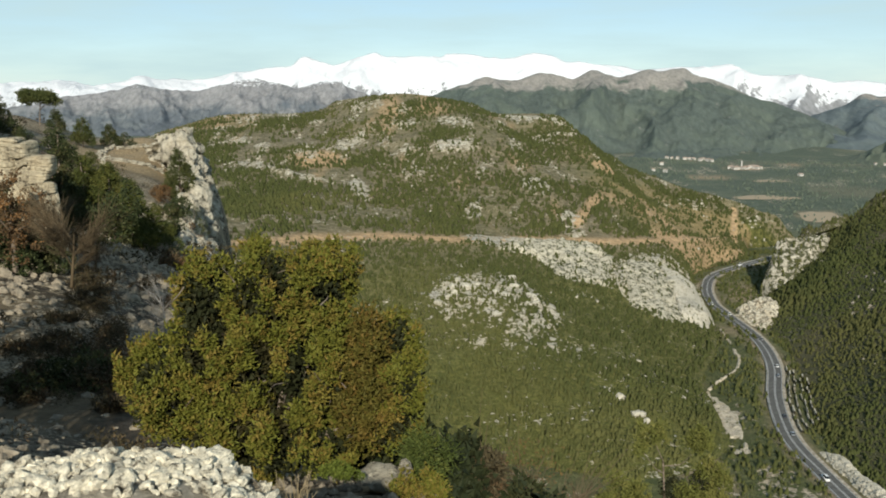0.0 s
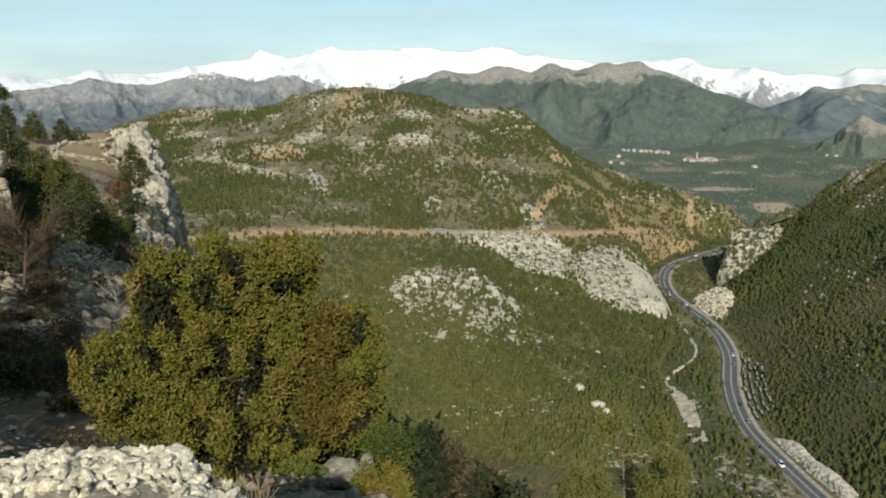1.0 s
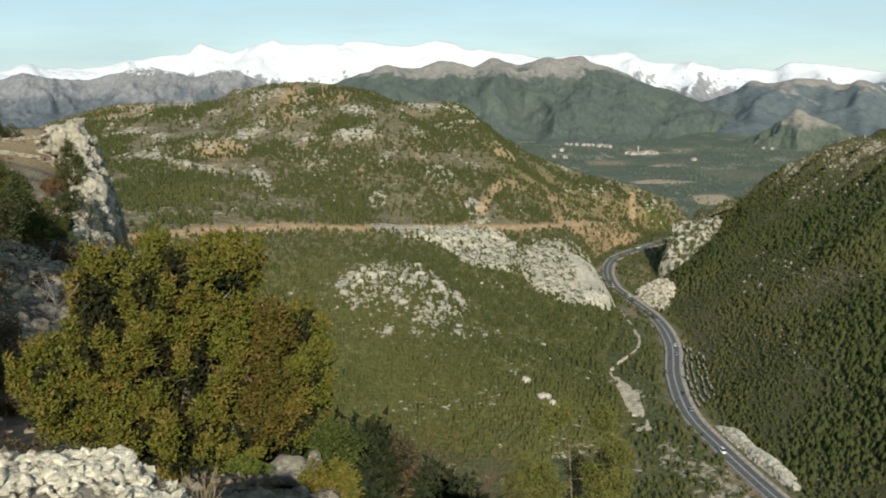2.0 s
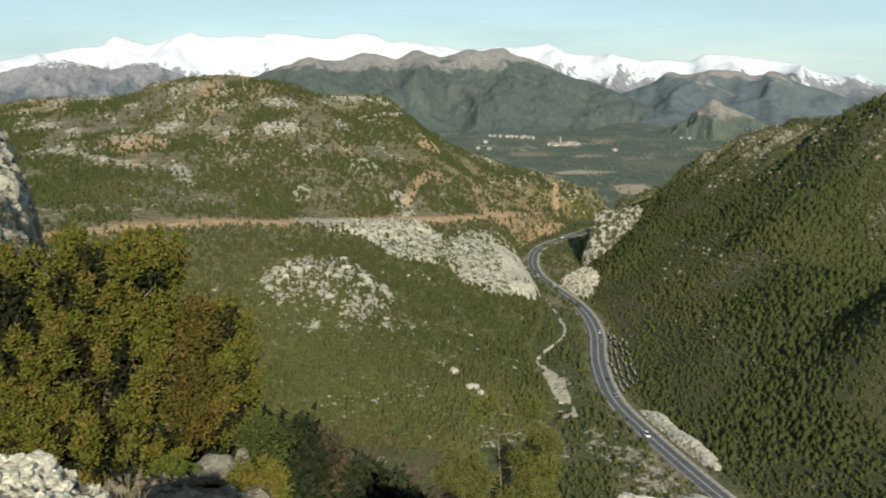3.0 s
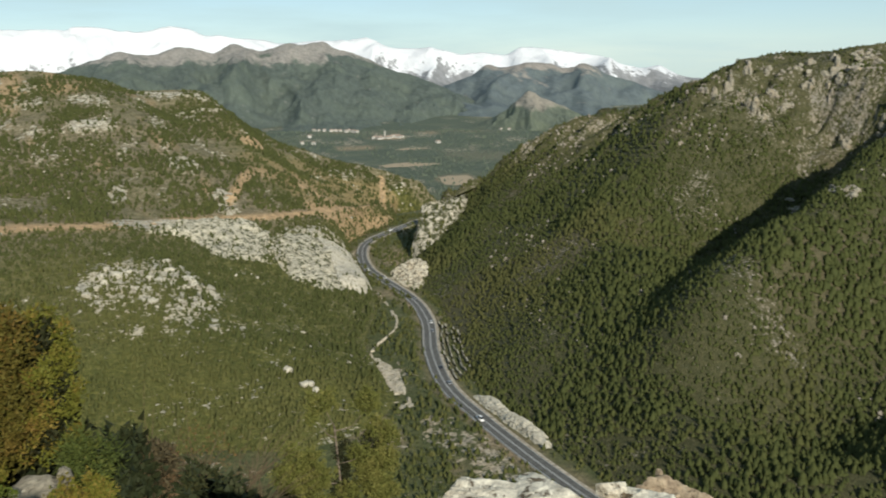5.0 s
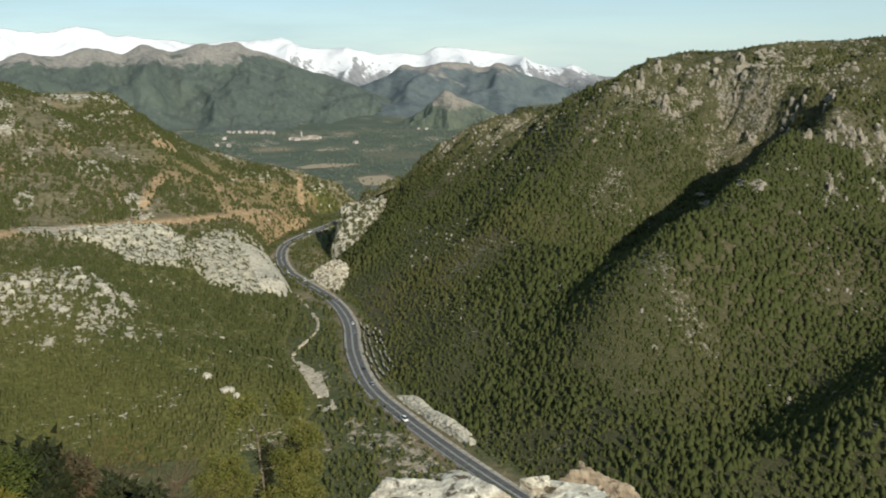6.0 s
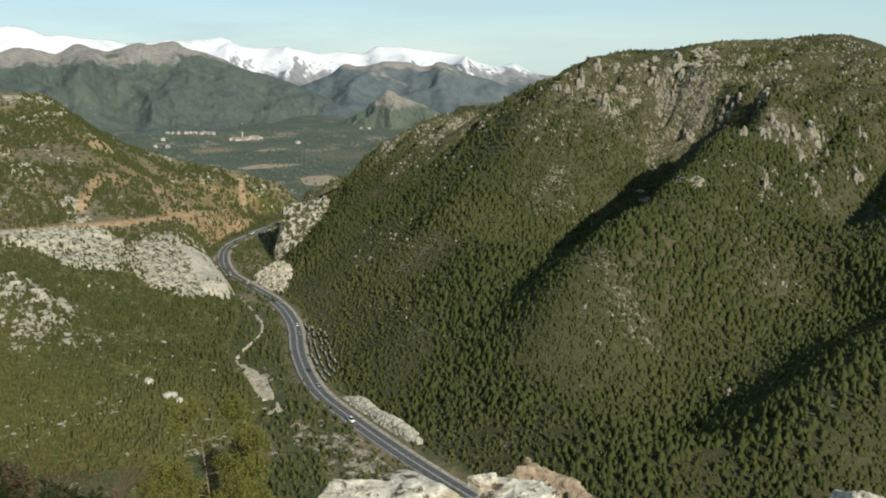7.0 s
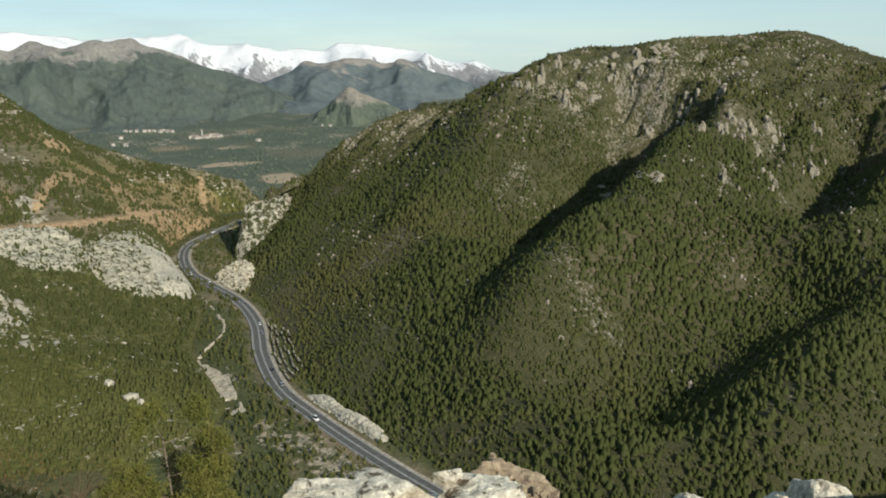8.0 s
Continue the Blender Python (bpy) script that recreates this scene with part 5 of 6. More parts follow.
def plant(name, label, category, base, lobes, material, limbs, clusters, per, length, width, seed, studs=0, stud=(0.2, 0.4),
          bark=None, group="", up=0.35, shell=0.70, reach=0.72):
    """A tree or shrub: trunk and limbs, and a crown of sprays. Lobes and limbs are given from the base up."""
    rng = np.random.default_rng(seed)
    thing = tagged(new(name), label, category, group)
    thing.location = base
    full = sub_lobes(rng, lobes, studs, *stud, reach) if studs else lobes
    v, f, tint = sprays(rng, full, clusters, per, length, width, up, shell=shell)
    part("crown", mesh_data("crown", v, f, material, False, {"tint": tint}), thing)
    for k, (pts, r0, r1) in enumerate(limbs):
        v, f = limb(pts, r0, r1)
        part("trunk" if k == 0 else "limb", mesh_data("wood", v, f, bark or MAT_BARK, True), thing)
    return thing


def auto_limbs(rng, height, lobes, r0, n):
    """A trunk and limbs that reach into the lobes."""
    lean = rng.normal(0, 0.05 * height, 2)
    limbs = [([(0, 0, -0.4), (lean[0] * 0.4, lean[1] * 0.4, height * 0.4), (lean[0], lean[1], height * 0.92)], r0, r0 * 0.25)]
    for i in rng.choice(len(lobes), min(n, len(lobes)), replace=False):
        c = np.array(lobes[i][0], float)
        z = max(0.15 * height, c[2] - rng.uniform(0.15, 0.35) * height)
        limbs.append(([(lean[0] * z / height, lean[1] * z / height, z), tuple(c * (0.5, 0.5, 0) + (0, 0, (z + c[2]) / 2)), tuple(c)], r0 * 0.42, r0 * 0.10))
    return limbs


def pine(base, height, width, seed, label, material=None, flat=False, clusters=430, group="pines on the near hillside"):
    """A small wild pine: tiers of uneven lobes on a leaning trunk."""
    far = math.hypot(base[0], base[1]) > 100
    rng = np.random.default_rng(seed)
    lobes = []
    for k in range(21):
        h = (k + 0.5) / 21
        z = height * (0.72 + 0.22 * h if flat else 0.14 + 0.80 * h)
        reach = width * 0.5 * ((0.9 - 0.3 * h) if flat else (1 - h) ** 0.75 * 0.8 + 0.05)
        a = 2.4 * k + rng.uniform(-0.5, 0.5)
        s = width * (0.19 if flat else 0.185 * (1.15 - 0.75 * h)) * rng.uniform(0.75, 1.25)
        lobes.append(((reach * math.cos(a), reach * math.sin(a), z), (s, s, s * (0.5 if flat else 0.8))))
    return plant("pine_tree", label, "tree", base, lobes, material or MAT_PINE, auto_limbs(rng, height, lobes, 0.022 * height, 6),
                 int((1.2 if far else 1.9) * clusters), 8, (0.055 if far else 0.032) * height, (0.018 if far else 0.0080) * height, seed, group=group)


def shrub(base, width, height, seed, label, material, clusters=200, per=10, leaf=0.12, slim=0.03, name="shrub", group=""):
    rng = np.random.default_rng(seed)
    lobes = [((rng.normal(0, 0.22) * width, rng.normal(0, 0.22) * width, height * rng.uniform(0.3, 0.75)), (width * 0.27, width * 0.27, height * 0.3)) for _ in range(7)]
    return plant(name, label, "shrub", base, lobes, material, auto_limbs(rng, height * 0.7, lobes, 0.03 * height, 5), clusters, per, leaf, slim, seed, group=group)


def bare_tree(base, height, seed, label, material, twigs=260, name="bare_tree"):
    """A leafless tree: a forking trunk and many thin upright twigs."""
    rng = np.random.default_rng(seed)
    thing = tagged(new(name), label, "tree")
    thing.location = base
    lean = rng.normal(0, 0.08 * height, 2)
    trunk = [(0, 0, -0.4), (lean[0] * 0.6, lean[1] * 0.6, height * 0.3), (lean[0], lean[1], height * 0.62)]
    v, f = limb(trunk, 0.022 * height, 0.008 * height)
    part("trunk", mesh_data("trunk", v, f, material, True), thing)
    tips = []
    for k in range(9):
        z = height * rng.uniform(0.15, 0.6)
        a = rng.uniform(0, 2 * np.pi)
        o = np.array((lean[0] * z / (0.62 * height), lean[1] * z / (0.62 * height), z))
        tip = o + np.array((math.cos(a) * 0.34 * height, math.sin(a) * 0.34 * height, height * rng.uniform(0.2, 0.4)))
        v, f = limb([tuple(o), tuple((o + tip) / 2 + (0, 0, 0.05 * height)), tuple(tip)], 0.009 * height, 0.003 * height, 5)
        part("limb", mesh_data("limb", v, f, material, True), thing)
        tips.append((o, tip))
    pieces = []
    for k in range(twigs):
        o, tip = tips[rng.integers(len(tips))]
        q = o + (tip - o) * rng.uniform(0.25, 1.0)
        d = (tip - o) * 0.4 + rng.normal(size=3) * 0.12 * height
        d[2] = abs(d[2]) + 0.03 * height
        end = q + d * rng.uniform(0.5, 1.0)
        pieces.append(limb([tuple(q), tuple((q + end) / 2 + rng.normal(size=3) * 0.015 * height), tuple(end)], 0.0022 * height, 0.0007 * height, 3, 4))
    v, f = gather(pieces)
    tagged(part("twig_spray", mesh_data("twig_spray", v, f, material, False), thing), kind="stuff")
    return thing


# ---- the near hillside to the west ----
SLOPE_ROWS = [
    [(-3.4, 5.0, 177.3), (-2.8, 5.3, 177.0), (-2.3, 5.5, 176.8), (-1.8, 5.7, 176.6), (-1.4, 6.3, 176.3), (-1.0, 6.9, 175.9), (-0.2, 7.6, 175.3)],
    [(-12.3, 18.3, 172.7), (-9.5, 18.7, 172.8), (-7.3, 17.6, 172.8), (-4.8, 15.3, 173.3), (-3.1, 14.2, 173.5), (-1.5, 13.4, 173.8), (-0.6, 12.8, 174.0), (0.1, 12.6, 173.7)],
    [(-16.0, 24.2, 172.9), (-12.5, 25.0, 172.7), (-10.6, 24.8, 172.4), (-8.6, 24.5, 172.0), (-6.6, 24.1, 171.4), (-4.7, 23.5, 170.5)],
    [(-20.7, 31.9, 173.9), (-16.8, 34.1, 172.5), (-15.1, 34.9, 172.1), (-13.2, 35.6, 171.5), (-11.2, 36.3, 170.5), (-8.2, 35.1, 168.7)],
    [(-29.1, 45.5, 174.5), (-23.7, 48.5, 172.8), (-21.1, 50.8, 171.5), (-18.7, 52.8, 170.3), (-16.6, 55.6, 168.5), (-13.7, 56.3, 165.2)],
    [(-45.5, 71.8, 175.7), (-36.9, 76.6, 173.9), (-33.4, 79.2, 172.2), (-29.9, 82.8, 170.6), (-26.9, 88.0, 168.9), (-21.8, 87.3, 163.9)],
    [(-69.2, 110.1, 177.7), (-56.0, 117.3, 175.8), (-50.2, 119.9, 173.7), (-44.5, 122.2, 171.9), (-36.2, 119.6, 171.7), (-28.2, 114.6, 165.9)],
]
rows = []
for k, row in enumerate(SLOPE_ROWS):
    a, b = np.array(row[0]), np.array(row[-1])
    drop = 1.5 + 3.0 * k
    rows.append([tuple(a + (-0.9 * (k + 1) * 4, -1.0 * k, 1.0 + 0.8 * k))] + row + [tuple(b + ((0.5 if k < 2 else 0.05) * drop, 0.25 * drop, -drop)), tuple(b + ((0.9 if k < 2 else 0.0) * drop, 0.6 * drop, -2.6 * drop))])
rows.append([tuple(np.array(q) + (-8, 24, -14)) for q in rows[-1]])
rows.append([tuple(np.array(q) + (-10, 40, -45)) for q in rows[-1]])
SLOPE, SLOPE_V = loft(rows, [26, 40, 50, 50, 45, 45, 16, 10], [0] * 8, 170)
sx, sy = SLOPE[..., 0].copy(), SLOPE[..., 1].copy()
grow = np.clip(np.hypot(sx, sy) / 60, 0.12, 1)
SLOPE[..., 2] += grow * (0.7 * fbm(sx, sy, scale=9, octaves=5, seed=201) + 0.5 * (fbm(sx, sy, scale=3.5, octaves=4, seed=202, ridged=True) - 0.6))
stony = fbm(sx, sy, scale=5, octaves=5, seed=203)
field = blob(sx, sy, -36, 107, 7.5, 17, 12)
s_rock = np.clip(0.46 + 1.1 * stony, 0, 0.85) * (1 - field)
landform("near_hillside", SLOPE, MAT_NEAR, "stony scrub slope falling away beside the lookout", "hillside", s_rock, np.maximum(field, 0.35 * smooth(0.1, 0.4, fbm(sx, sy, scale=14, octaves=3, seed=204))))


def rubble(name, places, sizes, material, label, seed, category="stones", tall=1.0):
    """Loose stones lying about."""
    rng = np.random.default_rng(seed)
    shapes = [rock_arrays((0, 0, 0), (1, 0.8, 0.55 * tall), 0, seed + k, detail=1, rough=0.4) for k in range(6)]
    pieces = []
    for q, r in zip(places, sizes):
        v, f = shapes[rng.integers(6)]
        a = rng.uniform(0, 6.28)
        c, s = math.cos(a), math.sin(a)
        pieces.append((np.stack([v[:, 0] * c - v[:, 1] * s, v[:, 0] * s + v[:, 1] * c, v[:, 2]], 1) * r + q, f))
    v, f = gather(pieces)
    return tagged(new(name, mesh_data(name, v, f, material, False)), label, category, kind="stuff")


pos, i, j = scatter(EAST, (high * (EAST_V < 1.0)[None, :] + 0.22) * smooth(0.02, 0.35, fbm(ex, ey, scale=22, octaves=4, seed=207)) * (EAST_V > 0.12)[None, :], 3.4, 208)
rng = np.random.default_rng(209)
rubble("scattered_rocks", pos, 0.35 + 1.25 * rng.random(len(pos)) ** 2, MAT_PALE_CRAG, "pale limestone rocks scattered among the mountain pines", 210, tall=2.0)
pos, i, j = scatter(HILL, np.clip(upper * (HILL_V < 1.98)[None, :] + 0.10, 0, 1) * smooth(0.05, 0.35, speck_hill) * (HILL_V > 0.1)[None, :], 6.0, 217)
rubble("scattered_rocks", pos, 0.6 + 1.4 * rng.random(len(pos)) ** 2, MAT_CLIFF, "pale limestone rocks scattered over the broad hill", 218, tall=1.3)
MAT_SCREE = rock_material("grey_scree", (0.34, 0.290, 0.215), (0.11, 0.09, 0.065), 0.5, (0.26, 0.22, 0.17), 0.3)
keep = (np.hypot(sx, sy) < 80) & (SLOPE_V < 5)[None, :] & (sx > -0.58 * sy)
pos, i, j = scatter(SLOPE, keep * np.clip(0.5 + 1.2 * stony, 0.20, 1) * np.clip(14 / np.hypot(sx, sy), 0.1, 1), 0.22, 211)
rng = np.random.default_rng(212)
rubble("loose_stones", pos, (0.034 + 0.13 * rng.random(len(pos)) ** 2.6) * np.clip(np.hypot(pos[:, 0], pos[:, 1]) / 18, 1, 2.5), MAT_SCREE, "grey limestone rubble strewn over the slope", 213, tall=1.4)
# dry tussocks and low scrub
pos, i, j = scatter(SLOPE, (SLOPE_V < 6)[None, :] * (sx > -0.58 * sy) * np.clip(0.2 + fbm(sx, sy, scale=11, octaves=3, seed=205), 0.05, 1) * np.clip(25 / np.hypot(sx, sy), 0.12, 1), 1.35, 214)
rng = np.random.default_rng(215)
vs, fs, ts, o = [], [], [], 0
for q in pos:
    r = rng.uniform(0.18, 0.55) * np.clip(np.hypot(q[0], q[1]) / 22, 0.7, 2.2)
    v, f, t = sprays(rng, [(q + (0, 0, 0.25 * r), (r, r, 0.55 * r))], 22, 4, 0.24 * r, 0.055 * r, 0.6)
    vs.append(v), fs.append(f + o), ts.append(t)
    o += len(v)
tagged(new("low_scrub", mesh_data("low_scrub", np.vstack(vs), np.vstack(fs), leaf_material("brown_scrub", ((0.040, 0.034, 0.018), (0.070, 0.056, 0.028), (0.105, 0.066, 0.034))), False,
                                 {"tint": np.concatenate(ts)})), "low brown thorny scrub over the slope", "scrub", kind="stuff")

MAT_CRAG = rock_material("weathered_crag", (0.52, 0.475, 0.375), (0.085, 0.080, 0.060), 1.7, (0.33, 0.27, 0.18), 0.45, (0.37, 0.48))
MAT_STACK = rock_material("layered_limestone", (0.50, 0.435, 0.31), (0.10, 0.085, 0.06), 0.8, (0.38, 0.29, 0.17), 0.5, (0.36, 0.46))
CRAG_LEFT = [(-32.0, 104.2, 173.4), (-29.2, 100.3, 170.9), (-24.3, 87.7, 169.4), (-22.4, 77.8, 168.3), (-19.0, 65.2, 168.3), (-17.6, 60.5, 167.5)]
CRAG_MID = [(-29.7, 103.9, 174.1), (-27.3, 99.5, 172.0), (-24.8, 91.9, 169.1), (-21.7, 78.2, 168.2), (-19.9, 71.4, 167.3), (-17.0, 62.9, 166.9)]
CRAG_RIGHT = [(-28.6, 105.4, 173.4), (-26.8, 103.4, 170.4), (-25.6, 98.1, 168.0), (-24.1, 91.3, 166.2), (-21.3, 81.6, 165.6), (-17.0, 68.1, 165.8)]

face = rock_face("face", [[(x - 2.5, y + 3.0, z - 2.0) for x, y, z in CRAG_LEFT], CRAG_LEFT, CRAG_MID, CRAG_RIGHT, [(x - 0.2, y + 5.6, z - 5.0) for x, y, z in CRAG_RIGHT]], [14, 34, 34, 14], [0, 0.3, 0.3, 0],
                 MAT_CRAG, "", 2201, 1.25, 3.4, 190)
crag = tagged(new("crag"), "tall white limestone crag at the end of the terrace", "rock")
tagged(face, category="").parent = crag
spots, rng = CLIFFS[-1], np.random.default_rng(2290)
for k in range(46):
    q = spots[rng.integers(8, 182), rng.integers(14, 80)]
    r = rng.uniform(0.35, 1.1)
    v, f = rock_arrays(q - (0, 0, 0.2 * r), (r, r, r * rng.uniform(0.8, 1.8)), rng.uniform(0, 180), 2300 + k, detail=3, rough=0.3, flute=0.15, facets=15)
    part("block", mesh_data("block", v, f, MAT_CRAG, False), crag)
LEDGE = dict(detail=5, rough=0.13, facets=3, beds=0.07, boxy=5.0)
for lumps in ([((-16.30, 37.25, 176.62), (0.44, 0.45, 0.30), 8, 231), ((-16.36, 37.25, 176.10), (0.38, 0.42, 0.24), -12, 232), ((-16.30, 37.3, 175.66), (0.42, 0.45, 0.22), 20, 233), ((-16.16, 37.4, 174.9), (0.30, 0.4, 0.55), 35, 234), ((-16.2, 37.5, 173.2), (0.5, 0.6, 1.1), 5, 235)],
              [((-17.50, 38.4, 177.12), (0.34, 0.5, 0.32), -10, 241), ((-17.55, 38.4, 176.62), (0.28, 0.5, 0.25), 14, 242), ((-17.5, 38.5, 175.9), (0.36, 0.5, 0.50), 30, 243), ((-17.5, 38.7, 174.2), (0.6, 0.7, 1.3), 0, 244)],
              [((-18.50, 38.9, 177.15), (0.62, 0.6, 0.42), 5, 251), ((-18.6, 39.1, 176.3), (0.7, 0.7, 0.6), -15, 252), ((-18.8, 39.4, 174.6), (0.9, 0.8, 1.4), 30, 253)]):
    rock_thing("rock_stack", [(c, r, turn, k, LEDGE) for c, r, turn, k in lumps],
               MAT_STACK, "weathered layered limestone stack on the hillside", "rock", "slab")
# low dry-stone walls of the terrace field
rng = np.random.default_rng(251)


def slope_z(x, y):
    q = np.argmin((sx - x) ** 2 + (sy - y) ** 2)
    return float(SLOPE[..., 2].ravel()[q])


for line in ([(-42.0, 121.0), (-38.8, 104.0), (-34.5, 93.5)], [(-40.0, 113.0), (-35.0, 112.0), (-31.5, 110.5)], [(-37.2, 101.0), (-33.5, 100.0), (-30.5, 99.5)]):
    c = curve(line, 46)
    wall = tagged(new("dry_stone_wall"), "low dry-stone terrace wall across the field", "wall", "terrace walls")
    shapes = [mesh_data("stone", *rock_arrays((0, 0, 0), (0.24, 0.18, 0.14), 0, 260 + k, detail=1, rough=0.3), MAT_CRAG, False) for k in range(4)]
    for q in c:
        for lift in (0.06, 0.26):
            ob = part("stone", shapes[rng.integers(4)], wall)
            ob.matrix_local = pose(q[0] + rng.normal(0, 0.12), q[1] + rng.normal(0, 0.12), slope_z(*q) + lift, 0, 0, rng.uniform(0, 360))

# trees of the hillside
pine((-19.4, 56.6, 169.5), 4.5, 3.1, 301, "dense green pine on the hillside", MAT_NEAR_PINE, clusters=620)
pine((-20.8, 56.9, 170.0), 4.9, 3.1, 302, "dense green pine on the hillside", MAT_NEAR_PINE, clusters=620)
pine((-22.4, 58.8, 170.4), 3.9, 2.9, 303, "dense green pine on the hillside", MAT_NEAR_PINE, clusters=520)
pine((-18.2, 57.4, 169.0), 3.4, 2.6, 304, "dense green pine on the hillside", MAT_NEAR_PINE, clusters=420)
pine((-18.6, 44.3, 172.9), 4.9, 3.0, 333, "dark pine beside the rock stacks", MAT_DEEP, clusters=420)
pine((-17.4, 44.6, 172.3), 4.2, 2.6, 334, "green pine beside the rock stacks", MAT_NEAR_PINE, clusters=420)
shrub((-15.7, 41.1, 172.2), 2.8, 3.2, 335, "dark green holm oak bush on the slope", MAT_DEEP, 420, 10, 0.14, 0.042, "oak_bush", "oak bushes")
pine((-25.7, 65.4, 170.8), 3.5, 2.9, 305, "dark green pine on the hillside")
pine((-28.8, 75.2, 171.0), 3.3, 2.9, 306, "dark green pine on the hillside")
pine((-26.6, 73.0, 170.4), 3.2, 2.6, 307, "dark green pine on the hillside")
pine((-24.9, 86.4, 168.2), 5.6, 3.0, 308, "dark pine growing against the crag")
pine((-20.4, 74.2, 167.2), 2.8, 2.4, 309, "dark pine growing against the crag", clusters=160)
pine((-50.0, 114.6, 173.9), 4.7, 4.2, 310, "lone flat-topped pine on the skyline", flat=True)
pine((-46.4, 111.0, 173.6), 3.0, 2.4, 311, "small rounded pine on the skyline", MAT_DEEP, clusters=240)
pine((-42.2, 108.0, 172.2), 3.6, 2.4, 312, "small rounded pine on the skyline", clusters=240)
pine((-41.4, 114.5, 171.6), 3.0, 2.2, 313, "small rounded pine on the skyline", MAT_DEEP, clusters=240)
pine((-39.6, 114.5, 171.6), 2.0, 2.4, 314, "small rounded pine on the skyline", MAT_DEEP, clusters=200)
pine((-45.5, 92.5, 174.0), 5.0, 4.6, 315, "dark pine on the skyline", MAT_DEEP)
pine((-36.5, 88.0, 172.0), 2.7, 2.6, 316, "dark pine on the hillside")
pine((-31.6, 81.0, 171.0), 2.4, 2.4, 317, "dark pine on the hillside")
for x, y, z, w, h, k in ((-17.6, 37.2, 172.0, 3.0, 3.0, 321), (-19.4, 38.6, 172.3, 3.2, 3.2, 322), (-16.6, 36.4, 171.9, 2.2, 1.9, 323), (-20.6, 42.2, 172.5, 3.4, 3.2, 324), (-18.6, 35.2, 172.3, 2.6, 2.4, 332)):
    shrub((x, y, z), w, h, k, "dark green holm oak bush on the slope", MAT_DEEP, 420, 10, 0.14, 0.042, "oak_bush", "oak bushes")
shrub((-16.75, 35.2, 172.6), 1.7, 4.4, 325, "rust-brown oak bush beside the rock stack", MAT_RUST, 240, 9, 0.14, 0.04, "oak_bush")
shrub((-8.3, 21.8, 172.0), 1.9, 1.5, 326, "dark low bush in the shade", MAT_DEEP, 320, 10, 0.09, 0.026)
shrub((-9.6, 21.2, 172.3), 1.4, 1.0, 327, "dark low bush in the shade", MAT_DEEP, 220, 10, 0.09, 0.026)
shrub((-24.7, 79.8, 169.2), 2.0, 1.7, 328, "orange autumn bush on the terrace", MAT_RUST, 160, 9, 0.14, 0.05)
shrub((-20.2, 66.6, 168.2), 2.2, 1.8, 329, "dark bush below the crag", MAT_DEEP, 240, 9, 0.16, 0.05)
shrub((-22.2, 74.0, 168.4), 2.6, 2.2, 330, "dark bush below the crag", MAT_DEEP, 240, 9, 0.16, 0.05)
shrub((-16.4, 54.0, 168.6), 1.8, 1.2, 331, "brown bush on the slope", MAT_RUST, 160, 9, 0.12, 0.04)
MAT_TWIG = plain("brown_twigs", (0.105, 0.078, 0.046), 0.9)
bare_tree((-14.6, 35.0, 171.8), 3.8, 341, "leafless brown tree with fine twigs", MAT_TWIG, 1200)
bare_tree((-16.8, 39.2, 171.8), 3.2, 342, "leafless brown tree with fine twigs", MAT_TWIG, 500)
bare_tree((-16.0, 41.3, 171.2), 2.6, 343, "leafless brown tree with fine twigs", MAT_TWIG, 300)
bare_tree((-9.9, 32.0, 170.7), 2.2, 344, "pale leafless tree on the slope", MAT_DEAD, 160)

# scattered bushes over the hillside
bush_rng = random.Random(71)
for k in range(22):
    t = bush_rng.random()
    y = 46 + 44 * t
    x = -0.36 * y - bush_rng.uniform(1.0, 7.0) - 1.5
    w = bush_rng.uniform(1.1, 2.3)
    green = bush_rng.random() < 0.6
    shrub((x, y, slope_z(x, y) - 0.1), w, 0.8 * w, 720 + k, "low dark green bush among the rocks" if green else "low brown thorny bush among the rocks", MAT_DEEP if green else MAT_RUST, 110, 8, 0.15, 0.045, group="hillside bushes")
for k in range(30):
    y = bush_rng.uniform(19, 40)
    x = -0.36 * y - bush_rng.uniform(-1.8, 3.0)
    w = bush_rng.uniform(0.6, 1.6)
    shrub((x, y, slope_z(x, y) - 0.08), w, 0.6 * w, 760 + k, "low brown thorny bush on the stony slope", MAT_THORN, 120, 8, 0.09, 0.02, group="thorn bushes on the slope")

# unseen pines added beside and behind the lookout to throw shade over the slope
for k, (x, y, h, w) in enumerate([(-7.6, 4.0, 5.2, 3.8), (-8.8, 8.5, 5.2, 3.6),
                                  (-9.4, 3.0, 8.0, 4.6), (-12.0, 8.0, 9.0, 5.2)]):
    z = max(slope_z(x, y), ground_z(x, y)) if y > 4 else ground_z(x, y)
    pine((x - 0.8, y, z - 0.2), h + 1.0, w, 350 + k, "unseen dark green pine added beside the lookout for shade", MAT_DEEP, clusters=150)

# ---- the big juniper and its neighbours ----
rng = np.random.default_rng(401)
big = [((-0.75, -0.1, 2.70), (0.50, 0.55, 0.62)), ((0.05, 0.1, 2.75), (0.80, 0.80, 0.72)), ((0.82, 0.1, 2.86), (0.50, 0.60, 0.66)), ((-0.45, 0, 1.75), (1.10, 1.10, 0.98)), ((0.70, 0.1, 1.68), (0.66, 0.90, 1.05)),
       ((-1.38, -0.2, 1.30), (0.72, 0.80, 0.78)), ((-0.18, -0.3, 0.82), (1.15, 0.95, 0.52)), ((2.08, 0.1, 1.15), (0.42, 0.50, 0.92)), ((1.55, 0.1, 0.75), (0.45, 0.50, 0.50)), ((2.0, 0.2, 1.90), (0.26, 0.34, 0.46)), ((0.35, -0.3, 0.40), (1.25, 0.7, 0.36))]
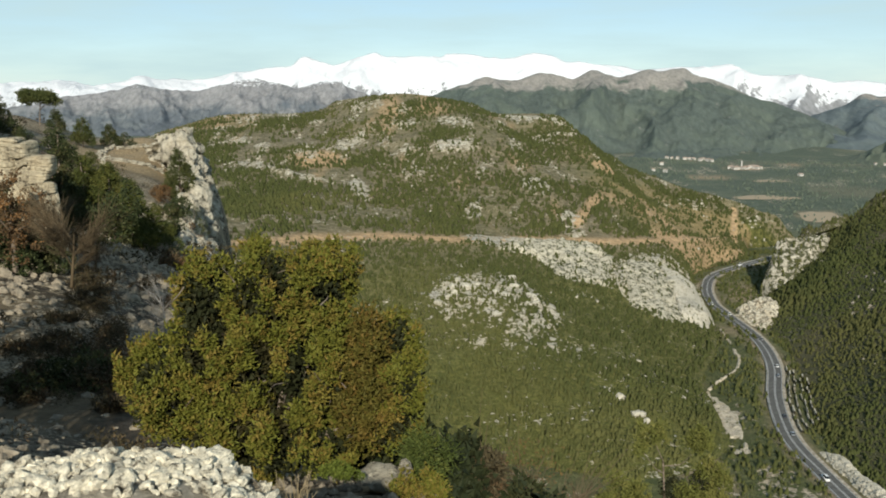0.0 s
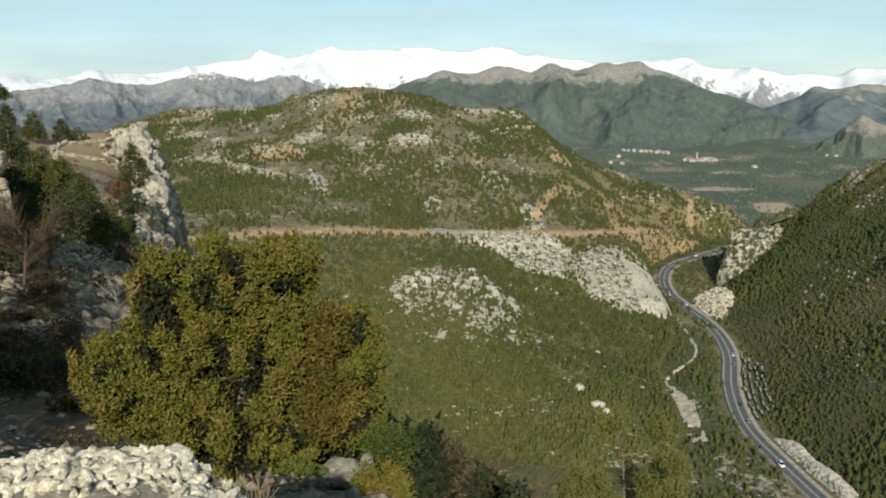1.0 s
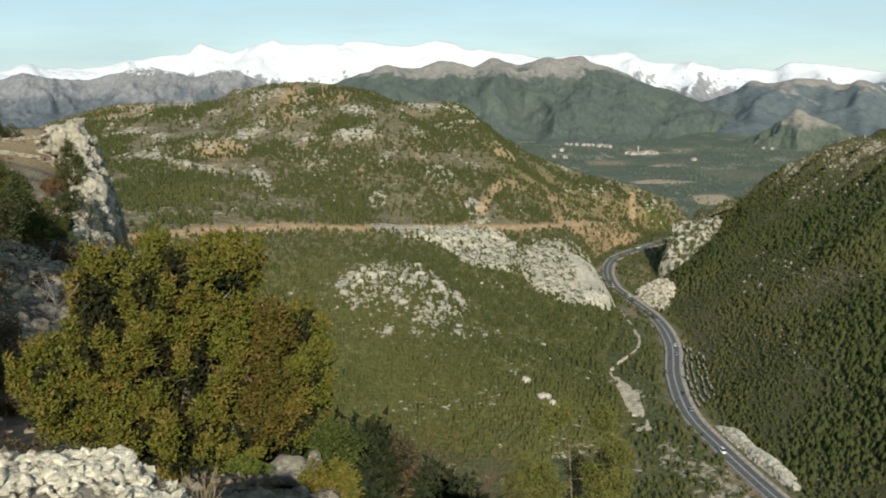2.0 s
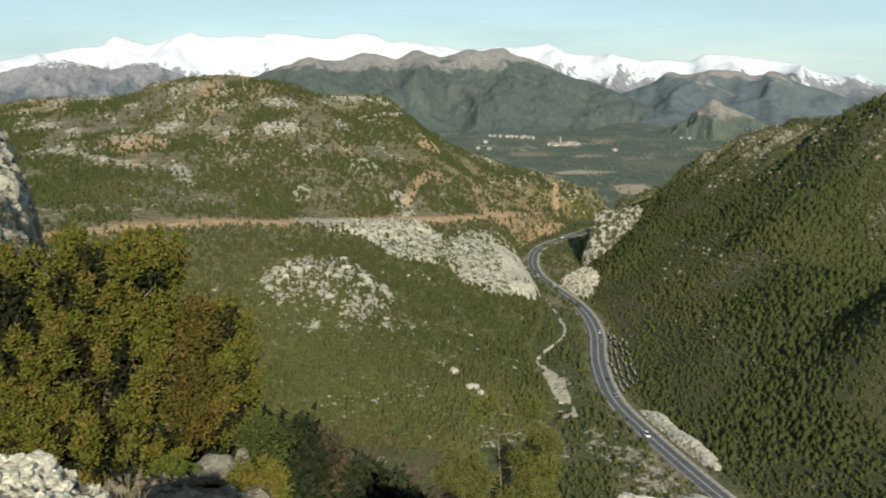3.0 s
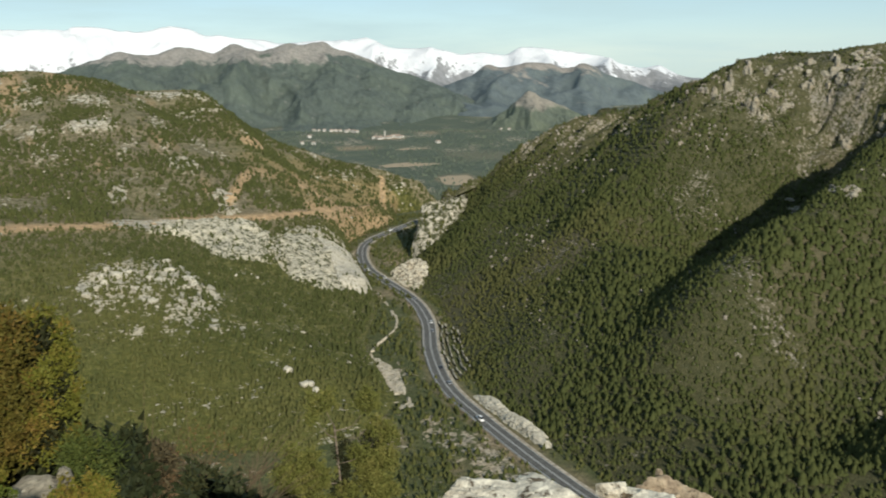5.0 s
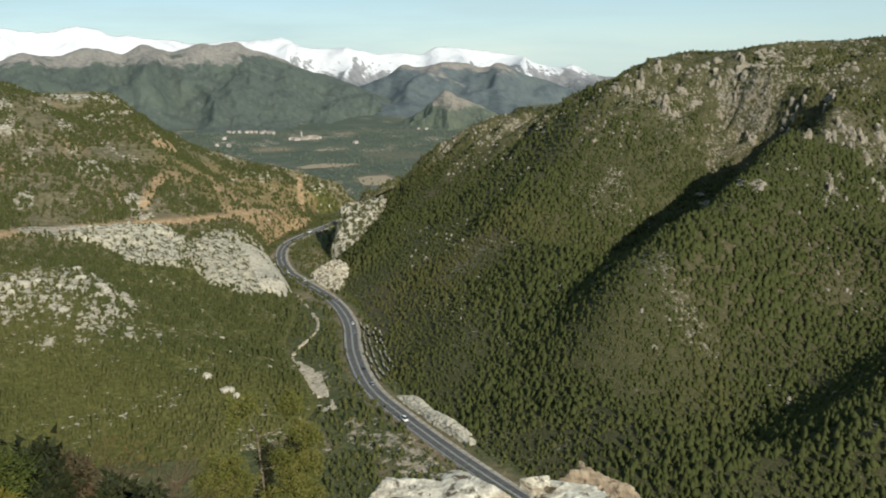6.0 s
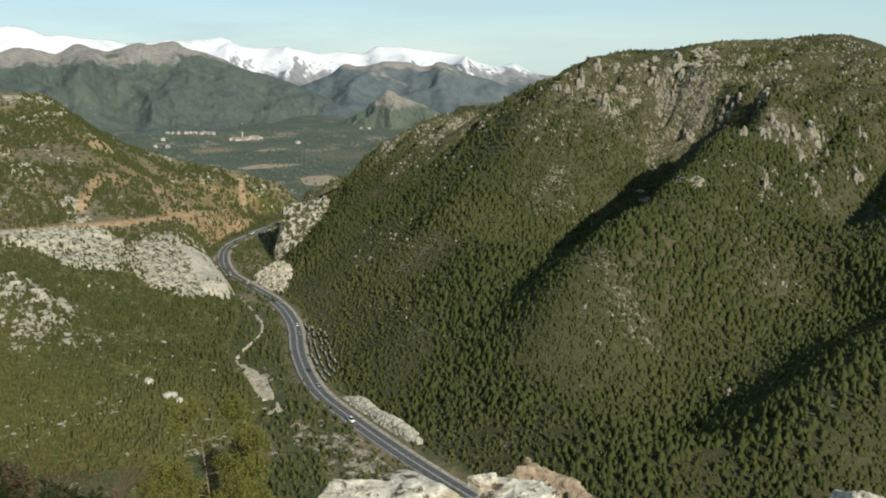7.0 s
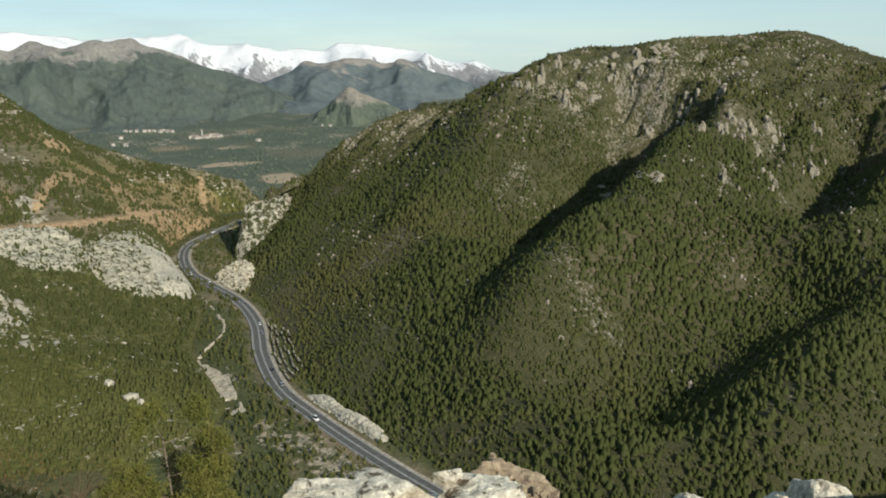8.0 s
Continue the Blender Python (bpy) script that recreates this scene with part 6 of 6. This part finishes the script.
limbs = [([(0.1, 0, -0.5), (0.0, 0, 0.6), (-0.1, 0.1, 1.6), (0.0, 0.1, 2.6)], 0.17, 0.04)]
for c, r in big:
    limbs.append(([(0.05, 0, 0.25), (0.5 * c[0], 0.5 * c[1] - 0.2, 0.55 * c[2]), c], 0.07, 0.018))
for k in range(16):
    a = np.array(big[k % 10][0]) + rng.normal(size=3) * 0.35 + (0, -0.40, 0)
    b = a + rng.normal(size=3) * 0.22 + (0, -0.20, 0.1)
    limbs.append(([tuple(a), tuple((a + b) / 2 + rng.normal(size=3) * 0.05), tuple(b)], 0.011, 0.004))


def plumes(rng, lobes, n, lo, hi, keep=0.8):
    """Upright pointed sprays of foliage standing out of the lobes, leaving dark gaps between."""
    out = []
    for c, r in sub_lobes(rng, lobes, n, lo, hi, 0.92):
        if rng.random() > keep:
            continue
        away = (c - np.array((0, 0, 1.2))) * (1, 1, 0.3)
        away = away / (np.linalg.norm(away) + 1e-6)
        lean = np.array((0.55 * away[0], 0.55 * away[1], 1.0)) * rng.uniform(0.7, 1.2)
        for t in (-0.6, 0.1, 0.75, 1.25):  # each plume tapers upwards
            w = r[0] * (1.0, 0.85, 0.60, 0.34)[(-0.6, 0.1, 0.75, 1.25).index(t)]
            out.append((c + lean * r[0] * 1.25 * t + rng.normal(0, 0.10, 3) * r[0], (w, w, w * 1.15)))
    return out


juniper = plant("juniper_tree", "broad wild juniper with olive and rust-tinged sprays", "tree", (-2.80, 13.75, 173.95), plumes(rng, big, 230, 0.10, 0.165, 0.52), MAT_JUNIPER, limbs, 6200, 10, 0.085, 0.020, 402,
                up=0.75, shell=0.55)
# dark core paints shade into the gaps between the sprays
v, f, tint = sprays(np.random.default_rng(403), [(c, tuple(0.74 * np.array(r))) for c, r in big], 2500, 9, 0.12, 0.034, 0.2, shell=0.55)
part("inner_foliage", mesh_data("inner_foliage", v, f, MAT_INNER_SHADE, False, {"tint": tint}), juniper, "inner foliage coloured dark for shade in the gaps")
MAT_DULL = leaf_material("dull_brown_sprays", ((0.064, 0.058, 0.010), (0.090, 0.074, 0.013), (0.130, 0.082, 0.018)))
v, f, tint = sprays(np.random.default_rng(404), plumes(rng, [((1.50, -0.15, 1.25), (0.36, 0.45, 0.85)), ((1.62, 0, 2.0), (0.24, 0.3, 0.42))], 60, 0.09, 0.15, 0.8), 620, 10, 0.10, 0.0215, 0.7, shell=0.55)
part("dull_sprays", mesh_data("dull_sprays", v, f, MAT_DULL, False, {"tint": tint}), juniper, "dull brown sprays, darker than the rest of the crown")
shrub((-0.28, 13.0, 173.85), 0.62, 0.98, 411, "fresh green pine sapling beside the juniper", MAT_FRESH, 150, 12, 0.12, 0.013, "pine_sapling")
shrub((-0.12, 11.6, 174.2), 0.36, 0.58, 413, "small yellow-green juniper bush", MAT_JUNIPER, 120, 12, 0.07, 0.015, "juniper_bush")
shrub((-0.50, 11.6, 174.25), 0.36, 0.50, 414, "small yellow-green juniper bush", MAT_JUNIPER, 90, 12, 0.07, 0.015, "juniper_bush")
shrub((-1.40, 11.5, 174.72), 0.46, 0.20, 415, "cushion of bright green moss under the juniper", MAT_MOSS, 130, 10, 0.035, 0.011, "moss_cushion")
shrub((0.70, 17.0, 171.5), 1.1, 1.4, 417, "dull brown bush on the steep slope", MAT_THORN, 260, 10, 0.13, 0.03)
shrub((1.6, 19.0, 168.6), 1.6, 1.6, 418, "dull brown bush on the steep slope", MAT_THORN, 200, 10, 0.13, 0.03)
# bush added where only shade lies, its colour darkened to match
shrub((-0.2, 15.5, 170.8), 1.6, 1.7, 419, "added bush, coloured dark as the shade behind the juniper", MAT_SHADE_LEAF, 300, 10, 0.14, 0.035)
# tall dark shrubs stand in for shade; tops placed to fit the camera's view
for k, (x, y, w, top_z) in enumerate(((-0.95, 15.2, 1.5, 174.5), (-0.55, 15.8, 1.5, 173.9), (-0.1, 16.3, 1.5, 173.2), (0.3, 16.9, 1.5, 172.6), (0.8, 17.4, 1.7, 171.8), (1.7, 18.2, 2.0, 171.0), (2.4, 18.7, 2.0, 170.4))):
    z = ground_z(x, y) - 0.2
    shrub((x, y, z), w, (top_z - z) * 1.05, 820 + k, "added tall dark shrub standing in for shade on the drop", MAT_SHADE_LEAF, 560, 10, 0.21, 0.066, group="shrubs on the drop")
haze = bare_tree((2.4, 25.9, 163.6), 6.2, 421, "thin leafless tree with a haze of rusty buds", MAT_TWIG, 700)
v, f, tint = sprays(np.random.default_rng(422), [((0.2, 0, 4.6), (1.5, 1.2, 1.4)), ((-0.6, 0, 3.6), (1.2, 1.0, 0.9))], 420, 3, 0.05, 0.018, 0.3, shell=0.2)
part("bud_haze", mesh_data("bud_haze", v, f, MAT_RUST, False, {"tint": tint}), haze, "rusty buds")
# pine whose top rises from below the edge
top = [((-0.45, 0.1, 8.62), (0.48, 0.40, 0.26)), ((-0.80, 0.0, 8.15), (0.26, 0.25, 0.16)), ((1.10, 0, 8.35), (0.40, 0.36, 0.34)),
       ((1.60, -0.1, 6.25), (0.50, 0.55, 0.42)), ((1.05, -0.2, 5.70), (0.55, 0.6, 0.42)), ((-1.65, 0, 6.85), (0.34, 0.35, 0.30)), ((-1.25, 0, 6.25), (0.46, 0.5, 0.34)), ((-0.85, -0.1, 5.75), (0.42, 0.5, 0.32)),
       ((-1.65, 0, 5.55), (0.50, 0.5, 0.36)), ((-0.9, -0.2, 4.9), (0.6, 0.7, 0.42)), ((1.5, -0.1, 5.0), (0.6, 0.7, 0.45)), ((0.75, -0.2, 6.45), (0.36, 0.4, 0.40)), ((1.30, -0.1, 7.45), (0.36, 0.36, 0.26)),
       ((-1.0, -0.2, 6.75), (0.32, 0.35, 0.26)), ((-0.55, -0.2, 6.1), (0.30, 0.35, 0.26)), ((1.85, 0, 7.0), (0.32, 0.35, 0.34)), ((-2.0, 0, 6.2), (0.36, 0.35, 0.30)), ((0.3, -0.2, 5.2), (0.42, 0.4, 0.34))]
branches = [([(-0.12, -0.1, z), (0.5 * x, -0.25, z + 0.3 * h), (x, y - 0.1, z + h)], 0.020, 0.005) for x, y, z, h in
            ((0.80, 0, 7.55, 0.42), (-0.45, 0.1, 7.65, 0.75), (-0.80, 0, 7.3, 0.7), (1.2, -0.1, 6.3, 0.6), (-1.2, 0, 5.6, 0.6))]
top = [(c, tuple(0.80 * np.array(r))) for c, r in top]
old_pine = plant("pine_tree", "old open-crowned pine rising from below the edge", "tree", (7.5, 29.0, 159.7), top, MAT_OLIVE,
                 [([(0, 0, -0.5), (0.1, 0, 4), (-0.05, -0.1, 6.4), (-0.15, -0.1, 7.7)], 0.06, 0.03)] + branches, 2400, 12, 0.10, 0.022, 431, studs=60, stud=(0.18, 0.28), up=0.8, shell=0.5, reach=0.95)
# dark core paints shade into the middle of the pine's crown
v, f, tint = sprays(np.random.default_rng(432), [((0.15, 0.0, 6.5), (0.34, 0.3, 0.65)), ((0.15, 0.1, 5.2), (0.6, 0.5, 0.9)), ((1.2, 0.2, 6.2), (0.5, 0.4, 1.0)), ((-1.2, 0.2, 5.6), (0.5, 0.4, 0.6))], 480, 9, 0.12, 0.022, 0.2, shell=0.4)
part("inner_foliage", mesh_data("inner_foliage", v, f, MAT_INNER_SHADE, False, {"tint": tint}), old_pine, "inner foliage coloured dark for shade inside the crown")

# ---- rocks at the lookout's feet ----
# bedrock toned darker than the stones so gaps between them read dark
MAT_BEDROCK = rock_material("grey_bedrock", (0.34, 0.31, 0.25), (0.08, 0.07, 0.05), 0.2, (0.33, 0.27, 0.18), 0.4, (0.38, 0.50))


def mound(x, y):
    """Top of the lookout boulder."""
    bend = 0.25 * np.maximum(-1.5 - x, 0) + 1.6 * np.maximum(-2.2 - x, 0) ** 2 + 1.75 * np.maximum(x + 1.05, 0) ** 2
    front = np.clip(3.25 - y, 0, 0.2) * 0.3 + np.clip(3.05 - y + 0.12 * fbm(x, y, scale=0.5, octaves=3, seed=501), 0, 1) ** 1.5 * 4.0 + np.clip(y - 3.62, 0, 1) ** 1.3 * 2.6
    return 178.47 - bend - front + 0.05 * fbm(x, y, scale=0.5, octaves=4, seed=500)


mx, my = np.meshgrid(np.linspace(-2.9, -0.35, 120), np.linspace(2.6, 4.5, 90), indexing="ij")
mz = np.maximum(mound(mx, my), 175.6) + 0.06 * (fbm(mx, my, scale=0.30, octaves=4, seed=503, ridged=True) - 0.62)
lookout_rock = tagged(new("boulder"), "crumbling white limestone boulder at the lookout edge", "boulder")
part("bedrock", mesh_data("bedrock", np.stack([mx, my, mz], -1).reshape(-1, 3), grid_faces(*mx.shape), MAT_BEDROCK, False), lookout_rock, "grey bedrock, darker than the stones on it")
rock_thing("boulder", [((-0.84, 12.0, 174.52), (0.32, 0.26, 0.16), -8, 511, dict(detail=4, rough=0.25, boxy=4.0)), ((-0.54, 12.0, 174.60), (0.10, 0.12, 0.17), 0, 512, dict(detail=4, rough=0.25))],
           MAT_CRAG, "pale limestone boulder below the juniper", "boulder")
SLABS = [(1.90, 4.32, 177.49, 0.30, 0.22, 0.185, -14), (2.30, 4.16, 177.46, 0.27, 0.21, 0.175, -10), (2.60, 4.06, 177.60, 0.085, 0.06, 0.05, -20), (2.70, 3.90, 177.44, 0.26, 0.22, 0.205, -35),
         (2.92, 3.80, 177.28, 0.16, 0.2, 0.13, -20), (1.98, 4.08, 177.34, 0.34, 0.22, 0.20, -16), (2.36, 3.92, 177.36, 0.34, 0.22, 0.20, -14), (2.66, 3.74, 177.24, 0.26, 0.24, 0.22, -20),
         (1.62, 4.40, 177.22, 0.24, 0.22, 0.18, -10), (2.40, 4.25, 177.10, 0.80, 0.42, 0.30, -20)]
for k, (x, y, z, rx, ry, rz, turn) in enumerate(SLABS):
    rock_thing("boulder", [((x, y, z), (0.92 * rx, 0.92 * ry, 0.92 * rz), turn, 521 + k, dict(detail=5, rough=0.17, facets=12, beds=0.10, boxy=4.0))], MAT_SLAB, "rough cream limestone slab with worn joints at the cliff edge", "boulder")
rng = np.random.default_rng(545)
broken_crag = ridge_rock("broken_crag", [(4.90, 7.44, 175.40, 0.30, 0.8), (5.08, 7.36, 175.60, 0.34, 0.9), (5.25, 7.29, 175.70, 0.36, 1.0), (5.40, 7.21, 175.66, 0.36, 1.0),
                                         (5.55, 7.12, 175.58, 0.36, 1.0), (5.72, 7.00, 175.47, 0.34, 0.9), (5.90, 6.86, 175.25, 0.30, 0.8)], MAT_RED, "rusty broken rock crag below the edge", 5451, 0.42, 130, 60)
crest = curve([(5.0, 7.36, 175.52), (5.25, 7.25, 175.68), (5.5, 7.12, 175.56), (5.80, 6.9, 175.36)], 60)
for k in range(90):
    q = crest[rng.integers(60)] + rng.normal(0, 1, 3) * (0.05, 0.09, 0.03) - (0, 0, 0.05 + 0.16 * rng.random())
    r = rng.uniform(0.02, 0.055)
    part("block", mesh_data("block", *rock_arrays(q, (r, r, r * rng.uniform(0.7, 1.8)), rng.uniform(0, 180), 5460 + k, detail=2, rough=0.35, facets=16), MAT_RED, False), broken_crag)
rock_thing("boulder", [((5.26, 4.6, 176.28), (0.16, 0.14, 0.19), 0, 551, dict(detail=4, rough=0.16))], MAT_SLAB, "small pale rock at the cliff edge", "boulder")
rock_thing("boulder", [((5.0, 3.3, 176.88), (0.17, 0.22, 0.32), 0, 561, dict(detail=5, rough=0.2)), ((4.85, 3.45, 176.75), (0.2, 0.2, 0.28), 0, 562, dict(detail=5, rough=0.2)),
                       ((5.08, 3.1, 176.78), (0.15, 0.2, 0.3), 0, 563, dict(detail=5, rough=0.2))], MAT_SLAB, "jagged pale rock at the cliff edge", "boulder")
# loose knobs of stone lying on the lookout boulder
knobs = [mesh_data("stone", *rock_arrays((0, 0, 0), (1, 0.8, 0.7), 0, 570 + k, detail=2, rough=0.26, facets=13), MAT_STONE, False) for k in range(7)]
rng = np.random.default_rng(580)
for k in range(300):
    x, y = rng.uniform(-2.1, -0.55), rng.uniform(3.25, 3.82)
    r = (0.018 + 0.027 * rng.random() ** 1.5) * (1.5 if k % 12 == 0 else 1)
    ob = part("stone", knobs[rng.integers(7)], lookout_rock)
    ob.matrix_local = pose(x, y, float(mound(np.array([x]), np.array([y]))[0]) + 0.35 * r, rng.uniform(-50, 50), rng.uniform(-50, 50), rng.uniform(0, 360)) @ Matrix.Diagonal((r * rng.uniform(0.9, 1.6), r * rng.uniform(0.7, 1.1), r * rng.uniform(0.6, 1.1), 1))
for k in range(9):  # larger weathered knobs towards its low end
    x, y, r = -1.30 + 0.085 * k + rng.normal(0, 0.03), rng.uniform(3.30, 3.62), rng.uniform(0.05, 0.085)
    z = float(mound(np.array([x]), np.array([y]))[0]) - 0.25 * r
    part("stone", mesh_data("stone", *rock_arrays((x, y, z), (r * 1.3, r, r * 0.75), rng.uniform(0, 180), 595 + k, detail=4, rough=0.45, facets=16), MAT_STONE, False), lookout_rock)
chips = [rock_arrays((0, 0, 0), (1, 0.8, 0.7), 0, 590 + k, detail=1, rough=0.16, facets=13) for k in range(6)]
pieces = []
for k in range(700):
    x, y, r = rng.uniform(-2.15, -0.50), rng.uniform(3.22, 3.84), 0.012 + 0.022 * rng.random() ** 1.4
    v, f = chips[rng.integers(6)]
    m = np.array(pose(0, 0, 0, rng.uniform(-60, 60), rng.uniform(-60, 60), rng.uniform(0, 360)).to_3x3())
    pieces.append(((v * r * rng.uniform(0.8, 1.3, 3)) @ m.T + (x, y, float(mound(np.array([x]), np.array([y]))[0]) + 0.4 * r), f))
v, f = gather(pieces)
tagged(part("gravel", mesh_data("gravel", v, f, MAT_STONE, False), lookout_rock), kind="stuff")
# dry stalks beside the boulder
rng = np.random.default_rng(601)
tuft = tagged(new("dry_grass_tuft"), "tuft of dry yellow stalks beside the boulder", "grass")
tuft.location = (-0.64, 3.70, 178.17)
for k in range(34):
    o = np.array((rng.normal(0, 0.035), rng.normal(0, 0.03), -0.06))
    e = o + np.array((rng.normal(0.01, 0.05), rng.normal(0, 0.04), rng.uniform(0.10, 0.23)))
    v, f = limb([tuple(o), tuple((o + e) / 2 + rng.normal(size=3) * 0.009), tuple(e)], 0.0026, 0.0010, 4)
    part("stalk", mesh_data("stalk", v, f, MAT_STRAW, False), tuft)
